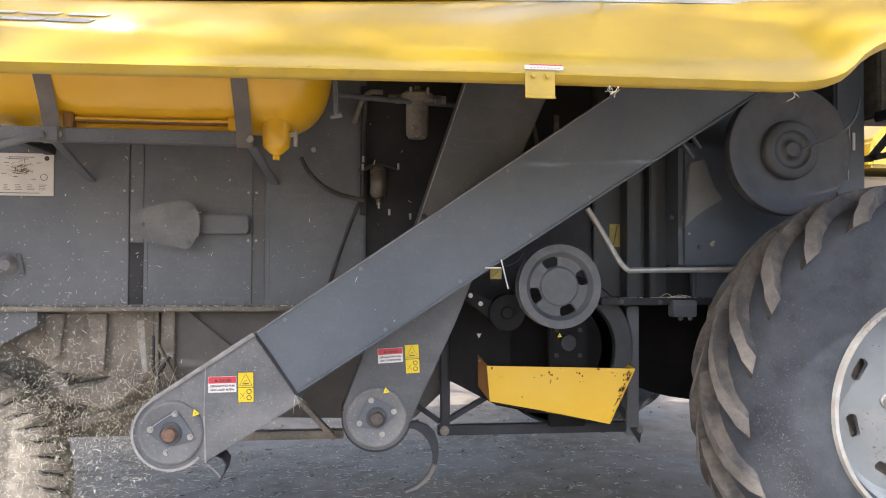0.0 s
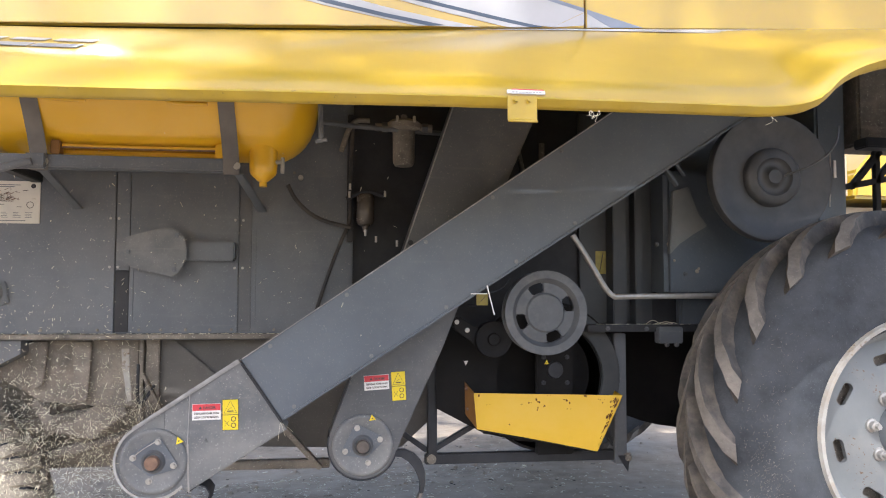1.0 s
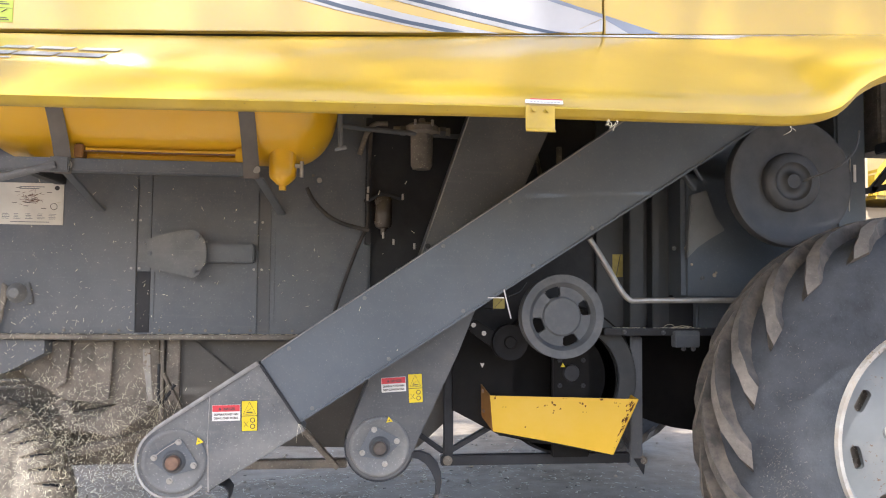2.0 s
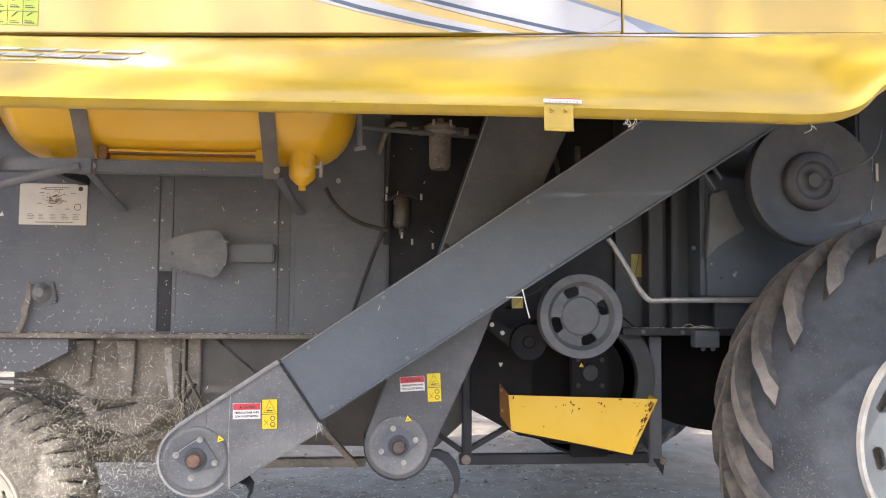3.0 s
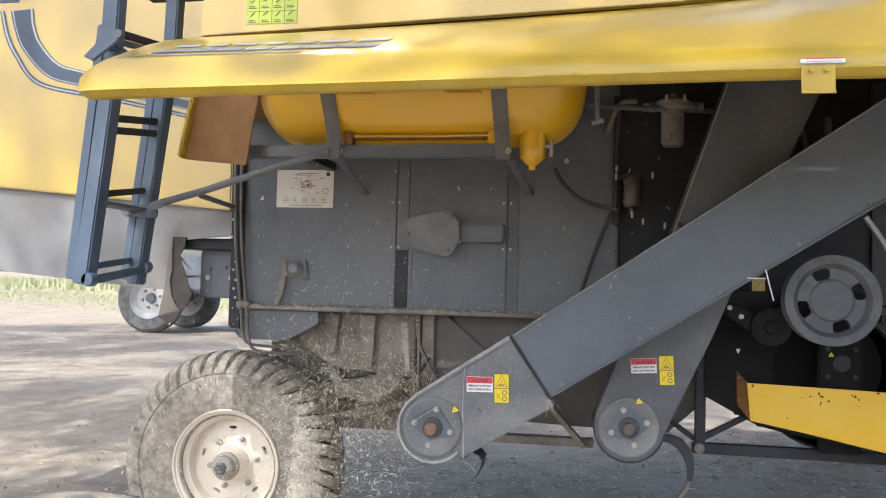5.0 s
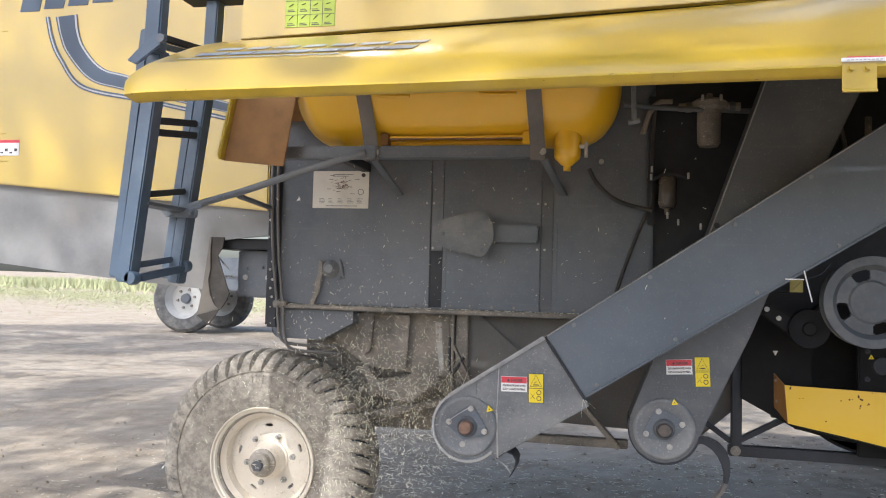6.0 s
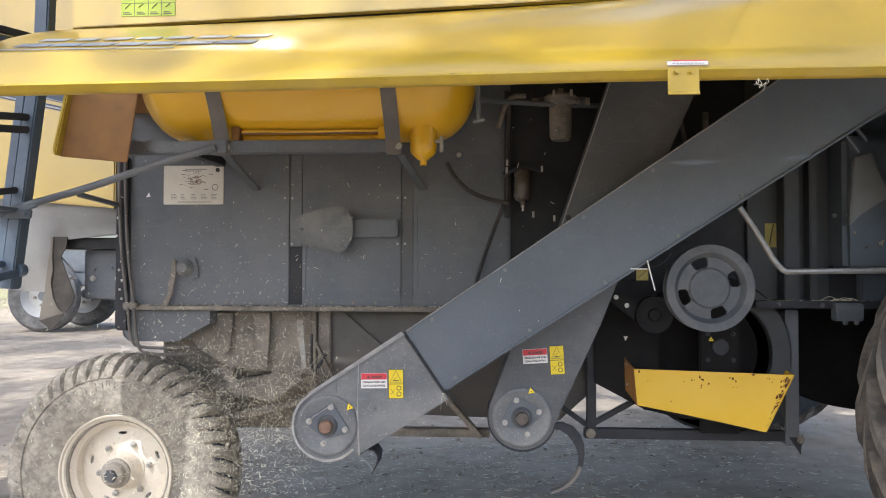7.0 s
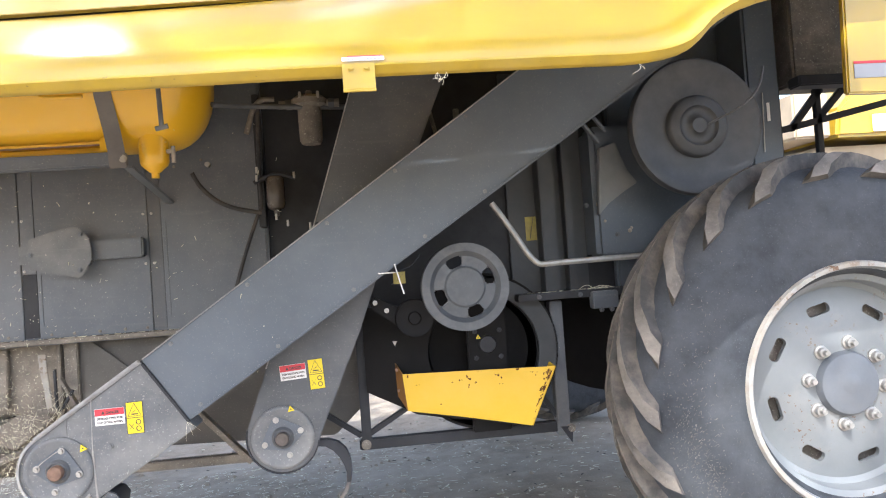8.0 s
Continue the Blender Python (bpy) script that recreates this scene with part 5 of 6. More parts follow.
    def on_tray(i, u, v):
        (a, b), (c, d) = front[i], front[i + 1]
        p = Vector(a).lerp(Vector(c), u).lerp(Vector(b).lerp(Vector(d), u), v)
        return p + Vector((-0.0008, -0.0045, 0))
    spots = [(2, 1 - rng.uniform(0.03, 0.2), v) for v in (0.06, 0.1, 0.22, 0.28, 0.36, 0.42, 0.5, 0.58, 0.63, 0.7, 0.76)] + [(0, 0.1, 0.05), (0, 0.25, 0.3), (0, 0.95, 0.25), (1, 0.1, 0.2), (1, 0.24, 0.12), (1, 0.29, 0.18), (1, 0.27, 0.3), (1, 0.4, 0.25), (1, 0.8, 0.12), (1, 0.86, 0.16), (1, 0.82, 0.28), (2, 0.5, 0.08), (2, 0.62, 0.14), (2, 0.4, 0.5), (0, 0.7, 0.75), (1, 0.5, 0.02), (2, 0.2, 0.02)]
    spots += [(2, rng.uniform(0.9, 0.97), rng.uniform(0.05, 0.9)) for _ in range(26)]
    spots += [(i, u + rng.gauss(0, 0.05), v + rng.gauss(0, 0.03)) for i, u, v in spots if v < 0.6]
    for i, u, v in spots:
        u, v = min(max(u, 0.02), 0.97), min(max(v, 0.02), 0.97)
        n = rng.randint(5, 8)
        r = rng.uniform(0.0014, 0.0042)
        st = rng.uniform(0.4, 2.6)
        pts = []
        for k in range(n):
            a, q = 2 * math.pi * k / n, r * rng.uniform(0.5, 1.2)
            du, dv = q * math.cos(a) / (0.19 if i < 2 else 0.13), q * st * math.sin(a) / 0.19
            pts.append(on_tray(i, min(max(u + du, 0), 0.985), min(max(v + dv, 0.005), 0.99)))
        bm = bmesh.new()
        f = bm.faces.new([bm.verts.new(p) for p in pts])
        bmesh.ops.solidify(bm, geom=[f], thickness=0.0006)
        part("bare_chip", (bm, CHIP), tray)
    bolts([(0.648, 3.235, 0.878), (0.652, 3.235, 0.80)], tray, 0.0045, 0.005, RUST)


drive()


def right_side():
    y = 3.30
    part("ledge", (box(1.12, 2.3, 3.17, 3.33, 1.10, 1.128, 0.004), BLACK), MACHINE, "dark steel ledge with straw on it")
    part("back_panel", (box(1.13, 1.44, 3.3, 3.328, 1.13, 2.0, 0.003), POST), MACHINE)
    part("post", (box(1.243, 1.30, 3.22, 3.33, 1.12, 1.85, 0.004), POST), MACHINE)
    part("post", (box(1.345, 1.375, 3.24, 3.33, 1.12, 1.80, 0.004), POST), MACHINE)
    part("gear_case", (box(1.44, 2.2, 3.16, 3.33, 1.24, 1.75, 0.02), ELEV), MACHINE, "dark gear case cover")
    part("cover_plate", (plate([(1.465, 1.66), (1.445, 1.405), (1.49, 1.45), (1.55, 1.49), (1.606, 1.522), (1.57, 1.57), (1.546, 1.63), (1.53, 1.68)], 3.13, 3.16, 0.004), COVER), MACHINE, "grey cover plate")
    part("step_bracket", [(box(1.40, 1.50, 3.14, 3.19, 1.055, 1.12, 0.004), DARK)], MACHINE)
    bolts([(1.43, 3.138, 1.05), (1.47, 3.138, 1.05), (1.20, 3.168, 1.114), (1.36, 3.168, 1.112), (1.52, 3.158, 1.33), (1.42, 3.2, 1.45), (1.17, 3.32, 1.17)], MACHINE, 0.006, 0.012, PULLEY)
    part("hazard_label", [(box(1.196, 1.24, 3.2965, 3.299, 1.333, 1.427, 0.001), RUST_LABEL), (bar((1.211, 3.2955, 1.34), (1.228, 3.2955, 1.425), 0.012, 0.001, 0), INK)], MACHINE, "faded yellow hazard label")
    part("bent_pipe", (tube([(1.02, 3.04, 1.47), (1.08, 3.04, 1.38), (1.165, 3.04, 1.235), (1.22, 3.04, 1.24), (1.9, 3.06, 1.245)], 0.011), STEEL), MACHINE, "bent bare steel pipe")
    # clots of blown dust and straw on the cover and the ledge
    for x, z, r in ((1.452, 1.449, 0.008), (1.476, 1.384, 0.006), (1.571, 1.342, 0.009), (1.578, 1.352, 0.006)):
        part("dust_clot", (lathe([(0.0005, -0.5 * r), (0.6 * r, -0.35 * r), (r, 0.0), (0.0005, 0.0)], (x, 3.158, z), 7), HUB_DUST), MACHINE)
    part("caught_straw", [(tube([(x, 3.168, 1.13), (x + 0.03, 3.165, 1.134 + dz), (x + 0.06, 3.168, 1.131)], 0.0012, 4), STRAW) for x, dz in ((1.355, 0.016), (1.39, 0.004), (1.43, 0.006), (1.41, 0.01))], MACHINE, "straw lying on the ledge")
    part("link_bars", [(bar((1.33, 3.0, 1.78), (1.42, 3.0, 1.66), 0.03, 0.01), DARK), (bar((1.38, 3.0, 1.79), (1.45, 3.0, 1.70), 0.02, 0.01), DARK)], MACHINE)
    part("rear_rods", [(bar((0.86, 3.15, 1.70), (0.83, 3.15, 1.84), 0.03, 0.012), DUSTY), (bar((0.93, 3.15, 1.72), (0.93, 3.15, 1.84), 0.022, 0.012), DUSTY)], MACHINE)
    # large variable-speed sheave
    c = (1.757, 2.87, 1.688)
    sh = part("sheave", (lathe([(0.0005, 0.09), (0.236, 0.09), (0.245, 0.075), (0.246, 0.05), (0.24, 0.036), (0.226, 0.034), (0.2, 0.046), (0.15, 0.05), (0.112, 0.05), (0.0005, 0.05)], c, 72), SHEAVE), MACHINE, "large dark round sheave", smooth=50)
    part("sheave_hub", (lathe([(0.0005, 0.018), (0.026, 0.018), (0.034, 0.03), (0.056, 0.034), (0.066, 0.03), (0.072, 0.022), (0.1, 0.024), (0.109, 0.03), (0.112, 0.05), (0.0005, 0.05)], c, 56), SHEAVE), sh, "worn stepped hub", smooth=50)
    part("sheave_shaft", (lathe([(0.0005, 0), (0.03, 0), (0.03, 0.4), (0.0005, 0.4)], (1.757, 2.95, 1.688), 20), BLACK), sh)
    part("control_cable", (tube([(1.775, 2.86, 1.685), (1.86, 2.77, 1.725), (1.925, 2.77, 1.785), (1.96, 2.8, 1.865)], 0.004), PULLEY), MACHINE, "bright control cable")
    # cab frame
    part("latch_tag", (box(2.1, 2.112, 3.044, 3.048, 1.715, 1.785, 0.001), WHITE), MACHINE, "small pale reflective strip")
    # glints along the cab post, drawn as thin bright rods
    for x0, x1, z0, z1 in ((2.078, 2.086, 1.598, 1.823), (2.046, 2.05, 1.673, 1.723)):
        part("glint_line", (tube([(x0, 3.043, z0), (x1, 3.043, z1)], 0.0025, 6), STEEL), MACHINE, "thin bright glint line")
    # lighter grey on post and wall stands in for airborne haze behind the sheave
    part("cab_post", (box(2.03, 2.16, 3.05, 3.27, 1.2, 2.3, 0.01), ELEV), MACHINE)
    part("cab_floor_wall", (box(1.55, 2.25, 3.28, 3.325, 1.1, 2.4, 0.01), ELEV), MACHINE)
    cab = part("cab_side", (plate([(2.13, 1.715), (3.2, 1.70), (3.2, 2.7), (2.16, 2.7)], 2.6, 2.63, 0.006), YELLOW), MACHINE, "yellow cab side panel")
    bits = [(box(2.155, 2.32, 2.5975, 2.5995, 1.765, 1.811, 0.001), DECAL_LIGHT), (box(2.155, 2.32, 2.597, 2.599, 1.8115, 1.82, 0.001), RED)]
    part("warning_label", bits, cab, "red and pale blue warning label")
    part("cab_floor", (box(2.24, 3.4, 3.08, 3.3, 1.86, 2.6, 0.01), DUSTY), MACHINE, "dusty dark cab floor")
    part("cab_base_rail", (box(2.2, 3.4, 2.98, 3.06, 1.83, 1.87, 0.005), BLACK), MACHINE)
    for a, b in (((2.28, 3.2, 1.70), (2.42, 3.2, 1.86)), ((2.40, 3.2, 1.45), (2.40, 3.2, 1.86)), ((2.24, 3.2, 1.70), (3.1, 3.2, 1.87)), ((2.40, 3.2, 1.74), (2.52, 3.2, 1.86))):
        part("step_rail", (bar(a, b, 0.026), BLACK), MACHINE)
    part("side_bracket", (box(2.19, 2.235, 3.18, 3.22, 1.55, 1.88, 0.003), BLACK), MACHINE)
    # axle and gearbox between the drive wheels
    part("drive_axle", [(lathe([(0.0005, 0), (0.14, 0), (0.14, 3.2), (0.0005, 3.2)], (2.07, 2.8, 0.77), 24), BLACK), (box(1.75, 2.38, 3.45, 3.598, 0.62, 1.2, 0.03), BLACK)], MACHINE, "dark drive axle and gearbox")
    part("feeder_house", (plate([(1.345, 1.12), (1.345, 0.79), (1.37, 0.745), (1.42, 0.715), (1.5, 0.685), (1.58, 0.665), (1.68, 0.65), (2.4, 0.62), (2.4, 1.12)], 3.6, 4.9, 0.006), FAN_DARK), MACHINE, "dark feeder house under the cab")


right_side()


# ---------------------------------------------------------------- wheels
def ridges(profile, centre, count, sweep, width_base, width_top, height, end_height, y_sign=1, phase=0.0, stations=8, s0=0.0, s1=1.0, bend=1.0):
    """Raised tread bars swept over a tyre profile of (offset, radius)."""
    pts = [Vector((a, b)) for a, b in profile]
    seg = [0.0]
    for a, b in zip(pts, pts[1:]):
        seg.append(seg[-1] + (b - a).length)
    total = seg[-1]

    def at(s):
        d = s * total
        for i in range(len(pts) - 1):
            if d <= seg[i + 1] + 1e-9:
                f = (d - seg[i]) / (seg[i + 1] - seg[i])
                p = pts[i].lerp(pts[i + 1], f)
                t = (pts[i + 1] - pts[i]).normalized()
                return p, Vector((-t.y, t.x))
        return pts[-1], Vector((1, 0))
    verts, faces = [], []
    cx, cy, cz = centre
    for k in range(count):
        th0 = 2 * math.pi * (k + phase) / count
        base = len(verts)
        for i in range(stations):
            f = i / (stations - 1)
            p, nrm = at(s0 + (s1 - s0) * f)
            if nrm.y < 0 and nrm.x < 0:
                nrm = -nrm
            th = th0 + radians(sweep) * f ** bend
            hh = height + (end_height - height) * f ** 2
            for w, lift in ((width_base, -0.012), (width_top, hh)):
                for sgn in (-1, 1):
                    q = p + nrm * lift
                    t = th + sgn * w / 2 / max(q.y, 0.1)
                    verts.append((cx + q.y * math.cos(t), cy - y_sign * q.x, cz + q.y * math.sin(t)))
        for i in range(stations - 1):
            a, b = base + 4 * i, base + 4 * i + 4
            faces += [(a + 2, a + 3, b + 3, b + 2), (a, a + 2, b + 2, b), (a + 3, a + 1, b + 1, b + 3)]
        e = base + 4 * (stations - 1)
        faces += [(base, base + 1, base + 3, base + 2), (e + 2, e + 3, e + 1, e)]
    bm = bmesh.new()
    vs = [bm.verts.new(v) for v in verts]
    for k, f in enumerate(faces):
        bm.faces.new([vs[i] for i in f]).material_index = 0 if k % (3 * stations - 1) < 3 * (stations - 1) and k % (3 * stations - 1) % 3 == 0 else 1
    bmesh.ops.recalc_face_normals(bm, faces=bm.faces)
    return bm


def ring_of(name, bm, mat, parent, centre, count, phase):
    """Objects on one mesh, set round a wheel's axle."""
    c = Vector(centre)
    bm.transform(Matrix.Translation(-c))
    me = bpy.data.meshes.new(name)
    bm.to_mesh(me)
    bm.free()
    for m in mat:
        me.materials.append(m)
    me.polygons.foreach_set("use_smooth", [True] * len(me.polygons))
    me.set_sharp_from_angle(angle=radians(40))
    for k in range(count):
        o = new(name, me)
        o.parent = parent
        o.location = c - ORIGIN[parent]
        o.rotation_euler = (0, -2 * math.pi * (k + phase) / count, 0)


def caked_mud(prof, centre, parent):
    """Dried mud and straw fibres stuck to the side of the tyre."""
    rng = random.Random(31)
    verts, faces = [], []
    side = [p for p in prof if 0.4 < p[1] < 0.7][::-1]
    for n in range(620):
        spread = rng.random()
        th = radians(rng.gauss(197, 9) if spread < 0.4 else rng.gauss(190, 24))
        r = min(max(rng.gauss(0.575, 0.028 if spread < 0.4 else 0.06), 0.44), 0.64)
        for (a0, r0), (a1, r1) in zip(side, side[1:]):
            if r0 <= r <= r1:
                off = a0 + (a1 - a0) * (r - r0) / (r1 - r0)
        c = Vector((centre[0] + r * math.cos(th), centre[1] - off - 0.001, centre[2] + r * math.sin(th)))
        a = rng.uniform(0, math.pi)
        ln, wd = (rng.uniform(0.001, 0.006), rng.uniform(0.0003, 0.0007)) if n % 4 else (rng.uniform(0.001, 0.0028), rng.uniform(0.0007, 0.0018))
        d, u = Vector((math.cos(a), rng.uniform(-0.25, 0.05), math.sin(a))) * ln, Vector((-math.sin(a), 0, math.cos(a))) * wd
        b = len(verts)
        verts += [c - d - u, c - d + u, c + d + u, c + d - u, c + Vector((0, -wd * 1.5, 0))]
        faces += [(b, b + 1, b + 4), (b + 1, b + 2, b + 4), (b + 2, b + 3, b + 4), (b + 3, b, b + 4)]
    bm = bmesh.new()
    vs = [bm.verts.new(v) for v in verts]
    for f in faces:
        bm.faces.new([vs[i] for i in f])
    tagged(part("caked_mud", (bm, MUD), parent, smooth=0), "crumbs of dried mud and straw fibres", kind="stuff")


MUD = surface("dried_mud", (0.165, 0.155, 0.14), 0.95, vary=0.4, scale=60, bump=0)


def front_wheel(centre, near=True):
    s = 1 if near else -1
    prof = [(0, 0.702), (0.07, 0.698), (0.117, 0.687), (0.149, 0.663), (0.166, 0.628), (0.177, 0.584), (0.181, 0.53), (0.182, 0.47), (0.186, 0.42), (0.18, 0.385), (0.17, 0.365)]
    ring = [(r, -a) for a, r in prof[::-1]] + [(r, a) for a, r in prof[1:]] + [(0.35, 0.14), (0.35, -0.14)]
    hub = part("front_wheel", [(lathe([(0.0005, -0.05 * s), (0.1, -0.05 * s), (0.1, 0.12 * s), (0.0005, 0.12 * s)], centre, 24), BLACK)], MACHINE, "large tractor-tread drive wheel with white rim")
    lug_prof = prof[:6]
    part("tyre", (lathe(ring, centre, 96), TYRE), hub, "dusty black tyre with tall angled lugs", smooth=40)
    for side, phase in ((1, 0.15), (-1, 0.65)):
        ring_of("tread_lug", ridges(lug_prof, centre, 1, 27, 0.104, 0.058, 0.052, 0.03, side, s1=0.69, bend=0.72), (LUG, LUG_DUST), hub, centre, 21, phase)
    y0 = -0.18 * s
    rim_prof = [(0.384, y0 - 0.012 * s), (0.388, y0), (0.368, y0 + 0.006 * s), (0.355, y0 + 0.045 * s), (0.332, y0 + 0.06 * s), (0.325, y0 + 0.115 * s), (0.308, y0 + 0.128 * s), (0.268, y0 + 0.116 * s), (0.203, y0 + 0.1 * s), (0.11, y0 + 0.098 * s), (0.0005, y0 + 0.098 * s),
                (0.0005, y0 + 0.115 * s), (0.203, y0 + 0.117 * s), (0.268, y0 + 0.134 * s), (0.318, y0 + 0.146 * s), (0.337, y0 + 0.125 * s), (0.346, y0 + 0.078 * s), (0.36, y0 + 0.066 * s), (0.374, y0 + 0.004 * s), (0.377, y0 - 0.012 * s)]
    rim_bm = lathe(rim_prof, centre, 80)
    cutters = []
    for k in range(8):
        a = radians(15.5 + 45 * k)
        c = Vector((centre[0] + 0.247 * math.cos(a), 0, centre[2] + 0.247 * math.sin(a)))
        t = Vector((-math.sin(a), 0, math.cos(a)))
        rr = Vector((math.cos(a), 0, math.sin(a)))
        pts = []
        for q in range(16):
            b = 2 * math.pi * q / 16
            v = c + t * (0.014 * math.cos(b) + (0.026 if math.cos(b) > 0 else -0.026)) + rr * 0.0165 * math.sin(b)
            pts.append((v.x, v.z))
        ya, yb = sorted((centre[1] + y0 + 0.07 * s, centre[1] + y0 + 0.17 * s))
        cutters.append(plate(pts, ya, yb, 0))
    part("rim", (cut(rim_bm, cutters), RIM_WHITE), hub, "white painted steel rim with slots", smooth=30)
    part("rim_lip", (lathe([(0.3865, y0 - 0.0145 * s), (0.392, y0 + 0.001 * s), (0.38, y0 + 0.004 * s), (0.3735, y0 - 0.0145 * s)], centre, 80), RIM_LIP), hub, "worn rust-stained rim lip", smooth=30)
    if near:
        caked_mud(prof, centre, hub)
    part("brake_drum", (lathe([(0.0005, 0.0), (0.3, 0.0), (0.3, 0.12 * s), (0.0005, 0.12 * s)], (centre[0], centre[1] - 0.015 * s, centre[2]), 40), DUSTY), hub)
    yd = centre[1] + y0 + 0.098 * s
    part("hub_cap", (lathe([(0.0005, -0.035 * s), (0.03, -0.033 * s), (0.034, -0.031 * s), (0.08, -0.031 * s), (0.096, -0.026 * s), (0.103, -0.012 * s), (0.105, 0.004 * s), (0.0005, 0.004 * s)], (centre[0], yd, centre[2]), 40), HUB_GREY), hub, "grey round hub cap")
    first = None
    for k in range(8):
        a = radians(45 * k - 8)
        p = Vector((centre[0] + 0.13 * math.cos(a), yd, centre[2] + 0.13 * math.sin(a)))
        if first is None:
            bm = lathe([(0.0005, 0), (0.024, 0), (0.022, -0.006 * s), (0.0165, -0.008 * s), (0.016, -0.025 * s), (0.009, -0.026 * s), (0.0085, -0.042 * s), (0.0005, -0.042 * s)], p, 12)
            first, p0 = part("wheel_nut", (bm, STEEL), hub, "steel wheel nut on stud"), p
        else:
            again(first, p - p0)
    return hub


front_wheel((2.05, 2.70, 0.79))
front_wheel((2.04, 6.15, 0.79), False)


def rear_wheel(centre):
    s = 1
    prof = [(0, 0.452), (0.05, 0.451), (0.087, 0.44), (0.105, 0.41), (0.114, 0.37), (0.115, 0.33), (0.109, 0.29), (0.1, 0.252), (0.094, 0.23)]
    ring = [(r, -a) for a, r in prof[::-1]] + [(r, a) for a, r in prof[1:]] + [(0.21, 0.08), (0.21, -0.08)]
    hub = part("rear_wheel", (lathe([(0.0005, -0.02 * s), (0.06, -0.02 * s), (0.06, 0.1 * s), (0.0005, 0.1 * s)], centre, 20), BLACK), MACHINE, "small muddy steering wheel with cream rim")
    for side, phase in ((1, 0.0), (-1, 0.5)):
        ring_of("tread_block", ridges(prof[:5], centre, 1, 7, 0.062, 0.038, 0.034, 0.006, side, 0.0, 8, 0.05, 0.86), (TYRE_MUD, TYRE_MUD), hub, centre, 45, phase)
    # darker crown band between the blocks paints in the shade of the tread gaps
    part("tyre", [(lathe(ring, centre, 80), TYRE_MUD), (lathe([(0.4535, -0.05), (0.4545, 0), (0.4535, 0.05), (0.4425, 0.0885), (0.42, 0.101), (0.41, 0.06), (0.41, -0.06), (0.42, -0.101), (0.4425, -0.0885)], centre, 80), TYRE), (lathe([(0.392, -0.1105), (0.396, -0.1135), (0.40, -0.1105), (0.396, -0.10)], centre, 64), TYRE_MUD)], hub, "mud-caked black tyre with block tread", smooth=40)
    # worn raised marks round the upper sidewall
    rng = random.Random(6)
    bits, a = [], 62.0
    while a < 150:
        step = rng.uniform(3.2, 5.5)
        for r0, r1, t0, t1 in rng.sample([(0.345, 0.351, 0.2, 3.0), (0.372, 0.378, 0.2, 3.0), (0.345, 0.378, 0.2, 0.9), (0.345, 0.378, 2.3, 3.0), (0.358, 0.364, 0.2, 2.6)], 3):
            c0, c1 = radians(a + t0), radians(a + t1)
            bits.append((plate([(centre[0] + r * math.cos(t), centre[2] + r * math.sin(t)) for r, t in ((r0, c0), (r0, c1), (r1, c1), (r1, c0))], centre[1] - 0.1165, centre[1] - 0.108, 0.0012), TYRE_MUD))
        a += step
    part("sidewall_mark", bits, hub, "worn raised marks on the sidewall")
    y0 = -0.098 * s
    rim_prof = [(0.238, y0 - 0.01 * s), (0.24, y0), (0.222, y0 + 0.004 * s), (0.21, y0 + 0.03 * s), (0.192, y0 + 0.05 * s), (0.189, y0 + 0.096 * s), (0.178, y0 + 0.096 * s), (0.165, y0 + 0.09 * s), (0.08, y0 + 0.085 * s), (0.0005, y0 + 0.085 * s),
                (0.0005, y0 + 0.097 * s), (0.165, y0 + 0.102 * s), (0.19, y0 + 0.11 * s), (0.2, y0 + 0.06 * s), (0.218, y0 + 0.036 * s), (0.233, y0 - 0.008 * s)]
    cutters = []
    for k in range(5):
        a = radians(95 + 72 * k)
        c = Vector((centre[0] + 0.148 * math.cos(a), 0, centre[2] + 0.148 * math.sin(a)))
        t = Vector((-math.sin(a), 0, math.cos(a)))
        rr = Vector((math.cos(a), 0, math.sin(a)))
        pts = [(v.x, v.z) for v in (c + t * (0.01 * math.cos(b) + (0.008 if math.cos(b) > 0 else -0.008)) + rr * 0.007 * math.sin(b) for b in (2 * math.pi * q / 12 for q in range(12)))]
        ya, yb = sorted((centre[1] + y0 + 0.05 * s, centre[1] + y0 + 0.15 * s))
        cutters.append(plate(pts, ya, yb, 0))
    part("rim", (cut(lathe(rim_prof, centre, 72), cutters), RIM_CREAM), hub, "cream painted dusty rim with slots", smooth=30)
    yd = centre[1] + y0 + 0.085 * s
    part("hub", [(lathe([(0.0005, -0.075 * s), (0.062, -0.075 * s), (0.07, -0.062 * s), (0.077, -0.01 * s), (0.085, -0.006 * s), (0.085, 0.003 * s), (0.0005, 0.003 * s)], (centre[0], yd, centre[2]), 32), RIM_CREAM),
                 (lathe([(0.0005, -0.125 * s), (0.036, -0.125 * s), (0.045, -0.117 * s), (0.048, -0.092 * s), (0.06, -0.088 * s), (0.06, -0.07 * s), (0.0005, -0.07 * s)], (centre[0], yd, centre[2]), 28), HUB_DUST),
                 (lathe([(0.0005, -0.14 * s), (0.023, -0.14 * s), (0.027, -0.136 * s), (0.027, -0.118 * s), (0.0005, -0.118 * s)], (centre[0], yd, centre[2]), 6), PULLEY)], hub, "protruding dusty wheel hub with nut")
    first = None
    for k in range(6):
        a = radians(60 * k + 10)
        p = Vector((centre[0] + 0.108 * math.cos(a), yd, centre[2] + 0.108 * math.sin(a)))
        if first is None:
            first, p0 = part("wheel_nut", (lathe([(0.0005, 0), (0.013, 0), (0.012, -0.016 * s), (0.006, -0.017 * s), (0.006, -0.026 * s), (0.0005, -0.026 * s)], p, 6), STEEL), hub), p
        else:
            again(first, p - p0)


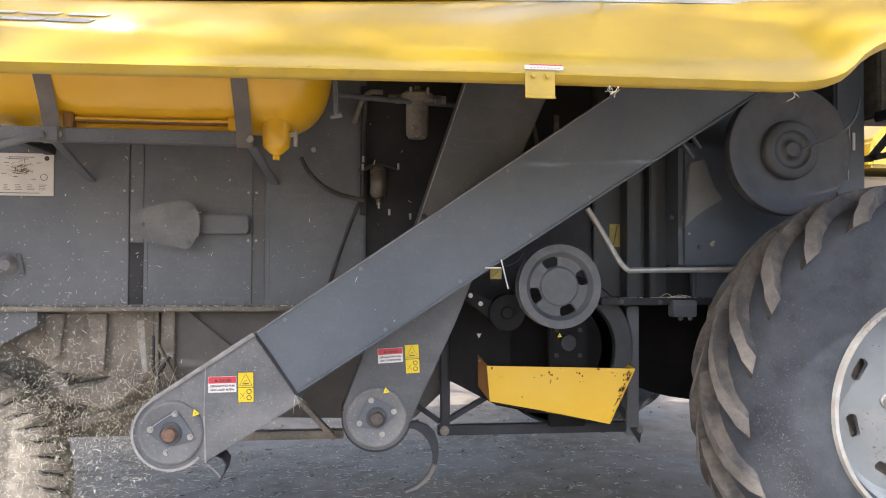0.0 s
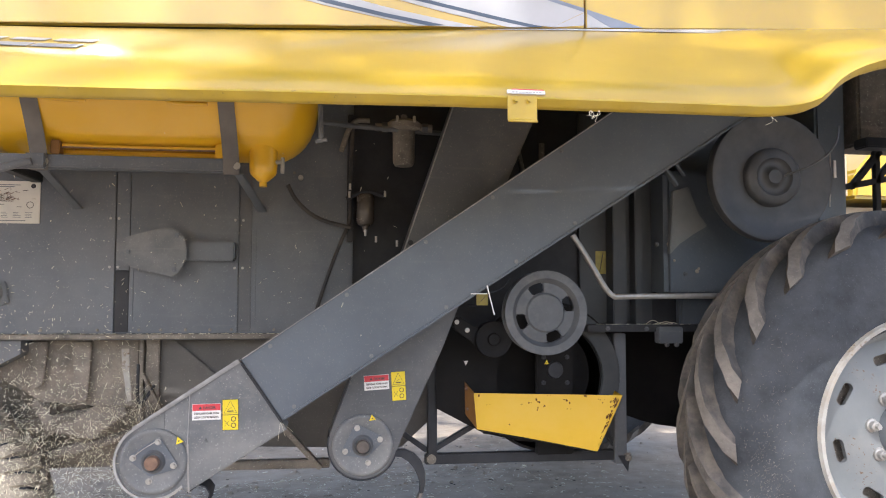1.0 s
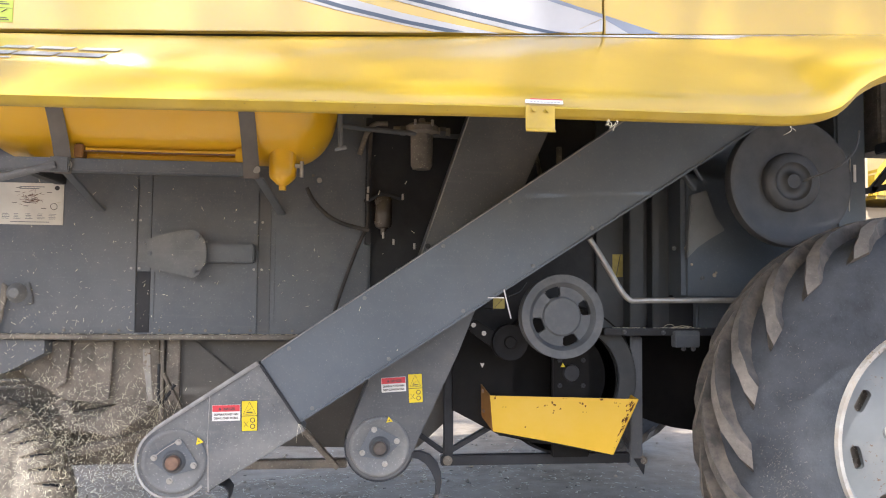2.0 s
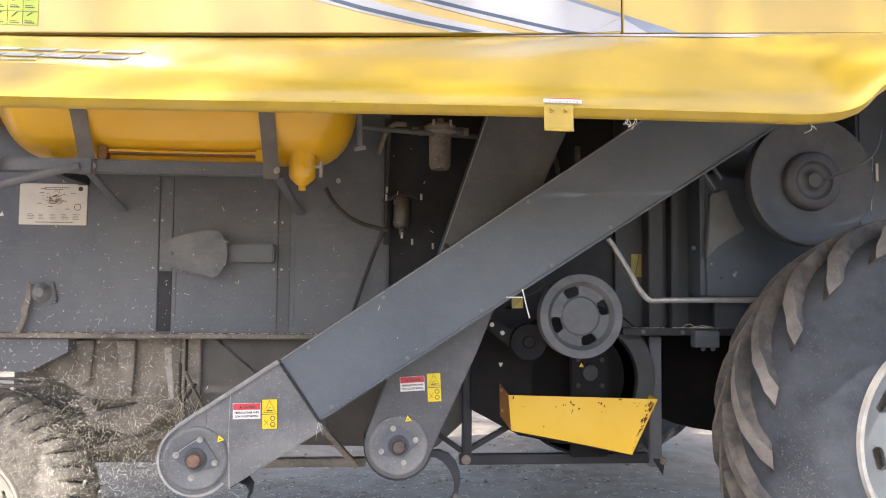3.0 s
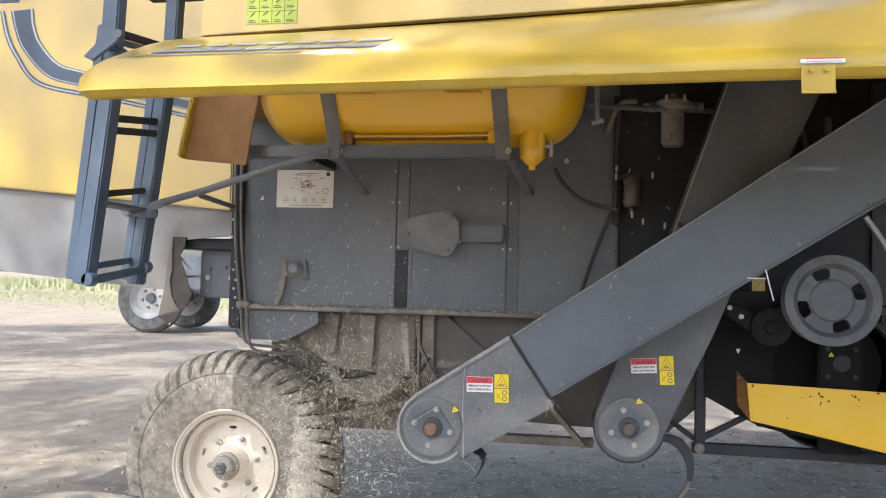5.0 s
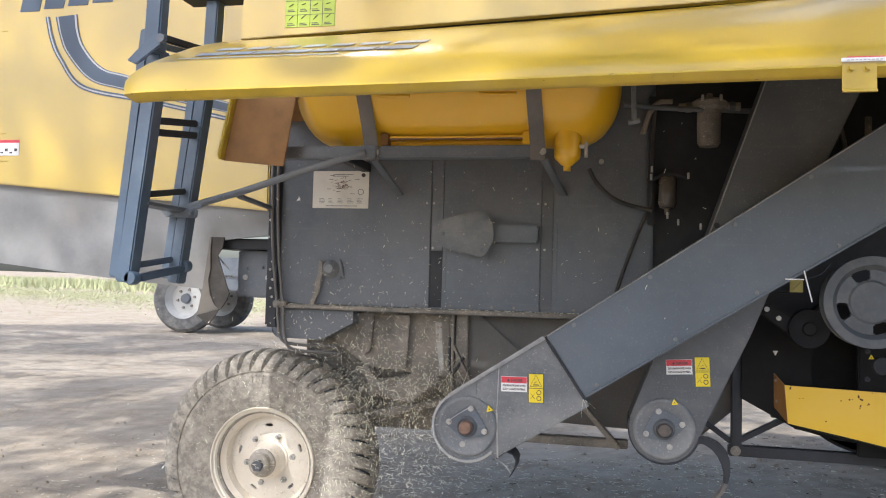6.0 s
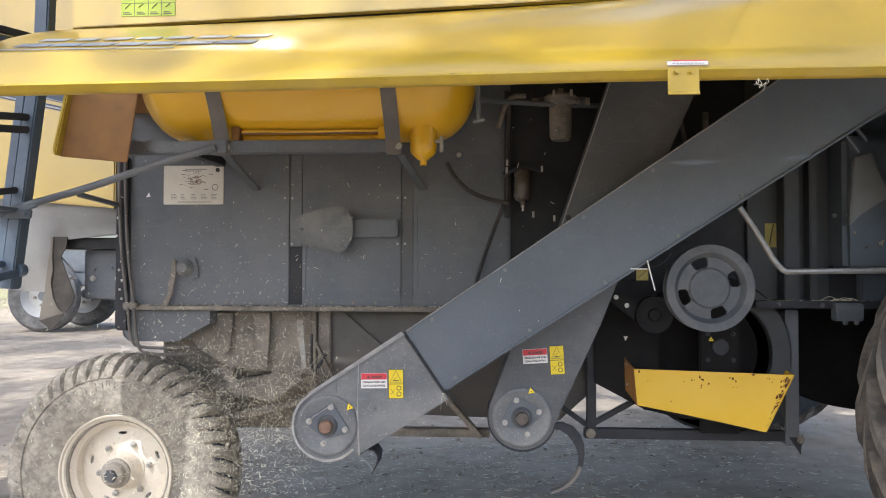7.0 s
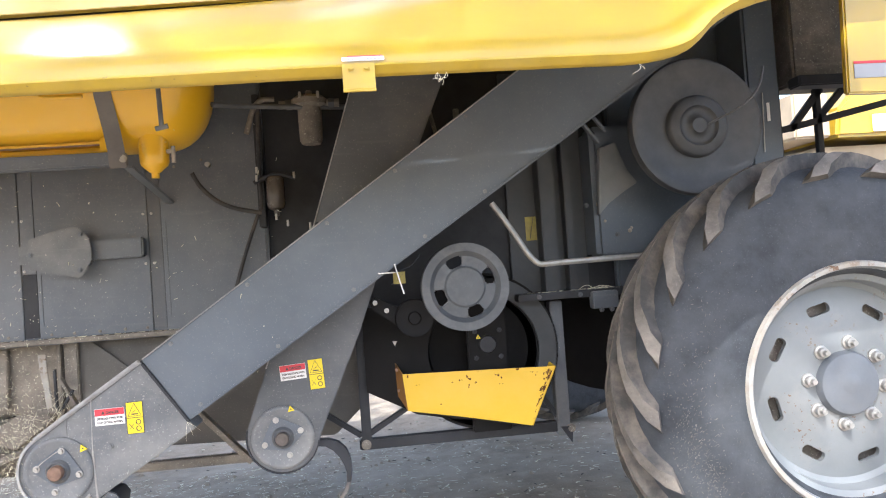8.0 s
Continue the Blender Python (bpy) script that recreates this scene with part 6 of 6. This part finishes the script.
RW = (-1.41, 3.395, 0.404)
rear_wheel(RW)


def straw_bunch():
    rs = random.Random(14)
    bits = []
    for _ in range(70):
        x, z, a = rs.gauss(-0.6, 0.035), rs.gauss(0.785, 0.035), rs.gauss(1.1, 0.7)
        ln = rs.uniform(0.03, 0.1)
        bits.append((bar((x, 3.28 + rs.uniform(-0.03, 0.03), z), (x + ln * math.cos(a), 3.28 + rs.uniform(-0.04, 0.04), z + ln * math.sin(a)), 0.0011, 0.001, 0), STRAW if rs.random() < 0.35 else MUD))
    part("caught_straw", bits, MACHINE, "bunch of dry straw hanging from a lever")


straw_bunch()


def rear_axle():
    part("rear_axle", [(box(-1.50, -1.33, 3.5, 4.3, 0.42, 0.58, 0.02), DUSTY), (box(-1.36, -1.0, 3.62, 4.7, 0.55, 0.95, 0.02), DUSTY)], MACHINE, "dusty rear axle beam")
    part("axle_arm", (bar((-1.3, 3.6, 0.66), (-0.55, 3.55, 0.80), 0.11, 0.08, 0.01), DUSTY), MACHINE)
    part("steering_rod", (tube([(-1.2, 3.5, 0.55), (-0.6, 3.52, 0.70)], 0.02), DUSTY), MACHINE)
    part("spreader_blade", (plate([(-0.98, 0.72), (-0.80, 0.68), (-0.66, 0.78), (-0.72, 0.86), (-0.86, 0.76)], 3.42, 3.43, 0.003), DUSTY), MACHINE, "dusty bent steel blade")
    part("spreader_blade", (plate([(-1.02, 0.82), (-0.99, 0.84), (-0.92, 0.75), (-0.95, 0.72)], 3.40, 3.41, 0.003), DUSTY), MACHINE)
    part("lower_box", (box(-1.15, -0.62, 3.66, 4.8, 0.52, 0.82, 0.03), DUSTY), MACHINE)


rear_axle()


# ---------------------------------------------------------------- ladder
def ladder():
    def rail(a0, a1, b0, b1, y, w0, w1, top, name="rail"):
        """A rail of two joined box bars with a groove between them."""
        p = part(name, [(bar((a0, y, 1.188), (a0 + (a1 - a0) / 0.614 * (top - 1.188), y, top), w0, 0.05, 0.005, up=(0, 1, 0)), LADDER)], lad)
        part("rail_face", (bar((b0, y - 0.012, 1.172), (b0 + (b1 - b0) / 0.63 * (1.96 - 1.172), y - 0.012, 1.96), w1, 0.06, 0.005, up=(0, 1, 0)), LADDER), p)
    lad = part("ladder", (bar((-1.463, 2.442, 1.94), (-1.437, 2.442, 2.75), 0.058, 0.05, 0.005, up=(0, 1, 0)), LADDER), MACHINE, "blue-grey steel ladder of box rails")
    rail(-1.6035, -1.546, -1.558, -1.491, 2.5, 0.037, 0.052, 2.035)
    rail(-1.594, -1.523, -1.551, -1.475, 2.8, 0.036, 0.046, 2.06)
    for a, b, w, m in (((-1.52, 2.53, 1.733), (-1.48, 2.79, 1.77), 0.024, BLACK), ((-1.52, 2.53, 1.692), (-1.48, 2.79, 1.726), 0.024, BLACK), ((-1.53, 2.53, 1.475), (-1.52, 2.79, 1.518), 0.022, BLACK),
                       ((-1.575, 2.53, 1.228), (-1.56, 2.79, 1.262), 0.022, LADDER), ((-1.532, 2.51, 1.187), (-1.525, 2.8, 1.229), 0.026, LADDER),
                       ((-1.45, 2.47, 1.998), (-1.47, 2.79, 2.049), 0.024, BLACK), ((-1.455, 2.47, 1.972), (-1.49, 2.79, 2.028), 0.02, LADDER)):
        part("rung", (bar(a, b, w, w, 0.004), m), lad)
    for x, yy, z in ((-1.529, 2.47, 1.187), (-1.522, 2.79, 1.236)):
        part("step_end", (lathe([(0.0005, -0.012), (0.02, -0.012), (0.023, -0.006), (0.023, 0.02), (0.0005, 0.02)], (x, yy, z), 20), LADDER), lad)
    part("upper_rail", (bar((-1.452, 2.8, 1.98), (-1.425, 2.8, 2.85), 0.05, 0.055, 0.005, up=(0, 1, 0)), LADDER), lad)
    part("hinge_plate", (plate([(-1.535, 1.905), (-1.5, 1.89), (-1.395, 1.965), (-1.395, 1.985), (-1.42, 1.992), (-1.45, 1.985)], 2.395, 2.407, 0.003), LADDER), lad)
    part("hinge_pin", (lathe([(0.0005, -0.012), (0.014, -0.012), (0.016, 0.0), (0.0005, 0.0)], (-1.408, 2.395, 1.972), 16), DARK), lad)
    part("platform", (box(-1.56, -1.3, 2.74, 2.84, 2.235, 2.275, 0.006), BLACK), lad, "dark steel platform edge over the ladder")
    part("stop_plate", (plate([(-1.607, 1.447), (-1.577, 1.415), (-1.456, 1.413), (-1.453, 1.442), (-1.54, 1.45)], 2.74, 2.755, 0.003), DARK), lad)
    bolts([(-1.475, 2.739, 1.43)], lad, 0.006, 0.006, DARK)
    part("ladder_shelf", (plate([(-1.56, 1.434), (-1.50, 1.438), (-1.50, 1.45), (-1.56, 1.446)], 2.5, 2.78, 0.003), DARK), lad)
    part("shelf_gusset", (plate([(-1.525, 1.434), (-1.5, 1.434), (-1.53, 1.36), (-1.54, 1.36)], 2.49, 2.5, 0.002), DARK), lad)
    part("ladder_brace", [(tube([(-1.56, 2.75, 1.436), (-1.4, 2.79, 1.49), (-1.29, 2.82, 1.527), (-1.06, 2.85, 1.612), (-0.85, 2.86, 1.672)], 0.013), DARK), (bar((-1.57, 2.735, 1.428), (-1.45, 2.77, 1.468), 0.03, 0.008, 0.003, up=(0, 1, 0)), DARK)], lad, "long dark bracing rod flattened at its end")
    part("brace_strut", (bar((-1.402, 3.27, 1.503), (-1.328, 2.83, 1.503), 0.025, 0.015), DARK), lad)
    part("brace_clevis", (box(-0.875, -0.81, 2.86, 2.885, 1.65, 1.70, 0.004), DARK), lad)


ladder()


# ---------------------------------------------------------------- surroundings
def shade_tree(at, crown, radii, clumps, seed, gap, gap_size, boughs=()):
    """A broad tree added out of view for shade: tapered trunk, limbs and a crown of many small leaves in clumps."""
    rng = random.Random(seed)
    base = empty("tree", at, "unseen broad leafy tree added to shade the machine and yard", "tree")
    a, c = Vector(at), Vector(crown)
    fork = a.lerp(c, 0.5)

    def limb(p, q, r0, r1):
        bm = tube([p, p.lerp(q, 0.5) + Vector((rng.uniform(-0.3, 0.3), rng.uniform(-0.3, 0.3), 0.2)), q], 1.0, 8)
        n = len(bm.verts) // 8
        bm.verts.ensure_lookup_table()
        for i in range(n):
            ring = [bm.verts[8 * i + k] for k in range(8)]
            m = sum((v.co for v in ring), Vector()) / 8
            r = r0 + (r1 - r0) * i / (n - 1)
            for v in ring:
                v.co = m + (v.co - m) * r
        return bm
    part("trunk", (limb(a - Vector((0, 0, 0.1)), fork, 0.28, 0.17), BARK), base, "rough brown trunk")
    verts, faces = [], []
    spots = []
    for k in range(clumps):
        while True:
            v = Vector((rng.uniform(-1, 1), rng.uniform(-1, 1), rng.uniform(-1, 1)))
            if v.length < 1:
                break
        p = c + Vector((v.x * radii[0], v.y * radii[1], v.z * radii[2]))
        # opening in the crown that lets light through at a chosen spot
        if (p - Vector(gap)).xy.length < gap_size:
            continue
        spots.append(c + Vector((v.x * radii[0], v.y * radii[1], v.z * radii[2])))
    # extra leaf clumps placed to block sun from chosen spots
    spots += [Vector(p) for p in boughs]
    for p in [p for p in spots if p.x > -3.3][:9]:
        part("limb", (limb(fork, p, 0.12, 0.03), BARK), base)
    for p in spots:
        size = rng.uniform(0.5, 1.1)
        for _ in range(110):
            q = p + Vector((rng.gauss(0, size * 0.5), rng.gauss(0, size * 0.5), rng.gauss(0, size * 0.35)))
            d = Vector((rng.gauss(0, 1), rng.gauss(0, 1), rng.gauss(-0.3, 0.5))).normalized()
            u = d.cross(Vector((rng.gauss(0, 0.4), rng.gauss(0, 0.4), 1))).normalized()
            ln, wd = rng.uniform(0.18, 0.3), rng.uniform(0.08, 0.12)
            b = len(verts)
            verts += [q, q + d * ln * 0.4 + u * wd / 2, q + d * ln, q + d * ln * 0.4 - u * wd / 2]
            faces.append((b, b + 1, b + 2, b + 3))
    me = bpy.data.meshes.new("crown")
    me.from_pydata(verts, [], faces)
    me.materials.append(LEAF)
    o = new("crown", me)
    o.parent = base
    o.location = -Vector(at)
    o["label"] = "green leaves in loose clumps"


# unseen trees for dapple, shade on the left ground, and the skirt's reflection
shade_tree((-4.5, -9.5, 0), (-3.4, -6.2, 11.5), (7.5, 6.2, 2.2), 125, 4, (-4.72, -6.4, 11.5), 1.2, ((-5.15, -4.95, 11.4), (-4.8, -4.7, 11.7), (-5.2, -4.5, 11.2), (-4.7, -5.0, 11.0)))
shade_tree((-15.0, -3.0, -0.1), (-11.0, 4.0, 11.0), (8.0, 8.5, 2.2), 165, 9, (-6.6, 4.7, 11), 2.8)
shade_tree((2.5, 11.5, 0), (0.8, 5.6, 12.0), (5.0, 3.6, 1.8), 85, 21, (-40, 0, 11), 0.5)


def far_trailer():
    """Dark trailer chassis on pale-rimmed wheels, standing beyond the machine."""
    tr = empty("farm_trailer", (-8.6, 16.6, -0.09), "dark farm trailer chassis on white-rimmed wheels", "trailer")
    part("chassis", [(box(-9.5, -5.6, 16.6, 17.85, 0.87, 1.17, 0.03), DARK), (box(-9.6, -9.3, 16.55, 17.85, 0.42, 0.92, 0.03), DARK)], tr)
    part("drawbar", (bar((-5.5, 17.2, 0.97), (-3.9, 17.2, 0.52), 0.14), DARK), tr)
    part("side_board", (box(-9.4, -5.5, 16.58, 16.64, 1.18, 1.62, 0.02), DARK), tr)
    for x, y in ((-9.3, 16.35), (-6.5, 16.35), (-9.3, 18.1), (-6.5, 18.1)):
        wheel = part("wheel", (lathe([(0.45, -0.16), (0.68, -0.17), (0.75, -0.1), (0.75, 0.1), (0.68, 0.17), (0.45, 0.16)], (x, y, 0.67), 48), TYRE_PALE), tr, "black tyre on a white rim")
        part("rim", (lathe([(0.45, -0.15), (0.465, -0.13), (0.39, -0.06), (0.35, 0.0), (0.0005, 0.0), (0.0005, 0.03), (0.35, 0.03)], (x, y, 0.67), 40), RIM_PALE), wheel, "white painted rim")
        part("hub", (lathe([(0.0005, -0.08), (0.1, -0.08), (0.12, 0.01), (0.0005, 0.01)], (x, y, 0.67), 24), HUB_GREY), wheel)
        for k in range(6):
            a = radians(60 * k + 12)
            part("wheel_nut", (lathe([(0.0005, 0), (0.035, 0), (0.03, -0.03), (0.0005, -0.03)], (x + 0.21 * math.cos(a), y - 0.001, 0.67 + 0.21 * math.sin(a)), 8), DUSTY), wheel)


far_trailer()


def yellow_machine():
    """Sunlit yellow machine far off on the open ground."""
    e = empty("yellow_machine", (6.5, 7.8, 0), "sunlit yellow farm machine standing on open ground", "machine")
    part("body", [(plate([(5.0, 2.19), (8.6, 2.15), (8.6, 3.2), (6.2, 3.15), (5.3, 2.75), (5.03, 2.45)], 7.0, 9.0, 0.03), YELLOW)], e, "yellow sheet body")
    # box added for the cream sky-lit area beside the yellow body
    part("end_box", (box(4.62, 4.98, 7.05, 8.6, 2.2, 2.62, 0.02), BEIGE), e, "pale sunlit beige end box")
    part("deck", (box(6.2, 8.6, 7.1, 8.9, 3.21, 3.5, 0.03), YELLOW), e)
    part("chassis", (box(4.9, 8.6, 7.2, 8.8, 1.0, 2.13, 0.03), BEIGE), e, "dusty beige chassis")
    part("panel", (box(5.35, 5.6, 6.97, 6.998, 2.22, 2.38, 0.01), WHITE), e)
    for x in (5.7, 7.8):
        wheel = part("wheel", (lathe([(0.3, -0.13), (0.7, -0.14), (0.77, -0.08), (0.77, 0.08), (0.7, 0.14), (0.3, 0.13)], (x, 7.1, 0.76), 40), TYRE), e, "black tyre on a pale rim")
        part("rim", (lathe([(0.32, -0.12), (0.27, -0.04), (0.0005, -0.04), (0.0005, 0.0), (0.28, 0.0)], (x, 7.1, 0.76), 32), RIM_WHITE), wheel)


yellow_machine()


def grass_bank():
    """Ragged strip of dry grass at the edge of the yard."""
    rng = random.Random(8)
    verts, faces = [], []
    for _ in range(60000):
        x = rng.uniform(-60, -9)
        y = rng.gauss(36 + (x + 20) * -0.3, 4.5)
        h = rng.uniform(0.02, 0.08)
        a = rng.uniform(0, 6.28)
        w = rng.uniform(0.008, 0.022)
        lean = (rng.gauss(0, 0.15), rng.gauss(0, 0.15))
        b = len(verts)
        verts += [(x - w * math.cos(a), y - w * math.sin(a), -0.1), (x + w * math.cos(a), y + w * math.sin(a), -0.1), (x + lean[0], y + lean[1], h - 0.08)]
        faces.append((b, b + 1, b + 2))
    for _ in range(26000):
        x, y = rng.uniform(-110, -20), rng.gauss(62, 6)
        h, a, w = rng.uniform(0.1, 0.8), rng.uniform(0, 6.28), rng.uniform(0.03, 0.08)
        b = len(verts)
        verts += [(x - w * math.cos(a), y - w * math.sin(a), -0.1), (x + w * math.cos(a), y + w * math.sin(a), -0.1), (x + rng.gauss(0, 0.25), y + rng.gauss(0, 0.25), h)]
        faces.append((b, b + 1, b + 2))
    me = bpy.data.meshes.new("grass")
    me.from_pydata(verts, [], faces)
    me.materials.append(GRASS)
    tagged(new("grass", me), "ragged strip of dry green grass beyond the yard", "grass", kind="stuff")


grass_bank()


# ---------------------------------------------------------------- chaff
def bits_mesh(name, places, material, label, category, size=(0.006, 0.028), width=0.0016):
    rng = random.Random(11)
    verts, faces = [], []
    for x, y, z, flat in places:
        ln = size[0] + (size[1] - size[0]) * rng.random() ** 1.8
        d = Vector((rng.gauss(0, 1), rng.gauss(0, 1), 0 if flat else rng.gauss(0, 1))).normalized()
        u = d.cross(Vector((0.2, 0.3, 1))).normalized() * width * rng.uniform(0.6, 1.6)
        v = d.cross(u).normalized() * width * 0.7
        c = Vector((x, y, z))
        b = len(verts)
        for e in (-1, 1):
            for q in (u, -u * 0.5 + v, -u * 0.5 - v):
                verts.append(c + d * e * ln / 2 + q)
        faces += [(b, b + 1, b + 4, b + 3), (b + 1, b + 2, b + 5, b + 4), (b + 2, b, b + 3, b + 5), (b, b + 2, b + 1), (b + 3, b + 4, b + 5)]
    me = bpy.data.meshes.new(name)
    me.from_pydata(verts, [], faces)
    me.materials.append(material)
    return tagged(new(name, me), label, category, kind="stuff")


def clods():
    """Small lumps of trodden soil."""
    rng = random.Random(17)
    verts, faces = [], []
    for _ in range(2200):
        x, y = rng.uniform(-4.5, 3.0), rng.uniform(1.2, 7.0)
        z = ground_level(x, y) - 0.002
        r = 0.004 + 0.018 * rng.random() ** 4
        b = len(verts)
        a0 = rng.uniform(0, 6.28)
        for k in range(5):
            a = a0 + k * 1.2566
            q = r * rng.uniform(0.7, 1.3)
            verts.append((x + q * math.cos(a), y + q * math.sin(a), z))
        for k in range(3):
            a = a0 + k * 2.094
            q = r * rng.uniform(0.3, 0.6)
            verts.append((x + q * math.cos(a), y + q * math.sin(a), z + r * rng.uniform(0.6, 1.0)))
        faces += [(b + 5, b + 6, b + 7), (b, b + 1, b + 5), (b + 1, b + 6, b + 5), (b + 1, b + 2, b + 6), (b + 2, b + 3, b + 6), (b + 3, b + 7, b + 6), (b + 3, b + 4, b + 7), (b + 4, b, b + 7), (b, b + 5, b + 7)]
    me = bpy.data.meshes.new("soil_clods")
    me.from_pydata(verts, [], faces)
    me.materials.append(SOIL)
    tagged(new("soil_clods", me), "small loose lumps of dry soil", "soil", kind="stuff")


clods()


def chaff():
    rng = random.Random(3)
    lying = []
    for _ in range(5500):
        x = rng.gauss(-0.3, 1.4)
        y = rng.uniform(1.2, 6.0)
        z = ground_level(x, y) + 0.002
        lying.append((x, y, z, True))
    for _ in range(3000):
        x, y = rng.gauss(-0.3, 0.18), rng.gauss(2.95, 0.15)
        lying.append((x, y, ground_level(x, y) + 0.012 + 0.03 * max(0, 1 - ((x + 0.3) ** 2 + (y - 2.95) ** 2) / 0.1) * rng.random(), True))
    bits_mesh("ground_chaff", lying, STRAW, "pale straw chaff scattered on the soil", "chaff", (0.008, 0.05))
    litter = []
    for _ in range(800):
        x, y = rng.uniform(-2.6, 2.2), rng.uniform(2.4, 7.0)
        litter.append((x, y, ground_level(x, y) + 0.004, True))
    bits_mesh("leaf_litter", litter[:260], BARK, "dark dry leaf and twig litter on the soil", "litter", (0.012, 0.05), 0.0028)
    bits_mesh("pale_litter", litter[260:], STRAW, "pale dry husks lying on the soil", "litter", (0.01, 0.045), 0.0035)
    resting = [(rng.uniform(-1.3, 0.15), rng.uniform(3.257, 3.28), 1.0945, True) for _ in range(130)] + [(rng.uniform(1.15, 1.55), rng.uniform(3.175, 3.22), 1.1295, True) for _ in range(70)]
    bits_mesh("ledge_chaff", resting, STRAW, "straw bits lying on the steel ledges", "chaff", (0.006, 0.024), 0.0012)
    stuck = [(rng.gauss(-0.85, 0.35), 3.2815, rng.uniform(1.1, 1.45), False) for _ in range(150)]
    stuck = [p for p in stuck if -1.35 < p[0] < 0.15]
    bits_mesh("stuck_chaff", stuck, STRAW, "tiny chaff specks stuck to the dark panels", "chaff", (0.003, 0.011), 0.0009)
    air = []
    for _ in range(4300):
        x, y, z = rng.gauss(-0.84, 0.26), rng.uniform(2.6, 3.3), rng.gauss(0.62, 0.24)
        if 0.0 < z < 1.3 and x < -0.5:
            air.append((x, y, z, False))
    for _ in range(1500):
        air.append((rng.uniform(-1.05, -0.55), rng.uniform(3.0, 3.35), rng.gauss(0.72, 0.12), False))
    for _ in range(140):
        air.append((rng.gauss(-0.6, 0.5), rng.uniform(2.5, 3.2), rng.uniform(0.9, 1.75), False))
    bits_mesh("blown_chaff", air, STRAW, "pale straw chaff blowing about below the body", "chaff", (0.003, 0.017), 0.0009)


chaff()
